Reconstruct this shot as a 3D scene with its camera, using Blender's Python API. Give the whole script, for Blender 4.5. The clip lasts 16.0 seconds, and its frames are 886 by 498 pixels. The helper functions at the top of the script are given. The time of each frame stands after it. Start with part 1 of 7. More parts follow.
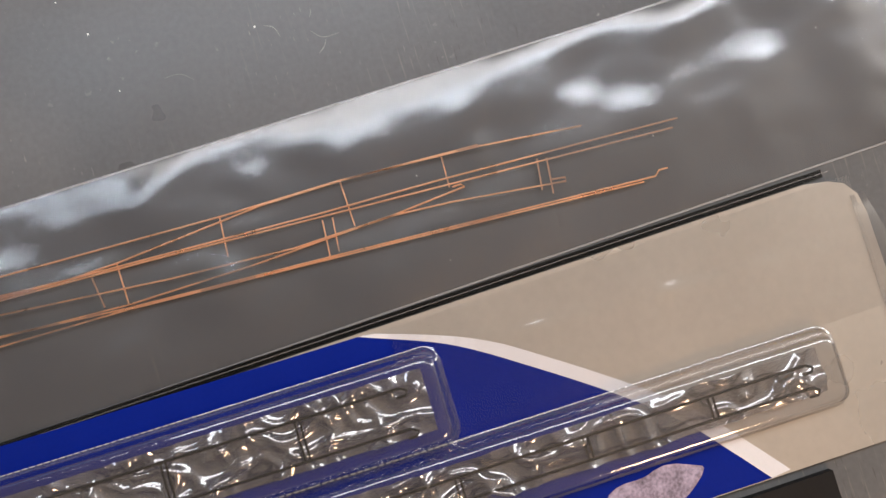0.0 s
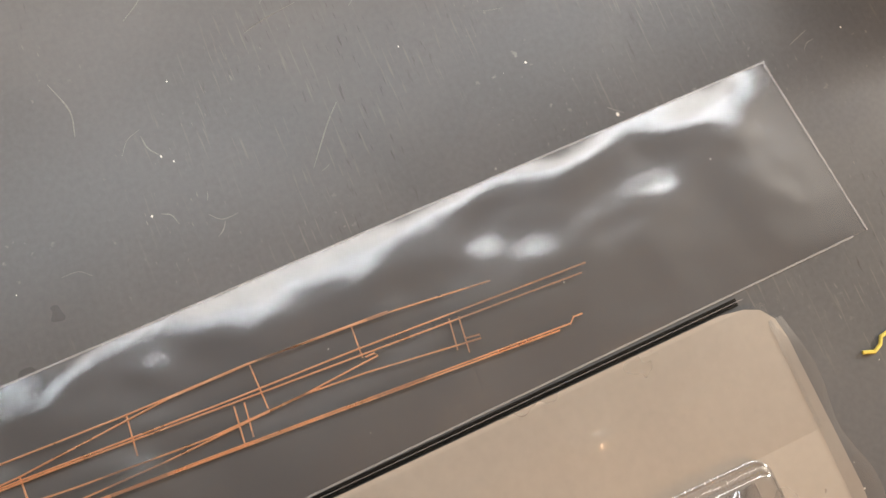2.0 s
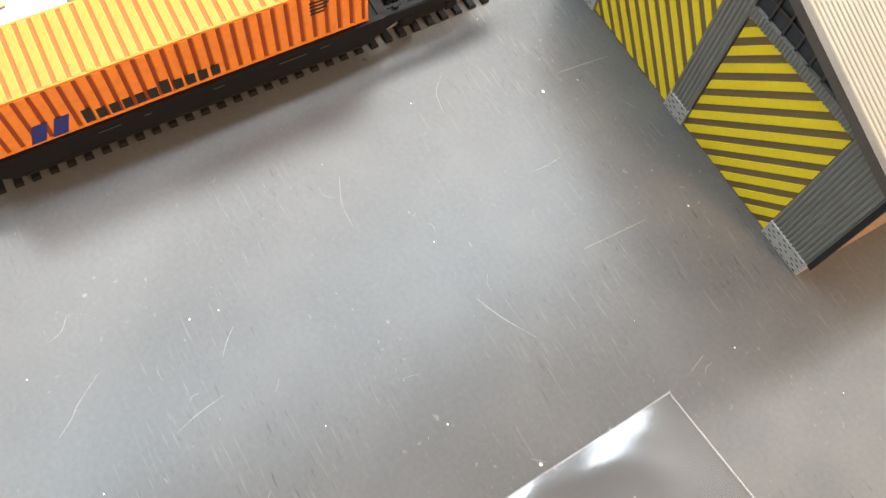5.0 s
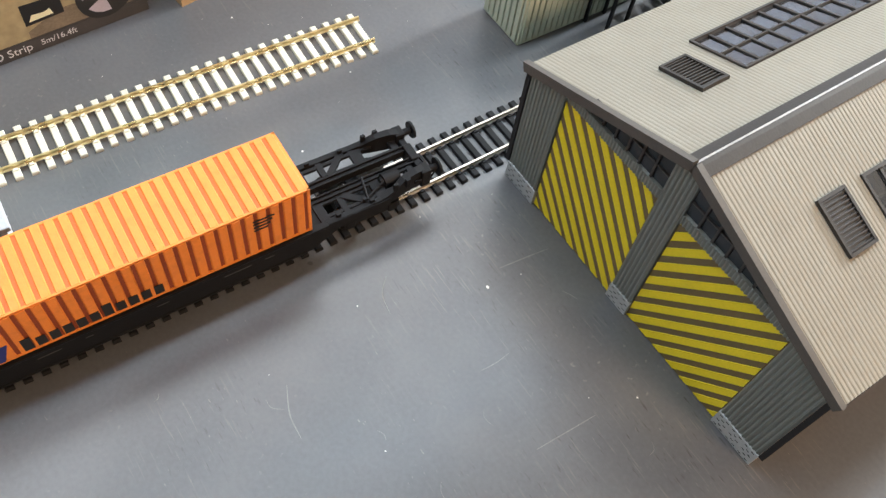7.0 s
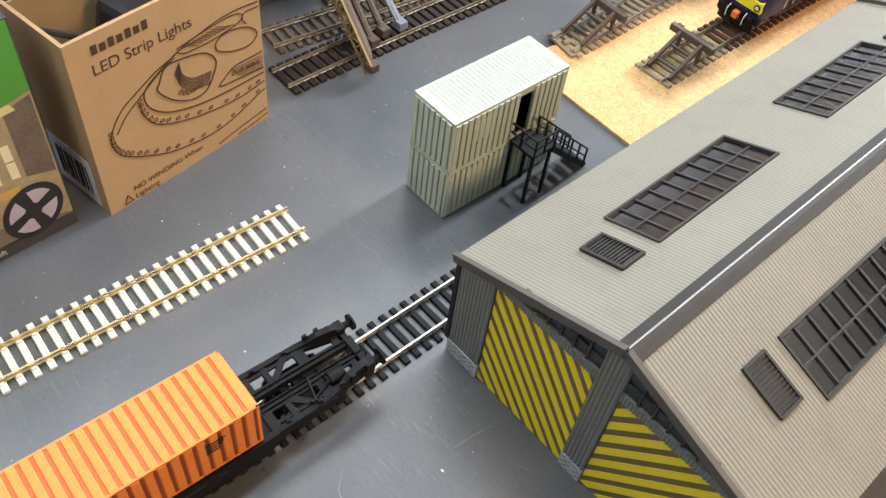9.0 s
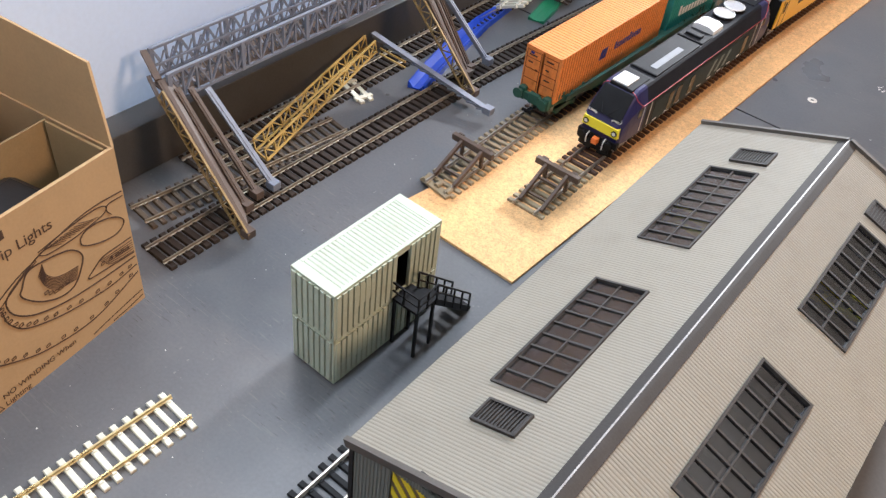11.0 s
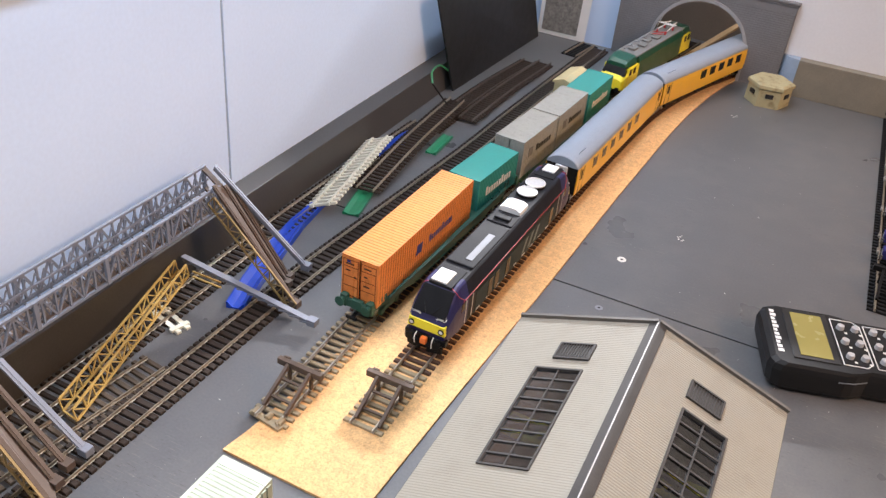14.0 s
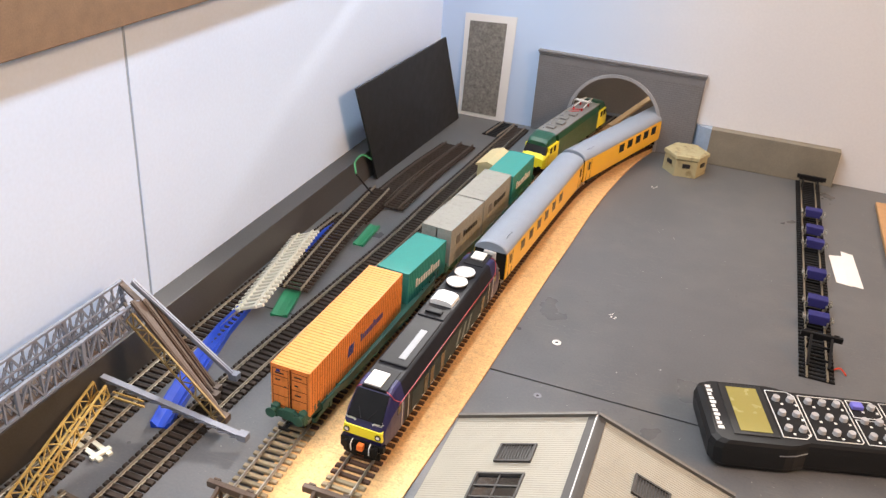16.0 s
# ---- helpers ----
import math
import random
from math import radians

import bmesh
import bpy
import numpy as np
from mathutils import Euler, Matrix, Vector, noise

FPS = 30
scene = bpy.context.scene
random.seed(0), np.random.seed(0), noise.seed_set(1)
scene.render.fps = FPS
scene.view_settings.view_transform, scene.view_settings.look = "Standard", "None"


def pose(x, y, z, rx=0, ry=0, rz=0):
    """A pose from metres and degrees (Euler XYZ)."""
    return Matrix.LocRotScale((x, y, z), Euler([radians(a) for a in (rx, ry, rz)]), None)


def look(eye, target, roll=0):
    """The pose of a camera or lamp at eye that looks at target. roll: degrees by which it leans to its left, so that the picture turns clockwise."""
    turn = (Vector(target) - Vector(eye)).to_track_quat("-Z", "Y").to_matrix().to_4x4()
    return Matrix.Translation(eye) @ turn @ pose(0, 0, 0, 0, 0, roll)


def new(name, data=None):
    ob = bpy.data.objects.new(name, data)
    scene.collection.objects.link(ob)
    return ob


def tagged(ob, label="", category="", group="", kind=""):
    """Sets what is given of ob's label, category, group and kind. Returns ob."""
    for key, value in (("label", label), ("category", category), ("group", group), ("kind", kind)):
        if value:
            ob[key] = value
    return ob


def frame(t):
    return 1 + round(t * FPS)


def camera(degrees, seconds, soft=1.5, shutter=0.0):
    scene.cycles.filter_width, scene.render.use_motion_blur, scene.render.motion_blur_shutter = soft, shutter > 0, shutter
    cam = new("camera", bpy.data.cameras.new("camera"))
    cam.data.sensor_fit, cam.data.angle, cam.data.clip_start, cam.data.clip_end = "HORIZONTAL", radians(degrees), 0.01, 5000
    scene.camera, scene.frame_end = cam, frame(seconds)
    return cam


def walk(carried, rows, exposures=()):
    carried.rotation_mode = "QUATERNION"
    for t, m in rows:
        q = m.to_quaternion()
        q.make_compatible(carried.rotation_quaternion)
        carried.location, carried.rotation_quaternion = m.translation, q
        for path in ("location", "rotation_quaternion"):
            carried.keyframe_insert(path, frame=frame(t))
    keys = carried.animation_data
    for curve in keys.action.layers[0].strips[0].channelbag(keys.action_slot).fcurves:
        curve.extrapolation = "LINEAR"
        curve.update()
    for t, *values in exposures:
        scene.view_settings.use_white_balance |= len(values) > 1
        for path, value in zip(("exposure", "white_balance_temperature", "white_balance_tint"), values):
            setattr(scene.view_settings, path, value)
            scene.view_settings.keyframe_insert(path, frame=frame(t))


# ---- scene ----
cam = camera(55.1, 16.0, soft=1.4)
PATH = [
    (0, (0.2318, -0.2708, 0.2725), (0.2163, -0.2401, -0.1260), 46.43),
    (0.5, (0.2337, -0.2651, 0.2704), (0.2067, -0.2258, -0.1267), 37.30),
    (1, (0.2299, -0.2567, 0.2702), (0.1925, -0.2130, -0.1256), 29.71),
    (1.5, (0.2263, -0.2506, 0.2690), (0.1760, -0.1983, -0.1243), 24.76),
    (2, (0.2209, -0.2443, 0.2713), (0.1620, -0.1874, -0.1202), 21.43),
    (2.5, (0.2160, -0.2388, 0.2728), (0.1491, -0.1784, -0.1169), 18.40),
    (3, (0.2072, -0.2314, 0.2763), (0.1330, -0.1652, -0.1111), 16.86),
    (3.5, (0.1977, -0.2224, 0.2836), (0.1128, -0.1510, -0.1007), 14.05),
    (4, (0.1908, -0.2173, 0.2914), (0.0911, -0.1373, -0.0876), 11.52),
    (4.5, (0.1814, -0.2098, 0.3004), (0.0688, -0.1186, -0.0724), 10.53),
    (5, (0.1732, -0.2046, 0.3071), (0.0500, -0.1033, -0.0598), 10.13),
    (7.5, (0.1451, -0.1864, 0.3284), (-0.0200, -0.0307, -0.0010), 9.80),
    (8, (0.1387, -0.1850, 0.3368), (-0.0311, -0.0181, 0.0154), 9.09),
    (10.5, (0.1170, -0.1605, 0.3733), (-0.0502, 0.0675, 0.0903), 7.62),
    (11, (0.1153, -0.1539, 0.3786), (-0.0483, 0.0884, 0.1056), 7.55),
    (11.5, (0.1135, -0.1480, 0.3855), (-0.0453, 0.1068, 0.1212), 7.39),
    (12, (0.1101, -0.1391, 0.3918), (-0.0425, 0.1267, 0.1346), 7.03),
    (12.5, (0.1073, -0.1312, 0.3984), (-0.0385, 0.1470, 0.1508), 6.79),
    (13, (0.1047, -0.1226, 0.4068), (-0.0358, 0.1671, 0.1694), 6.40),
    (13.5, (0.1014, -0.1148, 0.4136), (-0.0329, 0.1855, 0.1860), 6.32),
    (14, (0.1002, -0.1081, 0.4179), (-0.0293, 0.2006, 0.1988), 6.07),
    (14.5, (0.0992, -0.1026, 0.4219), (-0.0265, 0.2134, 0.2113), 5.62),
    (15, (0.0984, -0.0960, 0.4246), (-0.0230, 0.2263, 0.2212), 5.32),
    (15.5, (0.0964, -0.0914, 0.4281), (-0.0198, 0.2367, 0.2309), 5.00),
    (16, (0.0963, -0.0880, 0.4307), (-0.0145, 0.2469, 0.2420), 4.48),
]
EXPOSURES = [(0.0, -1.02, 6450, 12), (1.5, -0.85, 6700, 12), (2.0, -0.85, 6900, 11), (3.5, -0.32, 7150, 9), (4.2, 0.28, 7000, 6), (5.0, 0.2, 6350, 5), (7.5, -0.4, 5950, 6), (8.0, -0.4, 5950, 6), (10.5, -0.56, 5800, 9), (11.5, -0.6, 5750, 12), (12.5, -0.72, 5750, 13), (13.5, -0.45, 5950, 14), (15.5, -0.45, 6150, 13), (16.0, -0.2, 6450, 12)]
walk(cam, [(t, look(eye, target, roll)) for t, eye, target, roll in PATH], EXPOSURES)

# ---- world, lamps ----
world = bpy.data.worlds.new("room_air")
scene.world = world
world.use_nodes = True
world.node_tree.nodes["Background"].inputs[0].default_value = (0.9, 0.95, 1.0, 1)
world.node_tree.nodes["Background"].inputs[1].default_value = 0.004


def lamp(name, m, size_x, size_y, watts, colour):
    data = bpy.data.lights.new(name, "AREA")
    data.shape, data.size, data.size_y, data.energy, data.color = "RECTANGLE", size_x, size_y, watts, colour
    ob = new(name, data)
    ob.matrix_world = m
    return ob


# added cool fill strip over the layout, no real fitting; ceiling panel behind the sky wall, far ceiling lamp, warm lamp
# across the room
lamp("cool_fill", pose(-0.11, 0.24, 0.66, 0, 22, 0), 0.04, 1.9, 8.4, (0.74, 0.87, 1.0))
lamp("ceiling_panel", look((-0.8, 0.2, 1.86), (0.0, 0.1, 0.0)), 2.2, 0.9, 56, (0.98, 0.97, 0.96))
lamp("far_ceiling_lamp", look((-0.22, 2.7, 1.12), (-0.1, 0.1, 0.0)), 0.2, 0.1, 170, (1.0, 0.96, 0.9))
lamp("warm_room_lamp", look((1.6, 0.33, 1.36), (0.0, 0.3, 0.05)), 0.35, 0.35, 39, (1.0, 0.62, 0.36))


# ---- tools: lengths in millimetres ----
MM = 0.001


def box(bm, x0, x1, y0, y1, z0, z1, bevel=0.0):
    made = bmesh.ops.create_cube(bm, size=1)["verts"]
    for v in made:
        v.co = Vector(((x0 + x1) / 2 + v.co.x * (x1 - x0), (y0 + y1) / 2 + v.co.y * (y1 - y0), (z0 + z1) / 2 + v.co.z * (z1 - z0)))
    if bevel:
        edges = list({e for v in made for e in v.link_edges})
        bmesh.ops.bevel(bm, geom=edges, offset=bevel, segments=2, affect="EDGES", profile=0.5)
    return bm


def bar(bm, a, b, w, h, up=(0, 0, 1)):
    """A rectangular bar from a to b, w wide, h high."""
    a, b = Vector(a), Vector(b)
    along = (b - a).normalized()
    side = along.cross(Vector(up))
    side = side.normalized() if side.length > 1e-6 else Vector((1, 0, 0))
    top = side.cross(along).normalized()
    ring = [(-w / 2, -h / 2), (w / 2, -h / 2), (w / 2, h / 2), (-w / 2, h / 2)]
    lo = [bm.verts.new(a + side * s + top * t) for s, t in ring]
    hi = [bm.verts.new(b + side * s + top * t) for s, t in ring]
    bm.faces.new(lo[::-1])
    bm.faces.new(hi)
    for n in range(4):
        bm.faces.new((lo[n], lo[(n + 1) % 4], hi[(n + 1) % 4], hi[n]))
    return bm


def rod(bm, a, b, r, r2=None, n=12):
    """A round rod from a to b."""
    a, b = Vector(a), Vector(b)
    turn = (b - a).to_track_quat("Z", "Y").to_matrix()
    lo, hi = [], []
    for k in range(n):
        c = Vector((math.cos(2 * math.pi * k / n), math.sin(2 * math.pi * k / n), 0))
        lo.append(bm.verts.new(a + turn @ (c * r)))
        hi.append(bm.verts.new(b + turn @ (c * (r if r2 is None else r2))))
    bm.faces.new(lo[::-1])
    bm.faces.new(hi)
    for k in range(n):
        bm.faces.new((lo[k], lo[(k + 1) % n], hi[(k + 1) % n], hi[k]))
    return bm


def ring(bm, c, axis, r_out, r_in, h, n=24):
    """A flat ring round c."""
    turn = Vector(axis).to_track_quat("Z", "Y").to_matrix()
    loops = []
    for r, z in ((r_out, -h / 2), (r_out, h / 2), (r_in, h / 2), (r_in, -h / 2)):
        loops.append([bm.verts.new(Vector(c) + turn @ Vector((r * math.cos(2 * math.pi * k / n), r * math.sin(2 * math.pi * k / n), z))) for k in range(n)])
    for a in range(4):
        for k in range(n):
            bm.faces.new((loops[a][k], loops[a][(k + 1) % n], loops[(a + 1) % 4][(k + 1) % n], loops[(a + 1) % 4][k]))
    return bm


def loft(bm, rings, caps=True, closed=True):
    rows = [[bm.verts.new(p) for p in r] for r in rings]
    n = len(rows[0])
    for a, b in zip(rows, rows[1:]):
        for k in range(n if closed else n - 1):
            bm.faces.new((a[k], a[(k + 1) % n], b[(k + 1) % n], b[k]))
    if caps and closed:
        bm.faces.new(rows[0][::-1])
        bm.faces.new(rows[-1])
    return bm


def prism(bm, outline, z0, z1):
    """An upright prism over a plan outline."""
    return loft(bm, [[(x, y, z0) for x, y in outline], [(x, y, z1) for x, y in outline]])


def sheet(bm, points, thick):
    """A flat plate from corner points, with thickness against its normal."""
    pts = [Vector(p) for p in points]
    normal = (pts[1] - pts[0]).cross(pts[2] - pts[0]).normalized()
    return loft(bm, [[p - normal * thick for p in pts], pts])


def hose(bm, points, r, n=6):
    """A tube through points."""
    pts = [Vector(p) for p in points]
    rings = []
    for k, p in enumerate(pts):
        way = (pts[min(k + 1, len(pts) - 1)] - pts[max(k - 1, 0)]).normalized()
        side = way.cross(Vector((0, 0, 1)))
        side = side.normalized() if side.length > 1e-4 else Vector((1, 0, 0))
        top = side.cross(way)
        rings.append([p + (side * math.cos(2 * math.pi * j / n) + top * math.sin(2 * math.pi * j / n)) * r for j in range(n)])
    return loft(bm, rings)


def smooth_line(points, steps=8):
    """A Catmull-Rom line through points."""
    pts = [Vector(p) for p in points]
    pts = [2 * pts[0] - pts[1]] + pts + [2 * pts[-1] - pts[-2]]
    out = []
    for k in range(1, len(pts) - 2):
        a, b, c, d = pts[k - 1 : k + 3]
        for s in range(steps):
            t = s / steps
            out.append(0.5 * (2 * b + (c - a) * t + (2 * a - 5 * b + 4 * c - d) * t * t + (3 * b - a - 3 * c + d) * t**3))
    return out + [pts[-2]]


def mesh_of(name, bm, material, smooth=False):
    bmesh.ops.recalc_face_normals(bm, faces=bm.faces)
    for v in bm.verts:
        v.co *= MM
    data = bpy.data.meshes.new(name)
    bm.to_mesh(data)
    bm.free()
    data.materials.append(material)
    if smooth:
        for p in data.polygons:
            p.use_smooth = True
    return data


def part(name, bm, material, parent, label="", smooth=False):
    ob = new(name, mesh_of(name, bm, material, smooth))
    ob.parent = parent
    return tagged(ob, label)


def piece(name, data, parent, m):
    ob = new(name, data)
    ob.parent = parent
    ob.matrix_local = m
    return ob


def place(x, y, z=0.0, rz=0.0, rx=0.0, ry=0.0):
    return pose(x * MM, y * MM, z * MM, rx, ry, rz)


def thing(name, m, label, category, group="", kind=""):
    ob = new(name)
    ob.empty_display_size = 0.01
    ob.matrix_world = m
    return tagged(ob, label, category, group, kind)


def single(name, bm, material, label, category, m=None, group="", kind="", smooth=False):
    ob = new(name, mesh_of(name, bm, material, smooth))
    if m is not None:
        ob.matrix_world = m
    return tagged(ob, label, category, group, kind)


def words(name, body, size, material, parent, m, depth=0.05, spread=1.0):
    """Raised lettering, size in millimetres of its capital height."""
    data = bpy.data.curves.new(name, "FONT")
    data.body, data.size, data.extrude, data.space_character = body, size * 1.4 * MM, depth * MM, spread
    made = new(name, data)
    mesh = bpy.data.meshes.new_from_object(made)
    bpy.data.objects.remove(made)
    mesh.materials.append(material)
    ob = new(name, mesh)
    ob.parent = parent
    ob.matrix_local = m
    return ob


# ---- materials ----
def surface(name, colour, rough=0.6, metal=0.0, vary=0.12, fine=900.0, coarse=90.0, bump=0.15, dirt=None, dirt_amount=0.0, coat=0.0, spec=0.5, by_piece=0.0):
    """Painted or moulded surface: colour with fine grain, broad stains and slight relief."""
    m = bpy.data.materials.new(name)
    m.use_nodes = True
    nodes, links = m.node_tree.nodes, m.node_tree.links
    base = nodes["Principled BSDF"]
    where = nodes.new("ShaderNodeTexCoord")

    def noise_node(scale, detail):
        n = nodes.new("ShaderNodeTexNoise")
        n.inputs["Scale"].default_value, n.inputs["Detail"].default_value = scale, detail
        links.new(where.outputs["Object"], n.inputs["Vector"])
        return n

    small, broad = noise_node(fine, 3.0), noise_node(coarse, 4.0)
    total = nodes.new("ShaderNodeMath")
    total.operation = "ADD"
    links.new(small.outputs["Fac"], total.inputs[0])
    links.new(broad.outputs["Fac"], total.inputs[1])
    last = total
    if by_piece:
        info = nodes.new("ShaderNodeObjectInfo")
        more = nodes.new("ShaderNodeMath")
        more.operation, more.inputs[1].default_value = "MULTIPLY_ADD", by_piece
        links.new(info.outputs["Random"], more.inputs[0])
        links.new(total.outputs[0], more.inputs[2])
        last = more
    spread = nodes.new("ShaderNodeMapRange")
    spread.inputs[1].default_value, spread.inputs[2].default_value = 0.6, 1.4 + by_piece
    spread.inputs[3].default_value, spread.inputs[4].default_value = 1 - vary, 1 + vary
    links.new(last.outputs[0], spread.inputs[0])
    tint = nodes.new("ShaderNodeVectorMath")
    tint.operation = "SCALE"
    tint.inputs[0].default_value = colour
    links.new(spread.outputs[0], tint.inputs["Scale"])
    out = tint.outputs[0]
    if dirt:
        stain = noise_node(coarse * 2.3, 6.0)
        edge = nodes.new("ShaderNodeMapRange")
        edge.inputs[1].default_value, edge.inputs[2].default_value = 0.52, 0.72
        edge.inputs[4].default_value = dirt_amount
        links.new(stain.outputs["Fac"], edge.inputs[0])
        mix = nodes.new("ShaderNodeMix")
        mix.data_type = "RGBA"
        links.new(edge.outputs[0], mix.inputs[0])
        links.new(out, mix.inputs[6])
        mix.inputs[7].default_value = (*dirt, 1)
        out = mix.outputs[2]
    links.new(out, base.inputs["Base Color"])
    gloss = nodes.new("ShaderNodeMapRange")
    gloss.inputs[3].default_value, gloss.inputs[4].default_value = max(0.03, rough - 0.1), min(1, rough + 0.1)
    links.new(broad.outputs["Fac"], gloss.inputs[0])
    links.new(gloss.outputs[0], base.inputs["Roughness"])
    base.inputs["Metallic"].default_value = metal
    base.inputs["Specular IOR Level"].default_value = spec
    base.inputs["Coat Weight"].default_value = coat
    if bump:
        relief = nodes.new("ShaderNodeBump")
        relief.inputs["Strength"].default_value, relief.inputs["Distance"].default_value = bump, 0.0004
        links.new(small.outputs["Fac"], relief.inputs["Height"])
        links.new(relief.outputs[0], base.inputs["Normal"])
    return m


def board_surface(name, colour):
    """Grey paint on board, with brushed dark strokes, pale scuffs and a worn gloss."""
    m = surface(name, colour, rough=0.31, vary=0.14, fine=500, coarse=14, bump=0.08)
    nodes, links = m.node_tree.nodes, m.node_tree.links
    base = nodes["Principled BSDF"]
    old = base.inputs["Base Color"].links[0].from_socket
    where = nodes.new("ShaderNodeTexCoord")

    def layer(below, turn, stretch, scale, low, high, colour, weight, patch_scale, patch_low):
        shift = nodes.new("ShaderNodeMapping")
        shift.inputs["Rotation"].default_value = (0, 0, radians(turn))
        shift.inputs["Scale"].default_value = stretch
        links.new(where.outputs["Object"], shift.inputs["Vector"])
        n = nodes.new("ShaderNodeTexNoise")
        n.inputs["Scale"].default_value, n.inputs["Detail"].default_value = scale, 2.0
        links.new(shift.outputs[0], n.inputs["Vector"])
        cut = nodes.new("ShaderNodeMapRange")
        cut.inputs[1].default_value, cut.inputs[2].default_value = low, high
        links.new(n.outputs["Fac"], cut.inputs[0])
        patch = nodes.new("ShaderNodeTexNoise")
        patch.inputs["Scale"].default_value = patch_scale
        links.new(where.outputs["Object"], patch.inputs["Vector"])
        only = nodes.new("ShaderNodeMapRange")
        only.inputs[1].default_value, only.inputs[2].default_value, only.inputs[4].default_value = patch_low, patch_low + 0.12, weight
        links.new(patch.outputs["Fac"], only.inputs[0])
        both = nodes.new("ShaderNodeMath")
        both.operation = "MULTIPLY"
        links.new(cut.outputs[0], both.inputs[0])
        links.new(only.outputs[0], both.inputs[1])
        mix = nodes.new("ShaderNodeMix")
        mix.data_type = "RGBA"
        links.new(both.outputs[0], mix.inputs[0])
        links.new(below, mix.inputs[6])
        mix.inputs[7].default_value = (*colour, 1)
        return mix.outputs[2]

    out = layer(old, 28, (130, 760, 1), 1.0, 0.63, 0.73, (0.04, 0.037, 0.035), 0.65, 12, 0.5)
    out = layer(out, 60, (300, 300, 1), 1.0, 0.66, 0.74, (0.3, 0.29, 0.27), 0.5, 16, 0.55)
    out = layer(out, 0, (28, 28, 1), 1.0, 0.4, 0.8, (0.19, 0.185, 0.17), 0.22, 6, 0.4)
    out = layer(out, 24, (60, 900, 1), 1.0, 0.6, 0.7, (0.21, 0.2, 0.18), 0.42, 11, 0.48)
    out = layer(out, -40, (260, 900, 1), 1.0, 0.68, 0.76, (0.3, 0.29, 0.26), 0.5, 23, 0.5)
    links.new(out, base.inputs["Base Color"])
    return m


def pane(name, tint=(0.5, 0.55, 0.6), rough=0.06, least=0.08, most=0.6):
    """Thin clear plastic: mostly see-through, with a mirror sheen by angle."""
    m = bpy.data.materials.new(name)
    m.use_nodes = True
    nodes, links = m.node_tree.nodes, m.node_tree.links
    nodes.remove(nodes["Principled BSDF"])
    clear, shine, angle, mix = nodes.new("ShaderNodeBsdfTransparent"), nodes.new("ShaderNodeBsdfGlossy"), nodes.new("ShaderNodeLayerWeight"), nodes.new("ShaderNodeMixShader")
    clear.inputs[0].default_value = (*tint, 1)
    shine.inputs["Roughness"].default_value = rough
    angle.inputs["Blend"].default_value = 0.25
    span = nodes.new("ShaderNodeMapRange")
    span.inputs[3].default_value, span.inputs[4].default_value = least, most
    links.new(angle.outputs["Facing"], span.inputs[0])
    links.new(span.outputs[0], mix.inputs[0])
    links.new(clear.outputs[0], mix.inputs[1])
    links.new(shine.outputs[0], mix.inputs[2])
    links.new(mix.outputs[0], nodes["Material Output"].inputs["Surface"])
    return m


def sky_fade(m, sky):
    """Sprayed sky blue that thins out into the wall's own white along x."""
    nodes, links = m.node_tree.nodes, m.node_tree.links
    base = nodes["Principled BSDF"]
    old = base.inputs["Base Color"].links[0].from_socket
    where, split, span, mix = nodes.new("ShaderNodeTexCoord"), nodes.new("ShaderNodeSeparateXYZ"), nodes.new("ShaderNodeMapRange"), nodes.new("ShaderNodeMix")
    links.new(where.outputs["Object"], split.inputs[0])
    span.inputs[1].default_value, span.inputs[2].default_value = -0.2, 0.12
    span.interpolation_type = "SMOOTHSTEP"
    links.new(split.outputs[0], span.inputs[0])
    mix.data_type = "RGBA"
    mix.inputs[6].default_value = (*sky, 1)
    links.new(span.outputs[0], mix.inputs[0])
    links.new(old, mix.inputs[7])
    links.new(mix.outputs[2], base.inputs["Base Color"])
    return m


def brick_relief(m, wide, tall):
    """Fine courses of brick in low relief on a face in the xz plane."""
    nodes, links = m.node_tree.nodes, m.node_tree.links
    base = nodes["Principled BSDF"]
    where, split, join, bricks, relief = nodes.new("ShaderNodeTexCoord"), nodes.new("ShaderNodeSeparateXYZ"), nodes.new("ShaderNodeCombineXYZ"), nodes.new("ShaderNodeTexBrick"), nodes.new("ShaderNodeBump")
    links.new(where.outputs["Object"], split.inputs[0])
    links.new(split.outputs[0], join.inputs[0])
    links.new(split.outputs[2], join.inputs[1])
    links.new(join.outputs[0], bricks.inputs["Vector"])
    bricks.inputs["Scale"].default_value = 1.0
    bricks.inputs["Brick Width"].default_value, bricks.inputs["Row Height"].default_value, bricks.inputs["Mortar Size"].default_value = wide, tall, tall * 0.12
    bricks.inputs["Color1"].default_value, bricks.inputs["Color2"].default_value, bricks.inputs["Mortar"].default_value = (1, 1, 1, 1), (0.8, 0.8, 0.8, 1), (0, 0, 0, 1)
    relief.inputs["Strength"].default_value, relief.inputs["Distance"].default_value = 1.0, 0.0012
    links.new(bricks.outputs["Color"], relief.inputs["Height"])
    links.new(relief.outputs[0], base.inputs["Normal"])
    old = base.inputs["Base Color"].links[0].from_socket
    mix = nodes.new("ShaderNodeMix")
    mix.data_type, mix.blend_type = "RGBA", "MULTIPLY"
    mix.inputs[0].default_value = 0.22
    links.new(old, mix.inputs[6])
    links.new(bricks.outputs["Color"], mix.inputs[7])
    links.new(mix.outputs[2], base.inputs["Base Color"])
    return m


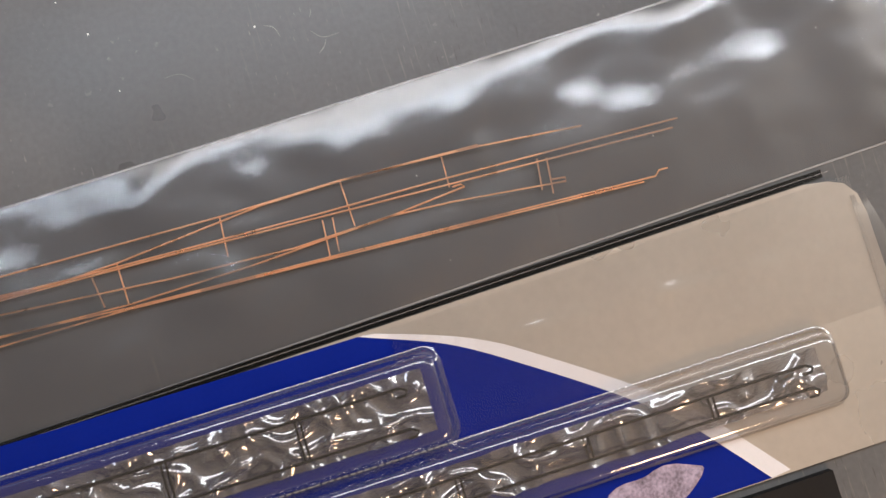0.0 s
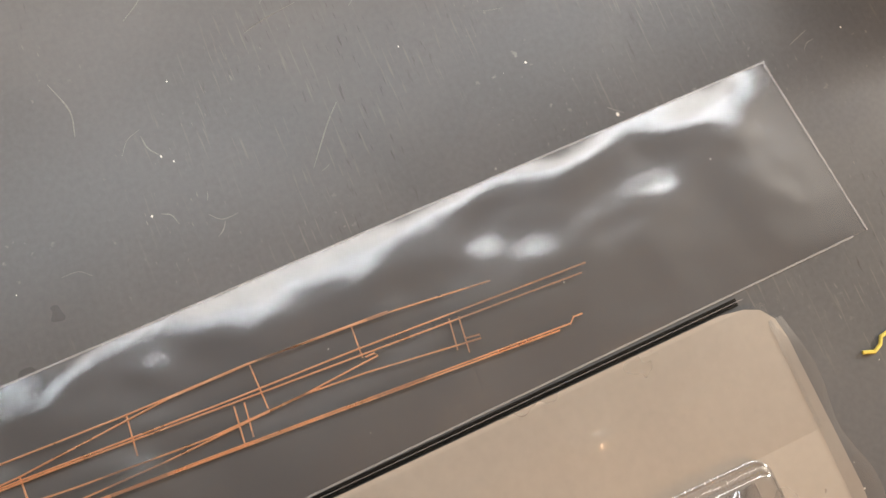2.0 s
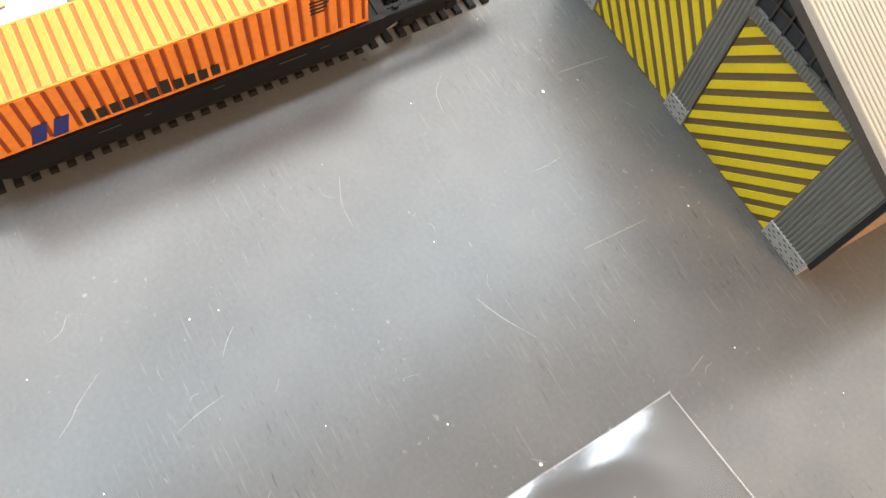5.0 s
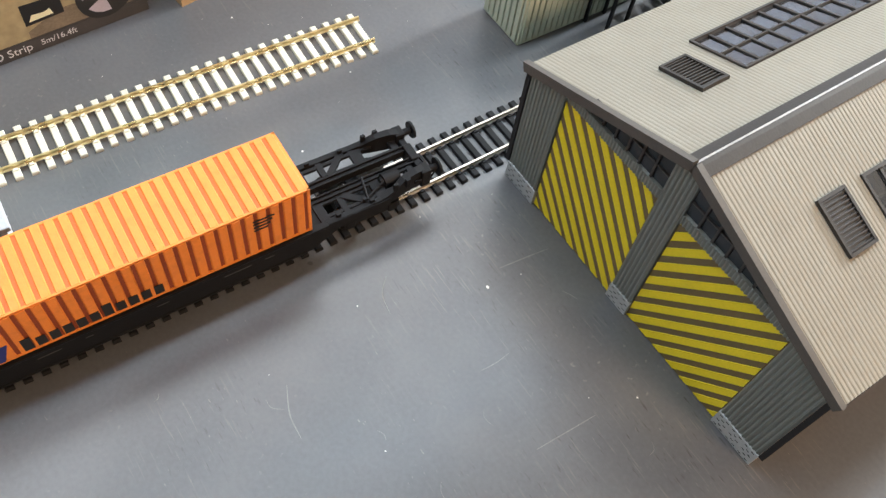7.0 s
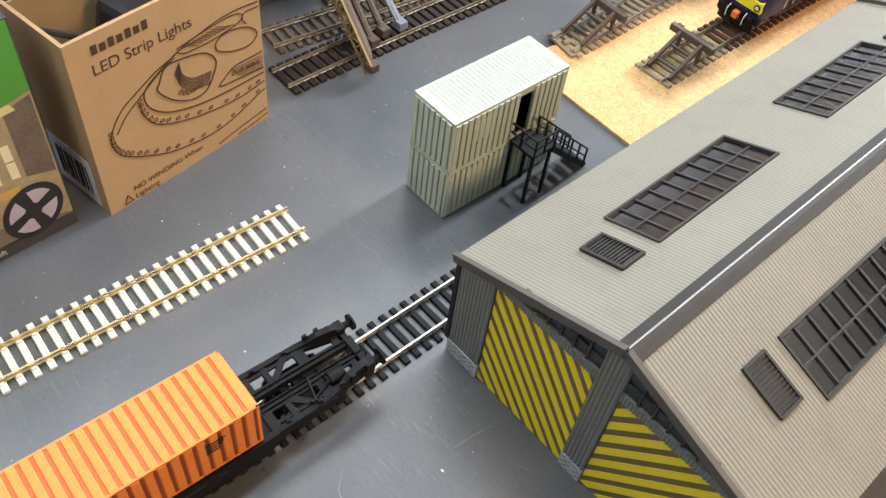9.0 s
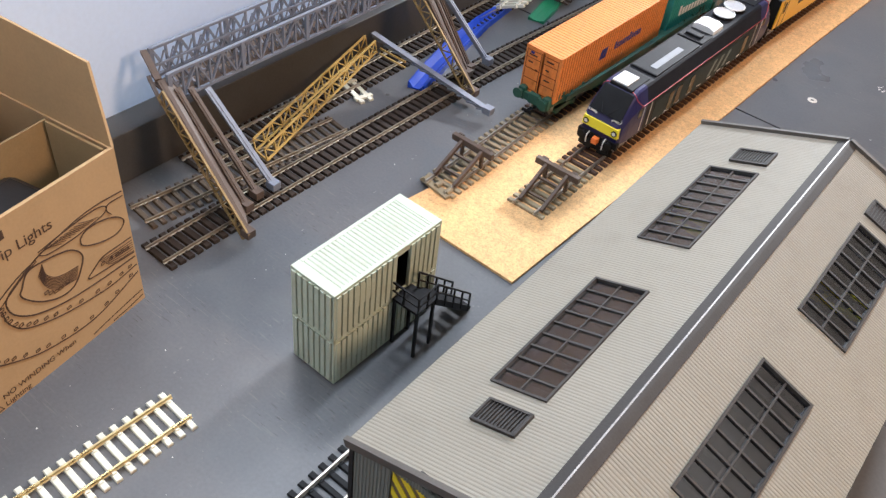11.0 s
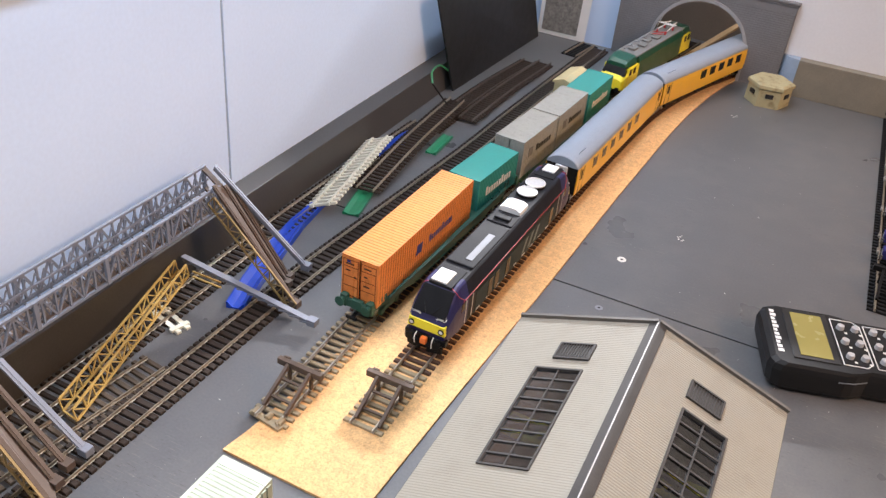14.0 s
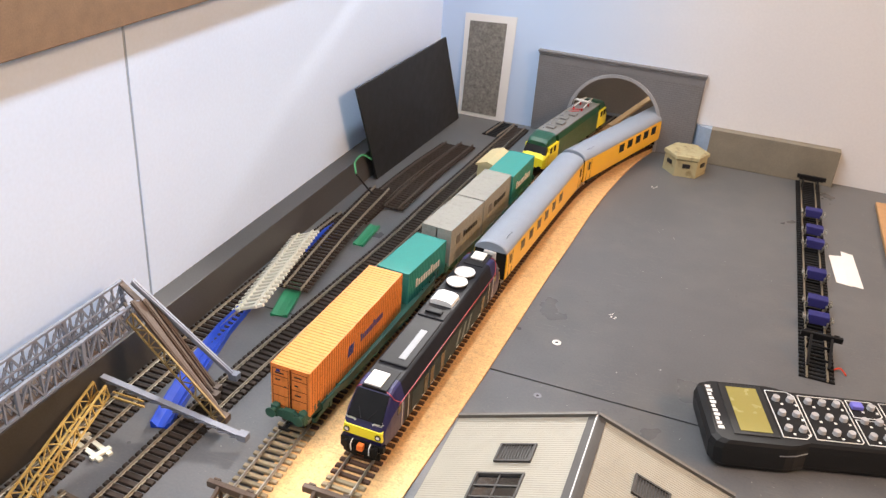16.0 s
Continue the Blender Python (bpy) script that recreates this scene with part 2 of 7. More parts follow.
GREY_BOARD = board_surface("grey_board_paint", (0.108, 0.11, 0.114))
GREY_TRIM = surface("grey_upstand_paint", (0.062, 0.059, 0.057), 0.55, vary=0.2, coarse=30)
SKY_PAINT = surface("pale_sky_paint", (0.62, 0.74, 0.93), 0.55, vary=0.04, coarse=7, fine=300, bump=0.05)
WHITE_WALL = surface("off_white_wall_paint", (0.68, 0.69, 0.72), 0.6, vary=0.04, coarse=6, fine=300, bump=0.05)
WHITE_WALL = sky_fade(WHITE_WALL, (0.5, 0.63, 0.84))
SEAM = surface("blue_grey_seam", (0.3, 0.38, 0.5), 0.6)
BROWN_WOOD = surface("brown_wood", (0.2, 0.13, 0.08), 0.55, vary=0.2)
ROOM = surface("plain_room_paint", (0.5, 0.47, 0.43), 0.8, vary=0.04, coarse=3, fine=40, bump=0)
ROOF_L = surface("pale_corrugated_roof", (0.252, 0.232, 0.187), 0.6, vary=0.07, coarse=30, dirt=(0.2, 0.18, 0.145), dirt_amount=0.35)
CLAD = surface("grey_cladding", (0.2, 0.215, 0.2), 0.55, vary=0.1)
BARGE = surface("grey_brown_edge_board", (0.1, 0.09, 0.08), 0.5, vary=0.15)
DARK_TRIM = surface("dark_grey_trim", (0.036, 0.032, 0.029), 0.55, vary=0.2)
RIDGE_GLINT = surface("pale_ridge_glint", (0.36, 0.35, 0.34), 0.5, vary=0.4, coarse=60)
CONCRETE = surface("pale_concrete_block", (0.42, 0.44, 0.45), 0.7)
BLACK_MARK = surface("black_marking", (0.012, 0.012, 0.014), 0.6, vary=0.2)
YELLOW = surface("hazard_yellow", (0.9, 0.74, 0.02), 0.55, vary=0.07)
DOOR_BROWN = surface("hazard_dark_brown", (0.18, 0.135, 0.065), 0.6, vary=0.1)
GLASS_DARK = pane("smoked_window_sheet", (0.6, 0.66, 0.76), 0.14, 0.24, 0.85)
CARD_TAN = surface("tan_card_wall", (0.42, 0.3, 0.2), 0.8)
CORK = surface("cork_sheet", (0.7, 0.42, 0.18), 0.85, vary=0.28, fine=800, coarse=210, bump=0.6, dirt=(0.36, 0.17, 0.055), dirt_amount=0.5)
SLEEPER = surface("brown_sleeper", (0.036, 0.025, 0.019), 0.75, spec=0.25, vary=0.3, by_piece=0.4)
SLEEPER_BLACK = surface("black_sleeper", (0.01, 0.01, 0.011), 0.6, spec=0.2, vary=0.2, by_piece=0.2)
SLEEPER_WHITE = surface("cream_concrete_sleeper", (0.66, 0.64, 0.53), 0.6, vary=0.08, by_piece=0.1)
SLEEPER_PALE = surface("weathered_sleeper", (0.3, 0.24, 0.15), 0.75, vary=0.3, by_piece=0.6)
SLEEPER_RED = surface("red_brown_sleeper", (0.075, 0.035, 0.02), 0.65, vary=0.3, by_piece=0.4)
SLEEPER_OLD = surface("worn_brown_sleeper", (0.085, 0.062, 0.042), 0.75, vary=0.3, by_piece=0.6)
RAIL = surface("nickel_rail", (0.5, 0.46, 0.4), 0.3, metal=0.9, vary=0.1)
RAIL_BRASS = surface("brass_rail", (0.72, 0.6, 0.32), 0.28, metal=0.9, vary=0.1)
RAIL_RUST = surface("weathered_rail", (0.3, 0.25, 0.18), 0.4, metal=0.6, vary=0.2)


# ---- board, upstands, walls, room ----
FRONT_X, UP_H, SKY_X = -305.0, 38.0, -327.0
FAR_Y = 1103.0

b = bmesh.new()
box(b, -420, 900, -1000, 491.2, -18, 0)
single("baseboard", b, GREY_BOARD, "grey painted layout baseboard, scratched and speckled", "baseboard", kind="structure")
b = bmesh.new()
box(b, -420, 900, 493.2, 1700, -18, 0)
single("baseboard", b, GREY_BOARD, "grey painted baseboard beyond the thin butt joint", "baseboard", kind="structure")
b = bmesh.new()
box(b, -420, 900, 491.2, 493.2, -18, -4.0)
single("board_joint", b, BLACK_MARK, "dark narrow joint between two grey baseboards", "joint", kind="structure")

b = bmesh.new()
box(b, FRONT_X - 21.8, FRONT_X, -1000, FAR_Y - 4, 0, UP_H, 0.8)
single("upstand_back", b, GREY_TRIM, "grey painted board upstand along the sky wall", "upstand", kind="structure")
b = bmesh.new()
box(b, SKY_X - 12, SKY_X, -1000, 412.8, -18, 326)
single("wall_sky", b, SKY_PAINT, "pale blue painted sky backdrop panel", "backdrop wall", kind="structure")
b = bmesh.new()
box(b, SKY_X - 12, SKY_X, 415.8, FAR_Y + 20, -18, 326)
single("wall_sky", b, SKY_PAINT, "pale blue painted sky backdrop panel beyond the seam", "backdrop wall", kind="structure")
b = bmesh.new()
box(b, SKY_X - 12, SKY_X - 0.6, 412.8, 415.8, UP_H, 326)
single("wall_seam", b, SEAM, "blue grey seam between two sky panels", "seam", kind="structure")

# far wall with the tunnel mouth cut through
ARCH = [(-118.0, 0.0)] + [(-55.0 + 63.0 * math.cos(math.pi - math.pi * k / 24), 34.0 + 63.0 * math.sin(math.pi * k / 24)) for k in range(25)] + [(8.0, 0.0)]


def arched_wall(bm, x0, x1, z1, y0, y1, arch, z0=0.0):
    """A wall from x0 to x1 with an arched opening through it."""
    n = len(arch)
    half = n // 2
    for y, flip in ((y0, False), (y1, True)):
        lower = [bm.verts.new((x, y, z)) for x, z in arch]
        outer = []
        for k, (x, z) in enumerate(arch):
            if k == 0:
                p = (x0, y, z0)
            elif k == n - 1:
                p = (x1, y, z0)
            elif z < 40 and k < half:
                p = (x0, y, z)
            elif z < 40:
                p = (x1, y, z)
            else:
                p = (x0 + (x1 - x0) * (k - 2) / (n - 5), y, z1)
            outer.append(bm.verts.new(p))
        for k in range(n - 1):
            bm.faces.new((lower[k], lower[k + 1], outer[k + 1], outer[k]))
        if not flip:
            first = (lower, outer)
        else:
            for k in range(n - 1):
                bm.faces.new((first[0][k], first[0][k + 1], lower[k + 1], lower[k]))
                bm.faces.new((first[1][k], first[1][k + 1], outer[k + 1], outer[k]))
    return bm


b = bmesh.new()
arched_wall(b, SKY_X, 900, 350, FAR_Y, FAR_Y + 10, [(x * 1.0, z) for x, z in ARCH])
single("wall_far", b, WHITE_WALL, "pale painted end wall with a tunnel opening", "wall", kind="structure")
b = bmesh.new()
box(b, 82, 250, FAR_Y - 16, FAR_Y - 0.3, 0, 50, 0.8)
single("upstand_far", b, surface("olive_grey_upstand", (0.2, 0.18, 0.14), 0.6, vary=0.2, coarse=40), "olive grey wooden upstand against the end wall", "upstand", kind="structure")
b = bmesh.new()
loft(b, [[(60, FAR_Y - 0.5, z), (66, FAR_Y - 9, z), (76, FAR_Y - 14, z), (82, FAR_Y - 15, z), (82, FAR_Y - 0.5, z)] for z in (0, 50)])
single("curved_infill", b, SEAM, "blue grey curved card strip beside the portal", "card strip", kind="structure")

# behind the tunnel: a grey board and dim wall
b = bmesh.new()
box(b, -330, 420, 1236, 1246, 0, 340)
single("wall_beyond", b, surface("brown_grey_wall", (0.24, 0.185, 0.14), 0.7, vary=0.15, coarse=12), "dim grey wall beyond the tunnel", "wall", kind="structure")

# pelmet above the sky wall
b = bmesh.new()
box(b, SKY_X - 14, SKY_X + 16, -1000, 900, 272, 332, 1)
single("pelmet", b, BROWN_WOOD, "brown wooden pelmet board above the sky wall", "pelmet", kind="structure")

# the room round the layout
for nm, args in (("room_floor", (-2500, 3500, -2500, 3500, -920, -900)), ("ceiling", (-2500, 3500, -2500, 3500, 1900, 1920)), ("wall_west", (-2520, -2500, -2500, 3500, -900, 1900)),
                 ("wall_east", (3500, 3520, -2500, 3500, -900, 1900)), ("wall_south", (-2500, 3500, -2520, -2500, -900, 1900)), ("wall_north", (-2500, 3500, 3500, 3520, -900, 1900))):
    b = bmesh.new()
    box(b, *args)
    single(nm, b, ROOM, "plain pale room surface", "ceiling" if nm == "ceiling" else nm.split("_")[-2 if nm.startswith("wall") else -1], kind="structure")

# cork underlay: straight edge by the shed, then a curve into the tunnel
b = bmesh.new()
right = smooth_line([(-60, 188, 0), (-55, 303, 0), (-48.5, 428, 0), (-45, 496, 0), (-39, 646, 0), (-33, 760, 0), (-26, 880, 0), (-12, 1000, 0), (7, 1088, 0), (36, 1180, 0)], 6)
left = smooth_line([(-162, 190, 0), (-157, 223, 0), (-151, 298, 0), (-148, 428, 0), (-146, 496, 0), (-140, 646, 0), (-132, 760, 0), (-122, 880, 0), (-104, 1000, 0), (-92, 1088, 0), (-70, 1180, 0)], 6)
left = [left[round(k * (len(left) - 1) / (len(right) - 1))] for k in range(len(right))]
loft(b, [[(l.x, l.y, 0.05), (r.x, r.y, 0.05), (r.x, r.y, 2.0), (l.x, l.y, 2.0)] for l, r in zip(left, right)])
single("cork_underlay", b, CORK, "tan cork sheet underlay beneath two sidings", "cork sheet")


# ---- engine shed ----
def ribbed(bm, p0, along, up, run, rise, pitch, depth, skip_top=None, thick=1.0, steps=(0.0, 0.2, 0.55, 0.75)):
    """A ribbed sheet: ribs run along 'up'; rise may be a function of the run."""
    along, up = Vector(along), Vector(up)
    out = along.cross(up).normalized()
    n = max(1, round(run / pitch))
    prof = []
    for k in range(n):
        for f, d in zip(steps, (0.0, depth, depth, 0.0)):
            prof.append(((k + f) * run / n, d))
    prof.append((run, 0.0))
    top = rise if callable(rise) else (lambda s: rise)
    low = skip_top if callable(skip_top) else (lambda s: 0.0)
    a = [bm.verts.new(Vector(p0) + along * s + out * d + up * low(s)) for s, d in prof]
    c = [bm.verts.new(Vector(p0) + along * s + out * d + up * top(s)) for s, d in prof]
    e = [bm.verts.new(Vector(p0) + along * s - out * thick + up * low(s)) for s, d in prof]
    g = [bm.verts.new(Vector(p0) + along * s - out * thick + up * top(s)) for s, d in prof]
    for k in range(len(prof) - 1):
        bm.faces.new((a[k], a[k + 1], c[k + 1], c[k]))
        bm.faces.new((e[k], g[k], g[k + 1], e[k + 1]))
        bm.faces.new((a[k], e[k], e[k + 1], a[k + 1]))
        bm.faces.new((c[k], c[k + 1], g[k + 1], g[k]))
    return bm


def grooves(bm, p0, along, up, run, rise, pitch, centre, width):
    """Thin dark stripes lying in the grooves of a ribbed sheet."""
    along, up = Vector(along), Vector(up)
    out = along.cross(up).normalized()
    n = max(1, round(run / pitch))
    for k in range(n):
        p = Vector(p0) + along * ((k + centre) * run / n)
        bar(bm, p + up * 0.3, p + up * (rise - 0.3), width, 0.3, out)


def shed():
    t = thing("engine_shed", place(0, 0), "two-road model engine shed, pale corrugated roof, striped yellow doors", "engine shed")
    X0, X1, XM, L, ZE, ZR = -24.0, 151.5, 63.8, 338.0, 69.7, 101.5
    slope = Vector((XM - X0, 0, ZR - ZE))
    width = slope.length
    upl, upr = slope.normalized(), Vector((-slope.x, 0, slope.z)).normalized()
    # roof sheets with real openings for the rooflights
    WIN, W0, W1 = ((59.8, 148.8), (192.8, 281.0)), 0.347, 0.656
    for side, label in (("left", ""), ("right", "")):
        b = bmesh.new()

        def patch(y0, y1, f0, f1):
            if side == "left":
                ribbed(b, Vector((X0, y1, ZE)) + upl * width * f0, (0, -1, 0), upl, y1 - y0, width * (f1 - f0), 1.9, 0.13, thick=1.0)
            else:
                ribbed(b, Vector((X1, y0, ZE)) + upr * width * f0, (0, 1, 0), upr, y1 - y0, width * (f1 - f0), 1.9, 0.2, thick=1.0)

        cuts = [0.5, WIN[0][0], WIN[0][1], WIN[1][0], WIN[1][1], L]
        for k in range(5):
            if k in (1, 3):
                patch(cuts[k], cuts[k + 1], 0.0, W0)
                patch(cuts[k], cuts[k + 1], W1, 1.0)
            else:
                patch(cuts[k], cuts[k + 1], 0.0, 1.0)
        roof = part("roof", b, ROOF_L, t)
        base, up = (Vector((X0, 0, ZE)), upl) if side == "left" else (Vector((X1, 0, ZE)), upr)
        out = Vector((-up.z, 0, up.x)) if side == "left" else Vector((up.z, 0, -up.x))

        def on(f, y, h=0.0):
            return base + up * width * f + Vector((0, y, 0)) + out * h

        for y0, y1 in WIN:
            b = bmesh.new()
            for f in (W0, W1):
                bar(b, on(f, y0 - 0.6, 0.1), on(f, y1 + 0.6, 0.1), 1.3, 2.2, out)
            for y in (y0, y1):
                bar(b, on(W0, y, 0.1), on(W1, y, 0.1), 1.3, 2.0, out)
            frame_ob = part("skylight", b, DARK_TRIM, t, "dark framed rooflight of two by nine panes")
            b = bmesh.new()
            bar(b, on((W0 + W1) / 2, y0, -0.2), on((W0 + W1) / 2, y1, -0.2), 0.8, 1.2, out)
            part("glazing_bar", b, DARK_TRIM, frame_ob)
            step = (y1 - y0) / 9
            for k in range(1, 9):
                b = bmesh.new()
                bar(b, on(W0, y0 + k * step, 0.0), on(W1, y0 + k * step, -0.2), 1.3, 0.7, out)
                part("glazing_bar", b, DARK_TRIM, frame_ob)
            for k in range(9):
                for f0, f1 in ((W0, (W0 + W1) / 2), ((W0 + W1) / 2, W1)):
                    b = bmesh.new()
                    sheet(b, [on(f0, y0 + k * step + 0.9, -0.7), on(f0, y0 + (k + 1) * step - 0.9, -0.7), on(f1, y0 + (k + 1) * step - 0.9, -0.7), on(f1, y0 + k * step + 0.9, -0.7)], 0.25)
                    p = part("pane", b, GLASS_DARK, frame_ob)
        for y0, y1 in ((35.6, 49.0), (292.2, 307.8)):
            f0, f1 = 0.425, 0.66
            b = bmesh.new()
            for f in (f0, f1):
                bar(b, on(f, y0 - 0.5, 0.9), on(f, y1 + 0.5, 0.9), 1.3, 1.6, out)
            for y in (y0, y1):
                bar(b, on(f0, y, 0.9), on(f1, y, 0.9), 1.3, 1.6, out)
            sheet(b, [on(f0, y0, 0.45), on(f1, y0, 0.45), on(f1, y1, 0.45), on(f0, y1, 0.45)], 0.2)
            vent = part("roof_vent", b, DARK_TRIM, t, "dark louvred roof vent")
            for k in range(12):
                b = bmesh.new()
                f = f0 + (f1 - f0) * (k + 0.7) / 12.4
                bar(b, on(f, y0 + 0.6, 0.9), on(f, y1 - 0.6, 0.9), 0.5, 0.9, out)
                part("slat", b, DARK_TRIM, vent)
    # ridge, barge boards
    b = bmesh.new()
    loft(b, [[(XM - 5.5, y, ZR - 1.2), (XM - 1.5, y, ZR + 0.6), (XM, y, ZR + 1.1), (XM + 1.5, y, ZR + 0.6), (XM + 5.5, y, ZR - 1.2), (XM, y, ZR - 0.6)] for y in (-0.8, L + 0.8)])
    ridge = part("ridge_cap", b, DARK_TRIM, t, "dark ridge capping with a painted pale glint line")
    # pale strip paints the gloss reflection along the ridge
    b = bmesh.new()
    bar(b, (XM - 0.6, -0.6, ZR + 1.05), (XM - 0.6, L + 0.6, ZR + 1.05), 0.7, 0.3)
    part("worn_edge", b, RIDGE_GLINT, ridge)
    for y in (-0.6, L + 0.2):
        for x in (X0, X1):
            b = bmesh.new()
            bar(b, (x, y - (0.5 if y < 0 else 0), ZE + 0.1), (XM, y - (0.5 if y < 0 else 0), ZR + 0.1), 2.6, 4.6)
            part("barge_board", b, BARGE, t, "grey brown roof edge board")
    for x in (X0 + 0.6, X1 - 0.6):
        b = bmesh.new()
        box(b, x - 0.9, x + 0.9, -0.4, L + 0.4, ZE - 2.0, ZE - 0.3)
        part("gutter", b, DARK_TRIM, t)

    for x in (-21.4, 148.6):
        b = bmesh.new()
        box(b, x - 1.2, x + 1.2, -0.9, 1.6, 10, ZE - 1.0, 0.2)
        part("corner_post", b, BLACK_MARK, t, "black corner trim of the shed")

    def under(x):
        return ZE - 2.6 + (ZR - ZE) * (1 - abs(x - XM) / (XM - X0))

    # gable fronts, near end open round two doors, far end plain
    for x0, x1 in ((-20.0, 0.3), (56.5, 68.5), (125.5, 147.3)):
        b = bmesh.new()
        ribbed(b, (x0, 0.0, 9.5), (1, 0, 0), (0, 0, 1), x1 - x0, lambda s, x0=x0: under(x0 + s) - 9.5, 2.0, 0.5, thick=2.0)
        panel = part("cladding_panel", b, CLAD, t, "grey ribbed cladding panel")
        b = bmesh.new()
        box(b, x0 - 0.3, x1 + 0.3, -0.9, 2.0, 0, 10, 0.2)
        plinth = part("block_plinth", b, CONCRETE, panel, "pale concrete block plinth")
        for row in range(5):
            for k in range(int((x1 - x0) / 3.6)):
                x = x0 + 1.0 + k * 3.6 + (1.8 if row % 2 else 0)
                if x + 1.6 < x1:
                    box_b = bmesh.new()
                    box(box_b, x, x + 1.5, -1.0, -0.85, 1.0 + row * 1.9, 1.45 + row * 1.9)
                    if row % 2 == 0 or k % 2 == 0:
                        part("joint_mark", box_b, BLACK_MARK, t)
                    else:
                        box_b.free()
    for x0, x1 in ((0.5, 56.3), (68.7, 125.3)):
        b = bmesh.new()
        box(b, x0, x1, 0.9, 2.4, 0.2, 73)
        door = part("shed_door", b, DOOR_BROWN, t, "shed door with slanting yellow and brown warning stripes")
        # slanting stripes, clipped to the door leaf
        lean, pitch = 0.8, 8.7
        for k in range(-14, 26):
            b = bmesh.new()
            s = x0 + k * pitch
            quad = [(s, 0.2), (s + 4.6, 0.2), (s + 4.6 - lean * 72.8, 73), (s - lean * 72.8, 73)]
            if x0 > 10:
                quad = [(x0 + x1 - x, z) for x, z in quad]
            poly = clip(quad, x0 + 0.4, x1 - 0.4, 0.6, 72.6)
            if len(poly) < 3:
                b.free()
                continue
            loft(b, [[(x, 0.9, z) for x, z in poly], [(x, 0.55, z) for x, z in poly]])
            part("stripe", b, YELLOW, door)
        b = bmesh.new()
        ribbed(b, (x0, -0.1, 73), (1, 0, 0), (0, 0, 1), x1 - x0, 5.0, 1.6, 0.4, thick=1.6)
        part("lintel", b, CLAD, t)
        b = bmesh.new()
        z_at = lambda x: min(under(x), 99)
        loft(b, [[(x0, 1.2, 78), (x1, 1.2, 78), (x1, 1.2, max(78.5, z_at(x1))), (x0, 1.2, max(78.5, z_at(x0)))], [(x0, 1.6, 78), (x1, 1.6, 78), (x1, 1.6, max(78.5, z_at(x1))), (x0, 1.6, max(78.5, z_at(x0)))]])
        gable = part("gable_window", b, surface("dark_gable_glass", (0.03, 0.035, 0.042), 0.15, vary=0.1), t, "dark glazed gable strip with thin bars")
        for k in range(1, 8):
            x = x0 + (x1 - x0) * k / 8
            if z_at(x) > 79.5:
                b = bmesh.new()
                box(b, x - 0.5, x + 0.5, 0.2, 1.3, 78, z_at(x))
                part("glazing_bar", b, DARK_TRIM, gable)
        b = bmesh.new()
        xa, xb = (x0 + 14, x1) if x0 < 10 else (x0, x1 - 14)
        box(b, xa, xb, 0.25, 1.25, 85.2, 86.0)
        part("glazing_bar", b, DARK_TRIM, gable)
    # long walls and the far gable
    for x in (-20.0, 147.3):
        b = bmesh.new()
        ribbed(b, (x, 2 if x > 0 else L - 1, 0), (0, 1 if x > 0 else -1, 0), (0, 0, 1), L - 3, ZE - 1.6, 2.0, 0.4, thick=2.0)
        part("long_wall", b, CARD_TAN if x > 0 else CLAD, t)
    b = bmesh.new()
    ribbed(b, (147.3, L, 0), (-1, 0, 0), (0, 0, 1), 167.3, lambda s: under(147.3 - s), 2.0, 0.4, thick=2.0)
    part("far_gable", b, CLAD, t)
    # inside: added black sheets keep the interior dark; a yellow crane seen through the rooflights
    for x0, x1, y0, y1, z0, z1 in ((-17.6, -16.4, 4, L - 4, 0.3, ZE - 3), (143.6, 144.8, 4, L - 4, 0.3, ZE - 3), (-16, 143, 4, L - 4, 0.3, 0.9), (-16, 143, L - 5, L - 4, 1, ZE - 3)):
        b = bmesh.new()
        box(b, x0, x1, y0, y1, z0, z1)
        part("inner_lining", b, BLACK_MARK, t, "added black sheet keeping the shed inside dark")
    for x in (32, 94):
        b = bmesh.new()
        for dx in (-8.5, 8.5):
            box(b, x + dx - 0.6, x + dx + 0.6, 6, L - 8, 1, 4)
        part("inside_rail", b, RAIL, t)
    b = bmesh.new()
    for y in (238, 252):
        box(b, -14, 141, y - 1.6, y + 1.6, 62, 67, 0.3)
    for x in range(-10, 141, 15):
        bar(b, (x, 238, 64), (x + 7.5, 252, 64), 1.6, 1.6)
    box(b, 44, 62, 236, 254, 67, 72, 0.6)
    part("crane_beam", b, YELLOW, t, "yellow travelling crane beam inside the shed")
    for y in range(40, 330, 32):
        b = bmesh.new()
        bar(b, (X0 + 6, y, ZE - 3), (XM, y, ZR - 5), 1.5, 3)
        bar(b, (XM, y, ZR - 5), (X1 - 6, y, ZE - 3), 1.5, 3)
        bar(b, (X0 + 6, y, ZE - 3), (X1 - 6, y, ZE - 3), 1.2, 2)
        part("roof_truss", b, DARK_TRIM, t)
    return t


def clip(poly, x0, x1, z0, z1):
    """Cuts a polygon to a rectangle."""
    for axis, limit, keep in ((0, x0, 1), (0, x1, -1), (1, z0, 1), (1, z1, -1)):
        out = []
        for a, c in zip(poly, poly[1:] + poly[:1]):
            ina, inc = (a[axis] - limit) * keep >= 0, (c[axis] - limit) * keep >= 0
            if ina:
                out.append(a)
            if ina != inc:
                s = (limit - a[axis]) / (c[axis] - a[axis])
                out.append((a[0] + (c[0] - a[0]) * s, a[1] + (c[1] - a[1]) * s))
        poly = out
        if not poly:
            return []
    return poly


shed()


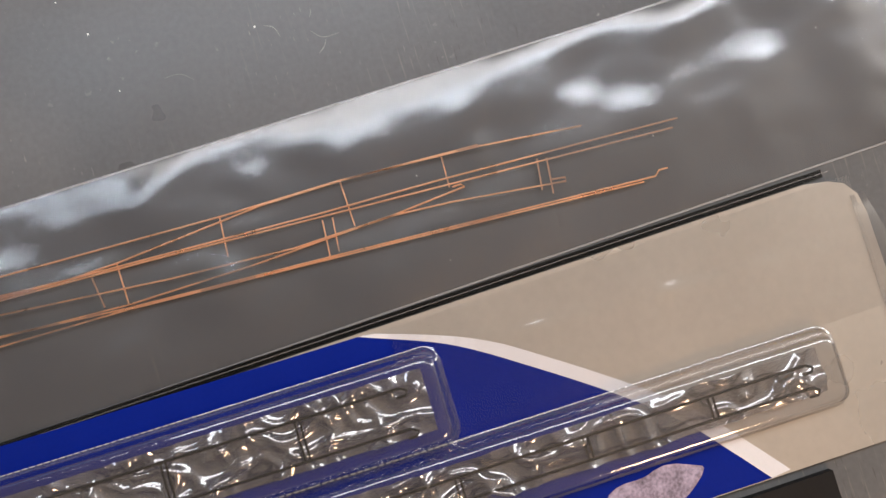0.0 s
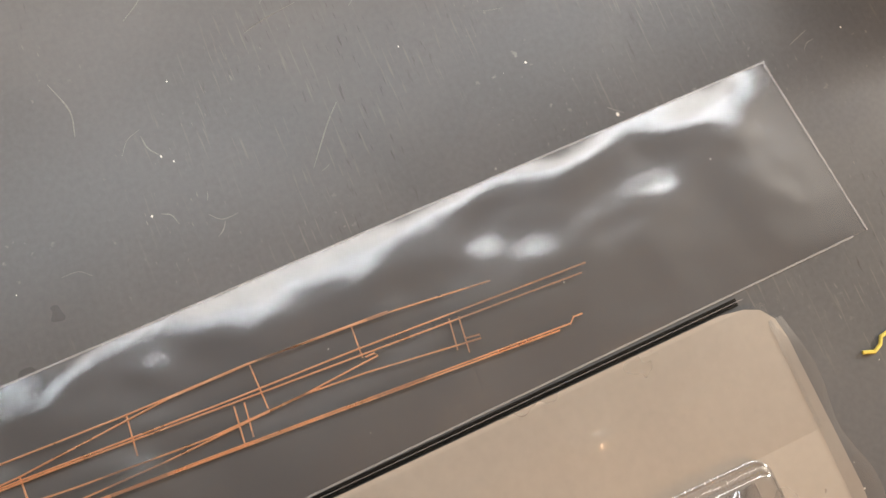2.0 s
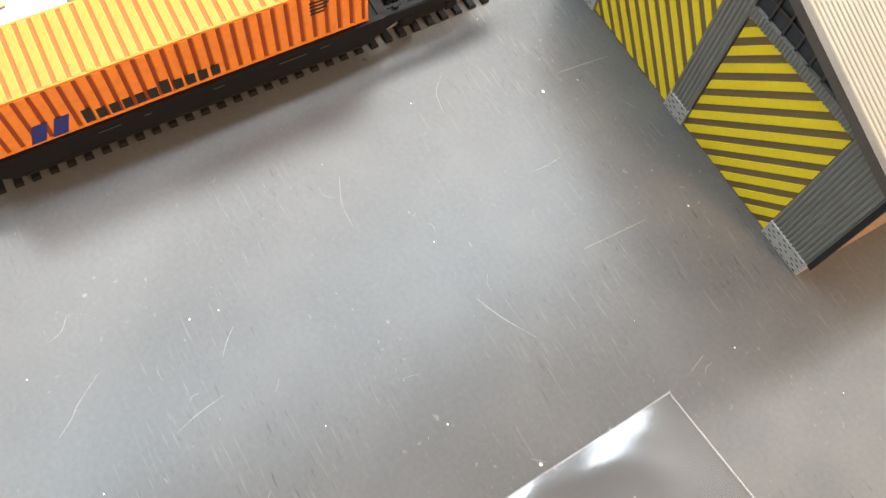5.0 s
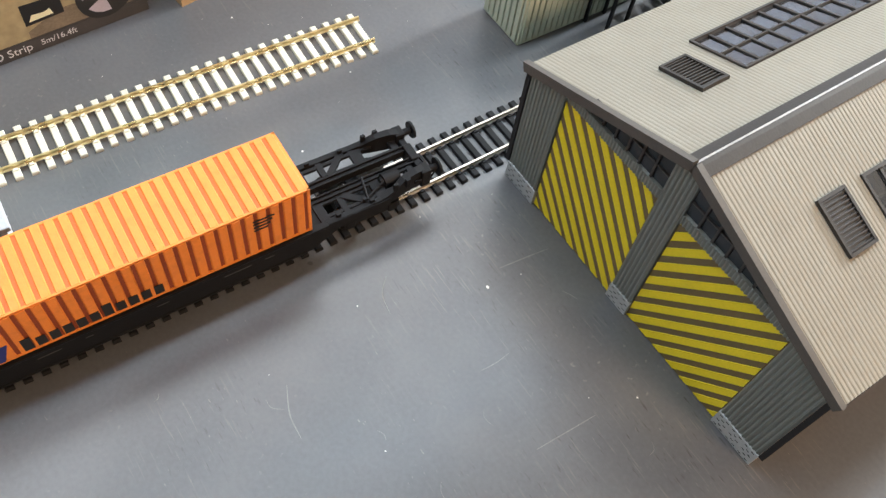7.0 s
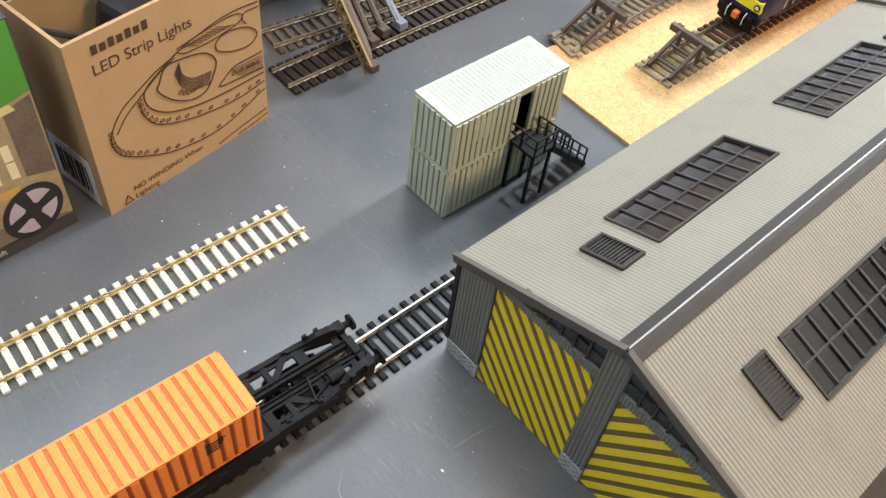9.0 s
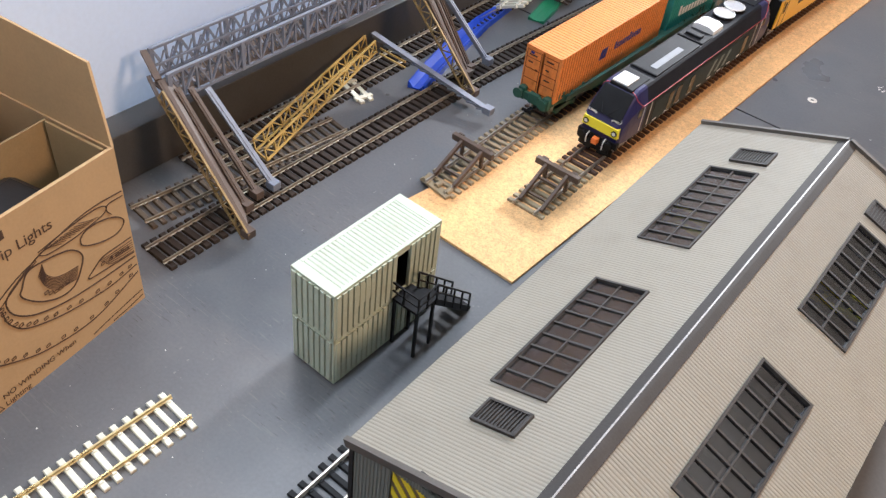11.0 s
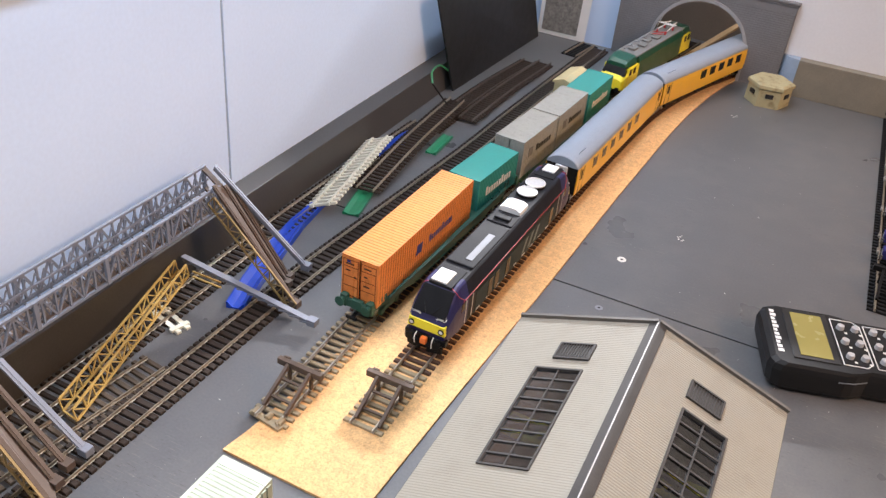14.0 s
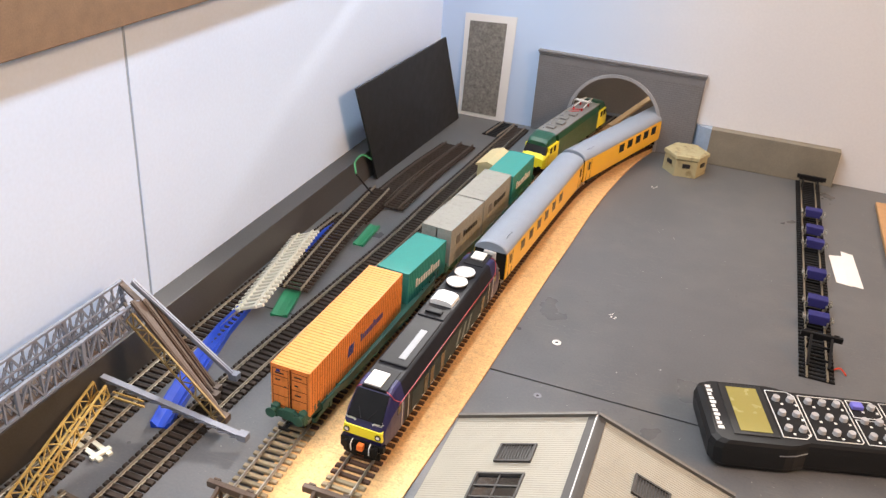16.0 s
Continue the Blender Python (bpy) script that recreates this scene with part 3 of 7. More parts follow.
# ---- tracks ----
def rail_profile(bm, pts, offset, z0, height):
    """One rail along a centre line: foot, web and head."""
    rings = []
    for k, p in enumerate(pts):
        way = (pts[min(k + 1, len(pts) - 1)] - pts[max(k - 1, 0)]).normalized()
        side = Vector((way.y, -way.x, 0)).normalized()
        c = p + side * offset
        rings.append([c + side * s + Vector((0, 0, z0 + h * height)) for s, h in ((-0.95, 0), (0.95, 0), (0.95, 0.14), (0.25, 0.3), (0.25, 0.66), (0.5, 0.74), (0.5, 1.0), (-0.5, 1.0), (-0.5, 0.74), (-0.25, 0.66), (-0.25, 0.3), (-0.95, 0.14))])
    return loft(bm, rings)


def track(name, pts, sleeper_mat, rail_mat, label, pitch=6.6, sleeper=(30.0, 3.4, 2.0), z=0.0, rails=True, m=None, group="", smooth=True, beyond=None):
    """A length of track along points (plan, millimetres): two rails and its sleepers."""
    line = smooth_line([(p[0], p[1], p[2] if len(p) > 2 else 0) for p in pts], 10) if smooth else [Vector((*p, 0)[:3]) for p in pts]
    t = thing(name, m if m is not None else place(0, 0, z), label, "track", group)
    if rails:
        for s in (-8.7, 8.7):
            b = bmesh.new()
            rail_profile(b, line, s, sleeper[2], 2.5)
            part("rail", b, rail_mat, t)
    b = bmesh.new()
    w, d, h = sleeper[0] / 2, sleeper[1] / 2, sleeper[2]
    loft(b, [[(-w, -d, 0), (w, -d, 0), (w, d, 0), (-w, d, 0)], [(-w, -d, h * 0.75), (w, -d, h * 0.75), (w, d, h * 0.75), (-w, d, h * 0.75)], [(-w + 0.4, -d + 0.35, h), (w - 0.4, -d + 0.35, h), (w - 0.4, d - 0.35, h), (-w + 0.4, d - 0.35, h)]])
    for s in (-8.7, 8.7):
        for e in (-1.5, 1.5):
            box(b, s + e - 0.7, s + e + 0.7, -0.9, 0.9, h - 0.2, h + 0.7)
    data = mesh_of("sleeper", b, sleeper_mat)
    past = None
    if beyond:
        past = data.copy()
        past.materials[0] = beyond[1]
    travelled, due = 0.0, pitch * 0.5
    for a, c in zip(line, line[1:]):
        step = (c - a).length
        while due <= travelled + step and step > 0:
            p = a + (c - a) * ((due - travelled) / step)
            turn = math.degrees(math.atan2(c.y - a.y, c.x - a.x)) - 90 + random.uniform(-0.7, 0.7)
            piece("sleeper", past if beyond and p.y > beyond[0] else data, t, place(p.x, p.y, p.z, turn))
            due += pitch
        travelled += step
    return t


track("shed_siding_track", [(-64, -640), (-47.5, -270), (-43, -150), (-40.5, -60), (-40, 20), (-40, 75)], SLEEPER_BLACK, RAIL, "new track with black sleepers and bright rails", 7.0)
track("brass_railed_track", [(-152, -420), (-141, -200), (-131.8, -11)], SLEEPER_WHITE, RAIL_BRASS, "loose track, cream concrete sleepers and brass rails", 7.2)
track("main_line_track", [(-232, 48), (-232, 125), (-230, 234), (-228.5, 312), (-225, 400), (-218, 500), (-211, 600), (-206, 680), (-202, 790), (-196, 910), (-187, 1085)], SLEEPER, RAIL_RUST, "long brown sleepered track beside the upstand", 6.6, (30, 4.5, 2.4))
track("short_track_end", [(-270, 64), (-262, 140), (-252, 230)], SLEEPER_OLD, RAIL_RUST, "short weathered length of loose track", 6.8)
track("wall_side_track", [(-288, 120), (-288, 260), (-289, 420), (-287, 560), (-281, 700)], SLEEPER, RAIL_RUST, "dark track lying close to the upstand", 6.6)
SIDING = [(-152, 222, 0), (-152.5, 275, 0), (-154, 345, 0), (-153.5, 430, 0), (-149.5, 520, 0), (-141.5, 605, 0), (-134, 690, 0), (-128.5, 775, 0), (-123, 865, 0), (-122.5, 880, 0)]
LOCO_ROAD = [(-95, 249, 0), (-94.5, 345, 0), (-91, 480, 0), (-87, 605, 0), (-80, 750, 0), (-68, 895, 0), (-45, 1000, 0), (-14, 1090, 0), (25, 1180, 0), (38, 1220, 0)]
track("wagon_siding_track", SIDING, SLEEPER_PALE, RAIL, "weathered siding track half on the cork sheet", 7.0, z=2.05, beyond=(352, SLEEPER_RED))
track("locomotive_siding_track", LOCO_ROAD, SLEEPER_PALE, RAIL, "weathered siding track on the cork sheet", 7.0, z=2.05, beyond=(322, SLEEPER_RED))
track("wheelset_track", [(222, 600), (221, 800), (219, 1088)], SLEEPER_BLACK, RAIL_RUST, "short display track with a buffer stop at each end", 6.4, (30, 3.2, 2.0))


# ---- rolling stock ----
ORANGE = surface("orange_container_paint", (0.83, 0.26, 0.035), 0.5, vary=0.08, dirt=(0.5, 0.14, 0.02), dirt_amount=0.3)
ORANGE_DULL = surface("dull_orange_container_paint", (0.78, 0.27, 0.06), 0.55, vary=0.1, dirt=(0.35, 0.12, 0.03), dirt_amount=0.4)
GROOVE = surface("dark_red_brown_stripe", (0.24, 0.045, 0.01), 0.6, vary=0.2)
ORANGE_RED = surface("deep_orange_stripe", (0.72, 0.13, 0.02), 0.55, vary=0.1)
TEAL = surface("teal_container_paint", (0.035, 0.26, 0.23), 0.55, vary=0.1)
GREY_BOX = surface("grey_container_paint", (0.3, 0.3, 0.27), 0.6, vary=0.1, dirt=(0.16, 0.15, 0.13), dirt_amount=0.3)
BEIGE = surface("beige_plastic", (0.55, 0.47, 0.26), 0.6)
NAVY_MARK = surface("navy_marking", (0.02, 0.03, 0.2), 0.5)
WHITE_MARK = surface("white_marking", (0.7, 0.7, 0.68), 0.5)
DULL_MARK = surface("worn_pale_marking", (0.14, 0.135, 0.13), 0.6)
FAINT_MARK = surface("faint_grey_marking", (0.06, 0.058, 0.056), 0.6)
CHASSIS = surface("black_chassis", (0.008, 0.008, 0.009), 0.55, vary=0.2, spec=0.18)
CHASSIS_GREEN = surface("dark_green_chassis", (0.02, 0.085, 0.06), 0.5, vary=0.2)
STEEL = surface("bright_wheel_steel", (0.5, 0.5, 0.48), 0.28, metal=1.0)


def lettering_bars(parent, material, side_x, y0, y1, z0, z1, count, flip=1):
    """A word as a row of plain upright bars on a side panel."""
    step = (y1 - y0) / count
    for k in range(count):
        b = bmesh.new()
        tall = 1.0 if k in (0, 6) else 0.72
        box(b, side_x - 0.12, side_x + 0.12, y0 + k * step + step * 0.1, y0 + k * step + step * 0.82, z0, z0 + (z1 - z0) * tall, 0.05)
        part("lettering_bar", b, material, parent)


def container(name, m, length, height, material, label, pitch=4.2, width=32.0, ribs=0.55, top_ribs=0.4, groove=None, group="freight containers"):
    """Corrugated box on corner posts, doors at the near end (-y)."""
    t = thing(name, m, label, "container", group)
    w, l, h = width / 2, length / 2, height
    for sgn in (1, -1):
        b = bmesh.new()
        ribbed(b, (sgn * (w - 0.6), -sgn * (l - 1.2), 1.2), (0, sgn, 0), (0, 0, 1), length - 2.4, h - 2.4, pitch, ribs, thick=0.6, steps=(0.0, 0.1, 0.64, 0.74))
        side = part("side_panel", b, material, t)
        # darker stripes laid along the grooves of the side
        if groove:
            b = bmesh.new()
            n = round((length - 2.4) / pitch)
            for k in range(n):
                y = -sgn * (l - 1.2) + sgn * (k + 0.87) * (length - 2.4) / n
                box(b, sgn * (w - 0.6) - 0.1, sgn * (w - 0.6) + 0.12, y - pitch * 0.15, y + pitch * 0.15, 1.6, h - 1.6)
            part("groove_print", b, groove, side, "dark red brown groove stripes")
    b = bmesh.new()
    if top_ribs:
        ribbed(b, (-(w - 0.8), l - 0.8, h - 0.5), (0, -1, 0), (1, 0, 0), length - 1.6, width - 1.6, pitch, top_ribs, thick=0.6, steps=(0.0, 0.1, 0.66, 0.76))
    else:
        box(b, -w + 0.5, w - 0.5, -l + 0.5, l - 0.5, h - 1.0, h - 0.2, 0.2)
    top = part("roof_panel", b, material, t)
    # deeper orange stripes laid along the roof grooves
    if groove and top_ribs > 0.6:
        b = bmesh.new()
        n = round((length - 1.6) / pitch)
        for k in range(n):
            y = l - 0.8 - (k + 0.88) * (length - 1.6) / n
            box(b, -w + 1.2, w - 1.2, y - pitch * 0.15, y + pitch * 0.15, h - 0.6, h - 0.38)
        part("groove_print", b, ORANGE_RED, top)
    b = bmesh.new()
    box(b, -w + 1, w - 1, -l + 1, l - 1, 0.3, 1.4)
    part("floor_panel", b, CHASSIS, t)
    b = bmesh.new()
    for x in (-w, w - 1.4):
        for y in (-l, l - 1.4):
            box(b, x, x + 1.4, y, y + 1.4, 0, h, 0.2)
        box(b, x + 0.2, x + 1.2, -l, l, 0.1, 1.4)
        box(b, x + 0.2, x + 1.2, -l, l, h - 1.1, h)
    for y in (-l, l - 1.2):
        box(b, -w, w, y, y + 1.2, h - 1.3, h)
        box(b, -w, w, y, y + 1.2, 0.1, 1.4)
    part("corner_frame", b, material, t)
    for y, sgn in ((-l + 0.5, -1), (l - 0.5, 1)):
        for x in (-w / 2 + 0.3, w / 2 - 0.3):
            b = bmesh.new()
            box(b, x - w / 2 + 0.9, x + w / 2 - 0.9, y - 0.3, y + 0.3, 1.5, h - 1.5, 0.15)
            for k in range(4):
                z = 3.5 + k * (h - 7) / 4
                box(b, x - w / 2 + 2.0, x + w / 2 - 2.0, y + sgn * 0.35 - 0.15, y + sgn * 0.35 + 0.15, z, z + (h - 7) / 4 - 1.4)
            leaf = part("door_leaf", b, material, t)
            for dx in (-2.6, 2.6):
                b = bmesh.new()
                rod(b, (x + dx, y + sgn * 0.75, 1.2), (x + dx, y + sgn * 0.75, h - 1.2), 0.28, n=6)
                part("lock_rod", b, material, leaf)
    return t


def wheelset(parent, y, z=6.3, r=6.3, half=7.6):
    for x in (-half, half):
        b = bmesh.new()
        rod(b, (x - 1.2, y, z), (x + 1.2, y, z), r, n=24)
        rod(b, (x - 1.5 if x > 0 else x + 1.5, y, z), (x, y, z), r + 0.7, n=24)
        part("wheel", b, STEEL, parent)
    b = bmesh.new()
    rod(b, (-half, y, z), (half, y, z), 1.0, n=8)
    part("axle", b, CHASSIS, parent)


def buffers(parent, y, out, z=13.5, material=None):
    for x in (-11.5, 11.5):
        b = bmesh.new()
        rod(b, (x, y, z), (x, y + out * 4, z), 1.6, n=12)
        rod(b, (x, y + out * 4, z), (x, y + out * 5, z), 3.1, n=16)
        part("buffer", b, material or CHASSIS, parent)


def bogie(parent, y, material, base=14.0):
    b = bmesh.new()
    for x in (-12.3, 12.3):
        box(b, x - 1.2, x + 1.2, y - base, y + base, 5, 9.5, 0.4)
        for dy in (-base + 3.5, base - 3.5):
            box(b, x - 1.8, x + 1.8, y + dy - 2.4, y + dy + 2.4, 4, 9.5, 0.5)
    box(b, -12, 12, y - 3, y + 3, 6, 10, 0.5)
    bog = part("bogie", b, material, parent)
    for dy in (-base + 3.5, base - 3.5):
        wheelset(bog, y + dy, 6.0, 6.0)
    return bog


def flat_wagon(name, m, length, material, label, deck=17.5, sill=9.5):
    """Bogie container flat with open end frames; origin on the rail top."""
    t = thing(name, m, label, "wagon")
    l = length / 2
    for x in (-16.0, 16.0):
        b = bmesh.new()
        prof = [(-l + 20, deck - 0.5), (-l + 48, deck), (l - 48, deck), (l - 20, deck - 0.5), (l - 20, deck - 5), (l - 44, deck - 5.5), (l - 58, deck - sill), (-l + 58, deck - sill), (-l + 44, deck - 5.5), (-l + 20, deck - 5)]
        loft(b, [[(x - 0.9, y, z) for y, z in prof], [(x + 0.9, y, z) for y, z in prof]])
        side = part("side_sill", b, material, t)
        b = bmesh.new()
        box(b, x - 1.5, x + 1.5, -l + 50, l - 50, deck - 1.2, deck + 0.2, 0.3)
        box(b, x - 1.4, x + 1.4, -l + 60, l - 60, deck - sill, deck - sill + 1.2, 0.3)
        part("sill_flange", b, material, side)
    b = bmesh.new()
    box(b, -14.8, 14.8, -l + 50, l - 50, deck - 3.5, deck - 1.0)
    part("deck", b, material, t)
    for sgn in (-1, 1):
        e = sgn * l

        def block(bm, x0, x1, d0, d1, z0, z1, bevel=0.3):
            ya, yb = e - sgn * d0, e - sgn * d1
            box(bm, min(x0, x1), max(x0, x1), min(ya, yb), max(ya, yb), deck + z0, deck + z1, bevel)

        # stepped end beam, narrower than the sides
        b = bmesh.new()
        block(b, -12.5, 12.5, -1.2, 1.8, -6, 0.6, 0.4)
        block(b, -4.5, 4.5, -1.6, 2.4, -6.5, 2.0, 0.5)
        for x in (-1, 1):
            block(b, x * 8.6, x * 14.4, -1.8, 3.0, -6.6, 3.6, 0.6)
        part("headstock", b, material, t)
        # twin centre channels with raised lips
        for x in (-3.6, 3.6):
            b = bmesh.new()
            block(b, x - 1.5, x + 1.5, 0, 52, -3.2, -0.4)
            block(b, x - 1.5, x - 0.9, 1, 51, -0.4, 0.9, 0.1)
            block(b, x + 0.9, x + 1.5, 1, 51, -0.4, 0.9, 0.1)
            part("centre_sill", b, material, t)
        # side frames that sweep inwards and up to the buffers
        for x in (-1, 1):
            b = bmesh.new()
            rings = []
            for d, xo, wide, top, low in ((0, 12.6, 3.4, 3.4, -5.5), (5, 13.6, 3.4, 4.6, -5.5), (12, 14.6, 3.2, 4.2, -5.0), (17, 15.6, 2.8, 1.6, -5.0), (24, 16.4, 2.4, 0.2, -5.2), (50, 16.6, 2.4, 0.2, -5.5)):
                y = e - sgn * d
                rings.append([(x * (xo - wide), y, deck + low), (x * xo, y, deck + low), (x * xo, y, deck + top), (x * (xo - wide), y, deck + top)])
            loft(b, rings)
            shoulder = part("side_frame", b, material, t)
            b = bmesh.new()
            block(b, x * 5.2, x * 6.6, 4, 50, -1.8, -0.3)
            block(b, x * 11.6, x * 13.4, 14, 50, -1.8, -0.3)
            for d0, d1 in ((3, 6.5), (19.5, 25), (38, 41), (47.5, 52)):
                block(b, x * 3.8, x * 14.6, d0, d1, -2.2, -0.2)
            part("deck_strip", b, material, t)
            b = bmesh.new()
            bar(b, (x * 14.6, e - sgn * 28, deck - 0.6), (x * 5.6, e - sgn * 38, deck - 0.6), 3.0, 1.4)
            part("diagonal_brace", b, material, t)
            for d in (9.5, 15.5, 27, 43):
                b = bmesh.new()
                block(b, x * 14.2, x * 15.6, d, d + 2.2, 0.2, 1.9 if d > 20 else 5.2, 0.2)
                part("bracket", b, material, shoulder)
        b = bmesh.new()
        rod(b, (7.8, e - sgn * 11.5, deck + 0.2), (7.8, e - sgn * 19, deck + 0.2), 3.5, n=20)
        rod(b, (7.8, e - sgn * 19, deck + 0.2), (7.8, e - sgn * 20.4, deck + 0.2), 2.2, n=16)
        part("brake_cylinder", b, material, t)
        b = bmesh.new()
        rod(b, (2, e - sgn * 26.5, deck + 1.2), (14, e - sgn * 29.5, deck + 1.2), 0.55, n=8)
        rod(b, (9, e - sgn * 20, deck + 1.4), (13.4, e - sgn * 31, deck + 1.0), 0.55, n=8)
        rod(b, (13.4, e - sgn * 31, deck - 1.5), (13.4, e - sgn * 31, deck + 2.6), 0.9, n=8)
        part("brake_lever", b, material, t)
        b = bmesh.new()
        for k in range(3):
            hose(b, smooth_line([(10.5 + k * 0.9, e - sgn * 1, deck + 1.5), (11 + k * 0.8, e + sgn * (2.5 + k), deck - 1), (10 + k, e + sgn * 2, deck - 7)], 5), 0.45)
        part("brake_hose", b, material, t)
        for x in (-11.5, 11.5):
            b = bmesh.new()
            rod(b, (x, e + sgn * 1.5, deck + 0.4), (x, e + sgn * 6.0, deck + 0.4), 1.9, 1.5, n=14)
            rod(b, (x, e + sgn * 6.0, deck + 0.4), (x, e + sgn * 7.0, deck + 0.4), 4.1, n=20)
            part("buffer", b, material, t)
        b = bmesh.new()
        bar(b, (0, e, 9), (0, e + sgn * 7, 9), 3, 1.2)
        box(b, -4.5, 4.5, e + sgn * 7 - 0.7, e + sgn * 7 + 0.7, 8, 10.5, 0.2)
        part("coupling", b, CHASSIS, t)
        bogie(t, e - sgn * 27, material)
    for y, w in ((-40, 9), (-22, 3), (6, 5), (34, 12), (52, 4)):
        b = bmesh.new()
        box(b, 17.05, 17.2, y, y + w, deck - 4.6, deck - 4.1)
        part("data_mark", b, FAINT_MARK, t)
    return t


# near wagon with its orange container, on the shed siding
NEAR = -2.2
m = place(-42.6, -176, 4.5, NEAR)
flat_wagon("container_wagon", m, 262, CHASSIS, "black bogie container flat wagon standing on shed siding", 19.5, 13.5)
c = container("freight_container", place(-42.6, -182.5, 24.6, NEAR), 161, 28.6, ORANGE, "bright orange ribbed freight container on the black wagon", 5.2, ribs=0.7, top_ribs=0.7, groove=GROOVE)
lettering_bars(c, BLACK_MARK, 16.2, -35.7, 18.4, 2.6, 10.6, 11)
for k in range(2):
    b = bmesh.new()
    sheet(b, [(16.25, -56 + k * 8, 1.6), (16.25, -50.5 + k * 8, 1.6), (16.25, -47 + k * 8, 11.6), (16.25, -52.5 + k * 8, 11.6)], 0.25)
    part("emblem", b, NAVY_MARK, c, "navy slanted emblem shape")
b = bmesh.new()
for k in range(4):
    box(b, 15.95, 16.2, 56, 65 - k, 22 - k * 2.0, 23 - k * 2.0)
part("data_mark", b, BLACK_MARK, c)

# container train on the far siding
def on_line(line, y):
    pts = smooth_line(line, 10)
    for a, c in zip(pts, pts[1:]):
        if a.y <= y <= c.y:
            s = (y - a.y) / (c.y - a.y)
            return a.x + (c.x - a.x) * s, math.degrees(math.atan2(c.y - a.y, c.x - a.x)) - 90
    return pts[-1].x, 0.0


def railed(line, y0, y1, z=6.55):
    (xa, _), (xb, _) = on_line(line, y0), on_line(line, y1)
    return place((xa + xb) / 2, (y0 + y1) / 2, z, math.degrees(math.atan2(y1 - y0, xb - xa)) - 90)


flat_wagon("container_wagon", railed(SIDING, 340, 592), 250, CHASSIS_GREEN, "dark green container flat wagon on the cork siding", 19.5)
flat_wagon("container_wagon", railed(SIDING, 602, 860), 252, CHASSIS_GREEN, "dark green container flat wagon behind the first", 15.5)
ZC = 6.55 + 19.6
c = container("freight_container", railed(SIDING, 344, 505, ZC - 1.2), 161, 38.7, ORANGE_DULL, "orange ribbed freight container with paired end doors", 3.6, ribs=0.55, top_ribs=0.5, groove=GROOVE)
lettering_bars(c, NAVY_MARK, 16.05, 0, 42, 17, 24, 11)
for k in range(2):
    b = bmesh.new()
    sheet(b, [(16.1, -22 + k * 5, 15), (16.1, -17.5 + k * 5, 15), (16.1, -15.5 + k * 5, 24), (16.1, -20 + k * 5, 24)], 0.2)
    part("emblem", b, NAVY_MARK, c, "navy slanted emblem shape")
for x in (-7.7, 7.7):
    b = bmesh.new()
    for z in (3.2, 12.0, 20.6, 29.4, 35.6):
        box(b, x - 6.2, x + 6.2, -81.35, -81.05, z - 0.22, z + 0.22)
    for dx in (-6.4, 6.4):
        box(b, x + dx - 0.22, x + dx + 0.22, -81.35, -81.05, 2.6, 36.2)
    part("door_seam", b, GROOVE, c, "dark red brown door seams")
b = bmesh.new()
for x, z, w in ((-12, 31.6, 7), (-12, 25.6, 4), (4, 32, 6), (4, 24.5, 3), (4, 16, 5), (-4.8, 20.5, 2)):
    box(b, x, x + w, -81.4, -81.1, z, z + 1.0)
part("data_mark", b, BLACK_MARK, c)
b = bmesh.new()
box(b, -11, -8, -81.4, -81.1, 33.2, 35.2)
part("emblem", b, NAVY_MARK, c)
c = container("freight_container", railed(SIDING, 519, 596, 6.55 + 15.6), 77, 34, TEAL, "teal twenty-foot freight container with a pale word", 3.2, ribs=0.35, top_ribs=0.0)
lettering_bars(c, WHITE_MARK, 16.0, -24, 26, 13, 22, 10)
for y0, y1 in ((606, 686), (688, 768)):
    c = container("freight_container", railed(SIDING, y0, y1, 6.55 + 15.6), 80, 39.5, GREY_BOX, "weathered grey freight container with dark lettering bars", 3.2, ribs=0.3, top_ribs=0.0)
    lettering_bars(c, BLACK_MARK, 16.0, -10, 26, 20, 27, 6)
    b = bmesh.new()
    sheet(b, [(16.1, -26, 19), (16.1, -17, 19), (16.1, -17, 28), (16.1, -26, 28)], 0.2)
    part("emblem", b, DULL_MARK, c, "pale square emblem shape")
c = container("freight_container", railed(SIDING, 776, 852, 6.55 + 15.6), 76, 34, TEAL, "teal twenty-foot freight container with a pale word", 3.2, ribs=0.35, top_ribs=0.0)
lettering_bars(c, WHITE_MARK, 16.0, -24, 26, 13, 22, 10)

# beige hut behind the last container
t = thing("lineside_hut", place(-160, 862, 0, -4), "small beige plastic hut with a shallow pitched roof", "hut")
b = bmesh.new()
box(b, -12, 12, -26, 26, 0, 36, 0.4)
part("hut_body", b, BEIGE, t)
b = bmesh.new()
loft(b, [[(-14, y, 36), (14, y, 36), (14, y, 38), (0, y, 43), (-14, y, 38)] for y in (-28, 28)])
part("hut_roof", b, BEIGE, t)

def railed_start(line, y0, y1, z=6.55):
    (xa, _), (xb, _) = on_line(line, y0), on_line(line, y1)
    return place(xa, y0, z, math.degrees(math.atan2(y1 - y0, xb - xa)) - 90)


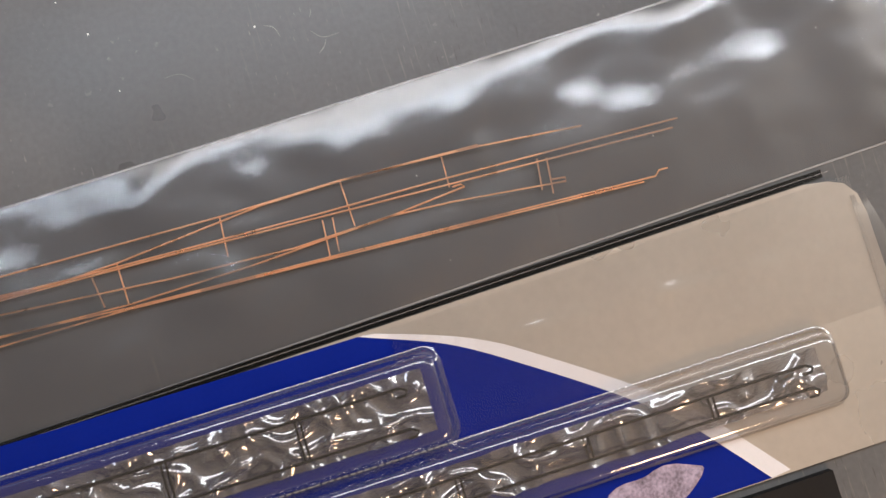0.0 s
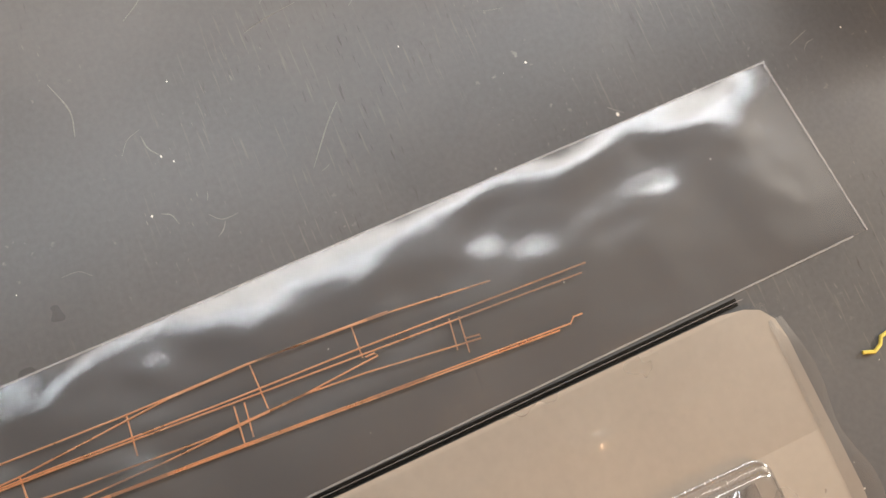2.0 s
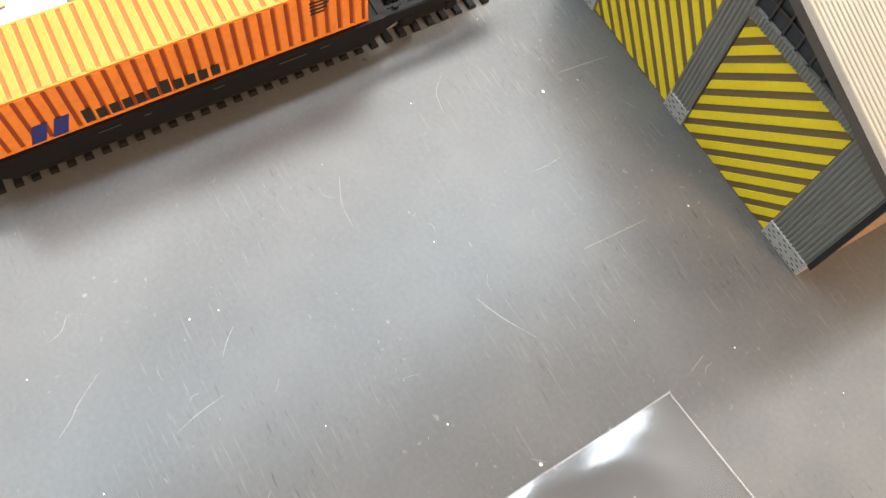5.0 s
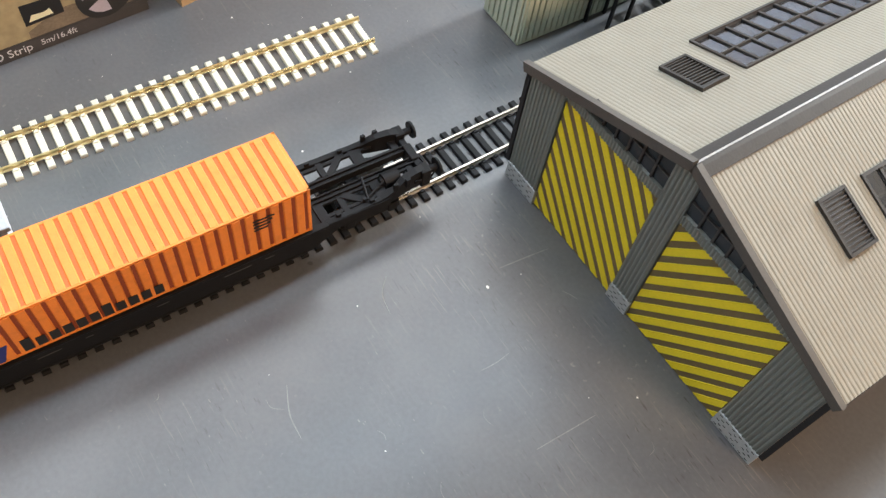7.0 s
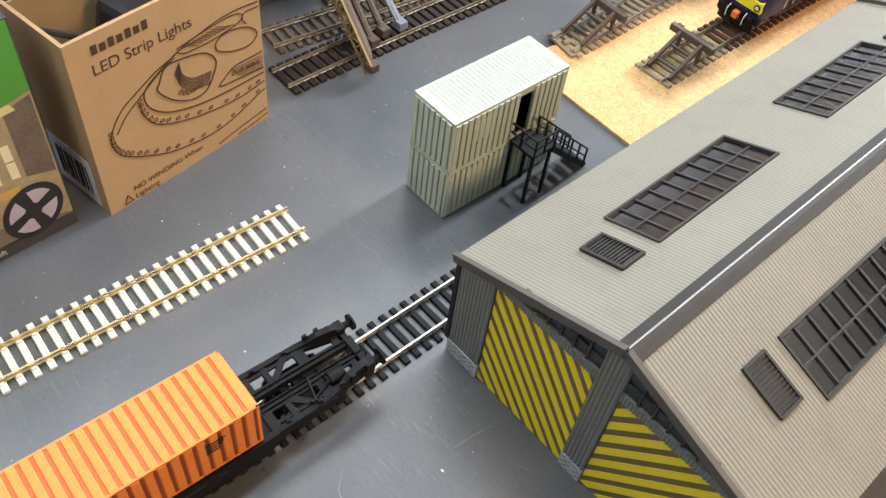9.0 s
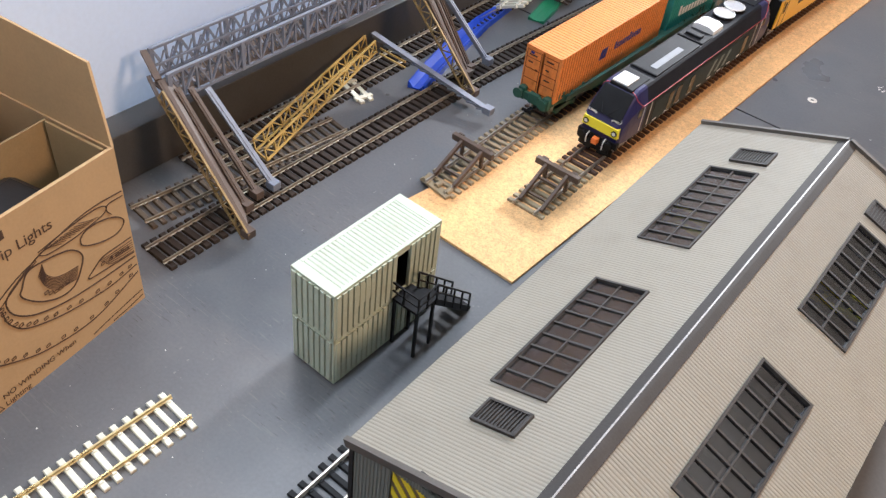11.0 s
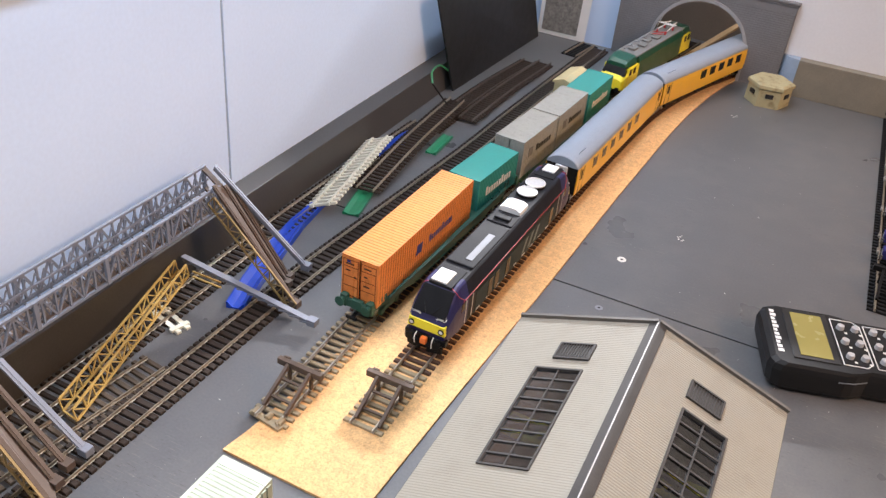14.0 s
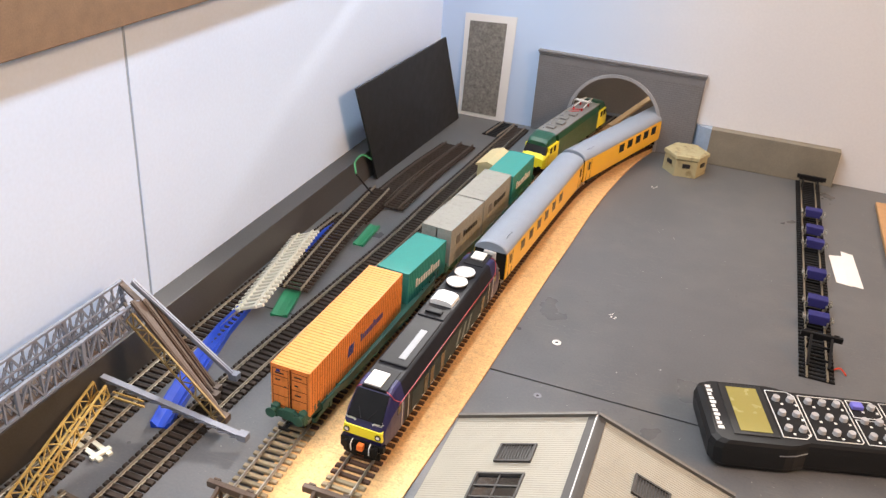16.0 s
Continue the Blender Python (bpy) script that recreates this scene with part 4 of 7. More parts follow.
# diesel locomotive
NAVY = surface("dark_navy_livery", (0.009, 0.009, 0.012), 0.5, vary=0.15, spec=0.2)
PURPLE = surface("deep_blue_cab_livery", (0.014, 0.012, 0.075), 0.4, vary=0.1)
TEAL_GREY = surface("blue_green_grey_side", (0.022, 0.037, 0.04), 0.6, vary=0.2, spec=0.2)
LIVERY_PALE = surface("pale_green_grey_livery", (0.15, 0.2, 0.19), 0.5, vary=0.2)
ROOF_BLACK = surface("roof_near_black", (0.011, 0.011, 0.013), 0.6, vary=0.2, spec=0.2)
NOSE_YELLOW = surface("nose_yellow", (0.85, 0.75, 0.03), 0.4, vary=0.05)
COACH_YELLOW = surface("coach_yellow", (0.83, 0.46, 0.02), 0.38, vary=0.05, coat=0.2)
COACH_ROOF = surface("blue_grey_coach_roof", (0.26, 0.3, 0.36), 0.38, vary=0.08)
GLASS_BLACK = surface("black_window_glass", (0.01, 0.011, 0.013), 0.2, vary=0.1, spec=0.25)
WHITE_PLASTIC = surface("white_plastic", (0.8, 0.8, 0.79), 0.4, vary=0.04)
FAN_GREY = surface("pale_grey_fan_mesh", (0.5, 0.5, 0.51), 0.5, vary=0.15, fine=2500, coarse=600)
GREY_PANEL = surface("mid_grey_panel", (0.22, 0.23, 0.25), 0.4)
RED_LINE = surface("red_lining", (0.4, 0.05, 0.07), 0.4)
SIGNAL_ORANGE = surface("orange_coupling_gear", (0.85, 0.2, 0.03), 0.5)


def diesel(m):
    t = thing("diesel_locomotive", m, "dark navy diesel locomotive with a yellow nose on cork siding", "locomotive")
    L, zb = 262.0, 13.0

    def sect(y, w, zs, zt, wt):
        return [(-w, y, zb), (w, y, zb), (w + 0.2, y, (zb + zs) / 2), (w, y, zs), (wt + 1.5, y, zt - 1.2), (wt, y, zt), (-wt, y, zt), (-wt - 1.5, y, zt - 1.2), (-w, y, zs), (-w - 0.2, y, (zb + zs) / 2)]

    cab = [sect(2, 14.6, 23, 27, 12.5), sect(5, 16, 26.5, 31.5, 13), sect(12, 17, 33, 42, 12.5), sect(19, 17.4, 36, 48.5, 12.2), sect(24, 17.5, 37, 50, 12), sect(34, 17.5, 37, 50.2, 12)]
    for nm, rings_, sgn in (("cab", cab, 1), ("cab", [[(x, L - y, z) for x, y, z in r] for r in cab], -1)):
        b = bmesh.new()
        loft(b, rings_)
        cab_ob = part("cab", b, PURPLE, t, "deep blue raked cab")
        f = (lambda y: y) if sgn == 1 else (lambda y: L - y)
        b = bmesh.new()
        pts = [(-13.6, f(4.2), 31.9), (13.6, f(4.2), 31.9), (12.6, f(17.8), 47.8), (-12.6, f(17.8), 47.8)]
        b2 = [Vector(p) + Vector((0, -sgn * 1.0, 0.5)) for p in pts]
        loft(b, [pts, b2])
        part("windscreen", b, GLASS_BLACK, cab_ob, "black raked windscreen")
        b = bmesh.new()
        loft(b, [[(-15.4, f(0.9), 19), (15.4, f(0.9), 19), (14.6, f(1.2), 26.5), (-14.6, f(1.2), 26.5)], [(-15.6, f(4), 19), (15.6, f(4), 19), (15, f(4.4), 27.5), (-15, f(4.4), 27.5)]])
        nose = part("nose_panel", b, NOSE_YELLOW, cab_ob, "bright yellow nose panel")
        for x in (-12.2, 12.2):
            b = bmesh.new()
            ring(b, (x, f(0.7), 22.5), (0, 1, 0), 2.3, 1.6, 0.8, 16)
            part("headlight_rim", b, CHASSIS, nose)
            b = bmesh.new()
            rod(b, (x, f(0.4), 22.5), (x, f(1.4), 22.5), 1.5, n=12)
            part("headlight", b, WHITE_PLASTIC, nose, "clear white headlight")
        for x in (-5, 5):
            b = bmesh.new()
            rod(b, (x, f(-0.6), 16.5), (x, f(-1.2), 7.5), 0.5, n=6)
            part("brake_hose", b, CHASSIS, t)
        for x in (-11.5, 11.5):
            b = bmesh.new()
            for a, c in (((-2.8, 0.2), (-1.5, -1.4)), ((-1.5, -1.4), (1.6, -1.2)), ((1.6, -1.2), (2.8, 0.8))):
                bar(b, (x + a[0], f(4.4), 31.3 + a[1]), (x + c[0], f(4.4), 31.3 + c[1]), 0.7, 0.9, (0, 1, 0))
            part("headlight_ring", b, WHITE_MARK, cab_ob)
        for x in (-1, 1):
            b = bmesh.new()
            for p, q in (((13.4, 5.2, 33.4), (11.6, 4.0, 31.4)), ((11.6, 4.0, 31.4), (7.6, 3.6, 31.0)), ((7.6, 3.6, 31.0), (6.6, 3.4, 30.2))):
                bar(b, (x * p[0], f(p[1]), p[2]), (x * q[0], f(q[1]), q[2]), 1.0, 1.0)
            part("light_cluster", b, WHITE_PLASTIC, cab_ob, "white light cluster strip")
            b = bmesh.new()
            hose(b, smooth_line([(0, f(19.6), 50.0), (x * 8, f(19.4), 49.6), (x * 12.6, f(18.6), 48.2), (x * 15.4, f(20.5), 43.5), (x * 17.6, f(27), 37.8)], 6), 0.35)
            part("lining", b, RED_LINE, cab_ob)
            b = bmesh.new()
            bar(b, (x * 2.5, f(3.2), 33.5), (x * 8.0, f(10.5), 40.2), 0.5, 0.5)
            part("wiper", b, CHASSIS, cab_ob)
            b = bmesh.new()
            loft(b, [[(x * 3, f(-1.6), 2.2), (x * 14.5, f(0.8), 2.2), (x * 14.5, f(0.8), 8.0), (x * 3, f(-1.0), 8.0)], [(x * 3, f(0.2), 2.2), (x * 14.5, f(2.2), 2.2), (x * 14.5, f(2.2), 8.0), (x * 3, f(0.4), 8.0)]])
            part("plough", b, CHASSIS, t)
            for k in range(3):
                b = bmesh.new()
                hose(b, smooth_line([(x * (7 + k * 1.7), f(0.5), 15.5), (x * (7.2 + k * 1.7), f(-2.6 - k * 0.3), 13), (x * (7 + k * 1.7), f(-2.2), 7)], 5), 0.5)
                part("brake_hose", b, CHASSIS if k else WHITE_MARK, t)
        b = bmesh.new()
        box(b, -17, 17, min(f(0.5), f(5)), max(f(0.5), f(5)), 9.5, 15, 0.5)
        box(b, -12, 12, min(f(-1), f(3)), max(f(-1), f(3)), 4.0, 9.5, 0.8)
        part("buffer_beam", b, CHASSIS, t)
        buffers(t, f(1), -sgn, 12.5)
        b = bmesh.new()
        box(b, -2.4, 2.4, min(f(-3.5), f(1)), max(f(-3.5), f(1)), 9, 14, 0.6)
        part("coupling_gear", b, SIGNAL_ORANGE, t, "orange coupling gear")
        for x in (-17.6, 17.6):
            for y in (30, 41):
                b = bmesh.new()
                box(b, x - 0.3, x + 0.3, f(y) - 0.4, f(y) + 0.4, 15, 36)
                part("grab_rail", b, WHITE_MARK, cab_ob)
            b = bmesh.new()
            box(b, x - 0.15, x + 0.15, min(f(22), f(28)), max(f(22), f(28)), 29, 36.5, 0.1)
            part("cab_side_window", b, GLASS_BLACK, cab_ob)
    b = bmesh.new()
    loft(b, [sect(34, 17.5, 37, 50.2, 12), sect(L - 34, 17.5, 37, 50.2, 12)])
    body = part("body", b, NAVY, t)
    for sgn in (-1, 1):
        b = bmesh.new()
        box(b, min(sgn * 17.4, sgn * 17.9), max(sgn * 17.4, sgn * 17.9), 47, L - 47, 14, 33, 0.1)
        part("side_panel", b, TEAL_GREY, body)
        for k in range(3):
            b = bmesh.new()
            y = 138 + k * 13
            sheet(b, [(sgn * 18.0, y, 17), (sgn * 18.0, y + 5, 17), (sgn * 18.0, y + 12, 30), (sgn * 18.0, y + 7, 30)], 0.15)
            part("livery_stroke", b, LIVERY_PALE, body)
        for y0, y1 in ((70, 78), (82, 90), (104, 112), (200, 208)):
            b = bmesh.new()
            box(b, min(sgn * 17.8, sgn * 18.15), max(sgn * 17.8, sgn * 18.15), y0, y1, 15, 31, 0.1)
            part("side_grille", b, GLASS_BLACK, body)
        b = bmesh.new()
        bar(b, (sgn * 17.6, 24, 37.6), (sgn * 17.6, L - 24, 37.6), 0.4, 0.5)
        part("lining", b, RED_LINE, body)
        for k in range(9):
            b = bmesh.new()
            box(b, min(sgn * 17.8, sgn * 18.1), max(sgn * 17.8, sgn * 18.1), 50 + k * 18, 56 + k * 18, 14.6, 15.6)
            part("data_mark", b, WHITE_MARK, body)
    # roof equipment, nose first
    def roof(name, mat_, x0, x1, y0, y1, z0, z1, bevel=0.5):
        b = bmesh.new()
        box(b, x0, x1, y0, y1, z0, z1, bevel)
        return part(name, b, mat_, t)

    roof("roof_pod", ROOF_BLACK, -9.5, 9.5, 18, 44, 48.5, 51.0)
    roof("cooling_unit", WHITE_PLASTIC, -8.5, 4.5, 19, 36, 51, 52.6)
    roof("roof_hatch", ROOF_BLACK, -11.5, 11.5, 49, 118, 49.5, 51.8, 1.0)
    roof("roof_strip", GREY_PANEL, 1.0, 6.5, 57, 100, 51.85, 52.2, 0.1)
    roof("roof_hatch", ROOF_BLACK, -11.5, 11.5, 121, 140, 49.5, 51.4, 1.0)
    roof("roof_block", ROOF_BLACK, -7, 7, 126, 133, 51.4, 53.4, 0.8)
    b = bmesh.new()
    loft(b, [[(-10, y, 50), (10, y, 50), (9.4, y, 53.4), (5, y, 55.2), (-5, y, 55.2), (-9.4, y, 53.4)] for y in (143, 160)])
    hump = part("exhaust_housing", b, WHITE_PLASTIC, t, "white domed exhaust housing")
    for x in (-5, 0, 5):
        b = bmesh.new()
        box(b, x - 1.6, x + 1.6, 157.5, 160.6, 52.2, 54.3, 0.2)
        part("port", b, CHASSIS, hump)
    for y in (182, 201):
        b = bmesh.new()
        rod(b, (-0.5, y, 50), (-0.5, y, 52.6), 9.2, n=32)
        fan = part("roof_fan", b, CHASSIS, t, "round pale cooling fan grille")
        b = bmesh.new()
        rod(b, (-0.5, y, 52.6), (-0.5, y, 52.9), 8.4, n=32)
        part("fan_mesh", b, FAN_GREY, fan)
        b = bmesh.new()
        ring(b, (-0.5, y, 52.9), (0, 0, 1), 9.2, 8.4, 1.0, 32)
        part("fan_rim", b, WHITE_MARK, fan)
    roof("roof_pod", ROOF_BLACK, -9.5, 9.5, 220, 246, 48.5, 51.0)
    roof("cooling_unit", WHITE_PLASTIC, -6, 6, 230, 244, 51, 52.6)
    b = bmesh.new()
    box(b, -14, 14, 96, 170, 3.5, 13, 1.0)
    part("fuel_tank", b, CHASSIS, t)
    for y in (50, L - 50):
        bogie(t, y, CHASSIS, 24)
    return t


diesel(railed_start(LOCO_ROAD, 339, 601))


def coach(m, label, windows, near_end=True):
    t = thing("passenger_coach", m, label, "coach", "yellow coaches")
    L = 272.0

    def outline(y, inset=0.0):
        side = [(17.0 - inset, 12.5), (17.6 - inset, 22), (17.4 - inset, 34), (16.6 - inset, 41)]
        pts = [(x, y, z) for x, z in side]
        return pts + [(-x, y, z) for x, _, z in pts[::-1]]

    b = bmesh.new()
    loft(b, [outline(0.5), outline(L - 0.5)])
    body = part("body", b, COACH_YELLOW, t)
    b = bmesh.new()
    arc = [(16.9 * math.cos(math.pi * k / 14), 40.6 + 9.6 * math.sin(math.pi * k / 14)) for k in range(15)]
    loft(b, [[(x * 0.96, y, z - 0.5) for x, z in arc] if y in (0, L) else [(x, y, z) for x, z in arc] for y in (0, 1.2, L - 1.2, L)])
    roof = part("roof", b, COACH_ROOF, t, "blue grey curved coach roof", smooth=False)
    for sgn in (-1, 1):
        b = bmesh.new()
        box(b, min(sgn * 16.4, sgn * 17.0), max(sgn * 16.4, sgn * 17.0), 0.5, L - 0.5, 40.3, 41.2, 0.1)
        part("gutter", b, COACH_ROOF, body)
        for y0, y1 in windows:
            b = bmesh.new()
            box(b, min(sgn * 16.6, sgn * 17.65), max(sgn * 16.6, sgn * 17.65), y0, y1, 26.0, 37.5, 0.25)
            win = part("window", b, GLASS_BLACK, body, "black coach window")
            b = bmesh.new()
            for z in (25.8, 37.6):
                box(b, min(sgn * 17.2, sgn * 17.75), max(sgn * 17.2, sgn * 17.75), y0 - 0.3, y1 + 0.3, z - 0.25, z + 0.25)
            part("window_frame", b, COACH_YELLOW, win)
        for y in (12, L - 12):
            b = bmesh.new()
            box(b, min(sgn * 17.3, sgn * 17.75), max(sgn * 17.3, sgn * 17.75), y - 2.2, y + 2.2, 26, 36.5, 0.2)
            part("door_window", b, GLASS_BLACK, body)
            for dy in (-5, 5):
                b = bmesh.new()
                box(b, min(sgn * 17.2, sgn * 17.7), max(sgn * 17.2, sgn * 17.7), y + dy - 0.2, y + dy + 0.2, 13, 39)
                part("door_joint", b, DOOR_BROWN, body)
    for y, sgn in ((0.3, -1), (L - 0.3, 1)):
        b = bmesh.new()
        box(b, -16.4, 16.4, y - 0.4, y + 0.4, 12.5, 41, 0.2)
        end = part("coach_end", b, CHASSIS, t, "black coach end")
        b = bmesh.new()
        box(b, -6.5, 6.5, y + sgn * 1.6 - 1.4, y + sgn * 1.6 + 1.4, 16, 41, 1.2)
        gang = part("gangway", b, surface("pale_grey_gangway", (0.5, 0.5, 0.5), 0.5) if sgn < 0 else CHASSIS, end, "pale grey corridor gangway")
        b = bmesh.new()
        box(b, -3.6, 3.6, y + sgn * 3.1 - 0.3, y + sgn * 3.1 + 0.3, 20, 38, 0.2)
        part("gangway_door", b, GREY_PANEL, end)
        buffers(t, y, sgn, 13)
    b = bmesh.new()
    box(b, -15.5, 15.5, 4, L - 4, 10.5, 13.2, 0.3)
    box(b, -13, 13, 98, 128, 4.5, 11, 0.5)
    box(b, -13, 13, 148, 172, 5, 11, 0.5)
    part("underframe", b, CHASSIS, t)
    for y in (38, L - 38):
        bogie(t, y, CHASSIS, 20)
    # roof vents, tiny
    for k in range(6):
        b = bmesh.new()
        rod(b, (9, 18 + k * 3, 47.5), (9, 18 + k * 3, 48.9), 0.6, n=8)
        part("roof_pip", b, CHASSIS, roof)
    return t


coach(railed_start(LOCO_ROAD, 611, 883), "yellow coach with a blue grey roof behind the locomotive", [(42 + k * 26, 54 + k * 26) for k in range(6)])
coach(railed_start(LOCO_ROAD, 892, 1152), "yellow coach running into the tunnel mouth", [(92 + k * 24, 106 + k * 24) for k in range(5)] + [(222, 236)])

# electric locomotive standing in the tunnel mouth
GREEN = surface("dark_green_livery", (0.008, 0.07, 0.04), 0.35, vary=0.1)
ROOF_GREY = surface("grey_loco_roof", (0.17, 0.17, 0.165), 0.6, vary=0.15)
PANTO = surface("red_insulator", (0.45, 0.03, 0.03), 0.4)


def electric(m):
    t = thing("electric_locomotive", m, "green and yellow electric locomotive in the tunnel mouth", "locomotive")
    L = 234.0

    def sect(y, w, zs, zt, wt):
        return [(-w, y, 11), (w, y, 11), (w, y, zs), (wt, y, zt - 1), (wt * 0.7, y, zt), (-wt * 0.7, y, zt), (-wt, y, zt - 1), (-w, y, zs)]

    for sgn, f in ((1, lambda y: y), (-1, lambda y: L - y)):
        b = bmesh.new()
        loft(b, [sect(f(0), 14, 22, 24, 12), sect(f(3), 16, 24, 28, 13.5), sect(f(4), 16.5, 25, 29, 14)])
        loft(b, [sect(f(4), 16.6, 25, 29, 14), sect(f(22), 17, 34, 38, 15)])
        part("nose_panel", b, NOSE_YELLOW, t, "yellow cab front")
        b = bmesh.new()
        loft(b, [[(-15.5, f(3.5), 28), (15.5, f(3.5), 28), (13.5, f(11), 41), (-13.5, f(11), 41)], [(-15.5, f(14), 28), (15.5, f(14), 28), (13.5, f(18), 41), (-13.5, f(18), 41)]])
        part("windscreen", b, GLASS_BLACK, t)
        b = bmesh.new()
        loft(b, [sect(f(9), 12.5, 40.5, 42.5, 11), sect(f(14), 15, 40, 46, 13), sect(f(30), 15.5, 38, 48.5, 13.5), sect(f(34), 15.5, 38, 48.5, 13.5)][0:1] + [[(x, y, max(z, 38)) for x, y, z in r] for r in (sect(f(14), 15, 40, 46, 13), sect(f(30), 15.5, 40, 48.5, 13.5), sect(f(36), 15.5, 40, 48.5, 13.5))])
        part("cab_dome", b, GREEN, t, "dark green domed cab roof")
        b = bmesh.new()
        box(b, -17.2, 17.2, min(f(12), f(44)), max(f(12), f(44)), 12, 37, 0.3)
        part("cab_side", b, NOSE_YELLOW, t)
        for x in (-17.3, 17.3):
            for y in (18, 30):
                b = bmesh.new()
                box(b, x - 0.2, x + 0.2, f(y) - 3.5, f(y) + 3.5, 27, 35, 0.1)
                part("cab_window", b, GLASS_BLACK, t)
        buffers(t, f(0), -sgn, 12)
    b = bmesh.new()
    loft(b, [sect(42, 17.1, 39, 46.5, 15), sect(L - 42, 17.1, 39, 46.5, 15)])
    body = part("body", b, GREEN, t)
    b = bmesh.new()
    box(b, -14.6, 14.6, 34, L - 34, 45.4, 47.6, 0.8)
    roof = part("roof_deck", b, ROOF_GREY, t)
    for k in range(4):
        b = bmesh.new()
        box(b, -6 + (k % 2) * 4, 4 + (k % 2) * 4, 50 + k * 22, 62 + k * 22, 48, 50.2, 0.5)
        part("roof_box", b, ROOF_GREY, roof)
        b = bmesh.new()
        hose(b, smooth_line([(-9, 48 + k * 22, 48.2), (-9, 54 + k * 22, 51), (-3, 58 + k * 22, 51), (-3, 66 + k * 22, 48.2)], 4), 0.7)
        part("busbar", b, GREY_PANEL, roof)
    for x in (-6, 6):
        for y in (146, 172):
            b = bmesh.new()
            rod(b, (x, y, 48), (x, y, 52), 1.3, n=10)
            part("insulator", b, PANTO, roof)
    b = bmesh.new()
    for x in (-7, 7):
        bar(b, (x, 150, 52), (x * 0.6, 190, 55), 1.0, 1.0)
        bar(b, (x * 0.6, 190, 55), (x, 160, 58), 0.9, 0.9)
    bar(b, (-12, 160, 58), (12, 160, 58), 1.4, 1.0)
    bar(b, (-12, 168, 57), (12, 168, 57), 1.4, 1.0)
    part("pantograph", b, WHITE_MARK, roof, "folded pale pantograph")
    b = bmesh.new()
    bar(b, (-8, 140, 50), (8, 146, 51), 1.2, 1.0)
    bar(b, (-8, 126, 50), (6, 136, 51), 1.2, 1.0)
    part("isolator", b, PANTO, roof, "red roof isolator arms")
    b = bmesh.new()
    box(b, -14, 14, 90, 146, 4, 11.5, 0.8)
    part("underframe", b, CHASSIS, t)
    for y in (46, L - 46):
        bogie(t, y, CHASSIS, 22)
    return t


TUNNEL_ROAD = [(-129, 888), (-124, 915), (-105, 1030), (-89, 1130), (-75, 1215)]
track("tunnel_track", TUNNEL_ROAD, SLEEPER, RAIL_RUST, "track leading into the tunnel mouth", 6.8, z=0.0)
electric(railed_start([(x, y, 0) for x, y in TUNNEL_ROAD], 914, 1146, 4.55))


# ---- stacked site cabins and their stair ----
CABIN_GREEN = surface("pale_sage_cabin_paint", (0.5, 0.56, 0.45), 0.6, vary=0.07, dirt=(0.3, 0.3, 0.2), dirt_amount=0.2)
GROOVE_GREEN = surface("dark_green_stripe", (0.03, 0.036, 0.028), 0.6, vary=0.2)
BLACK_METAL = surface("black_stair_plastic", (0.007, 0.007, 0.008), 0.55, vary=0.2, spec=0.18)


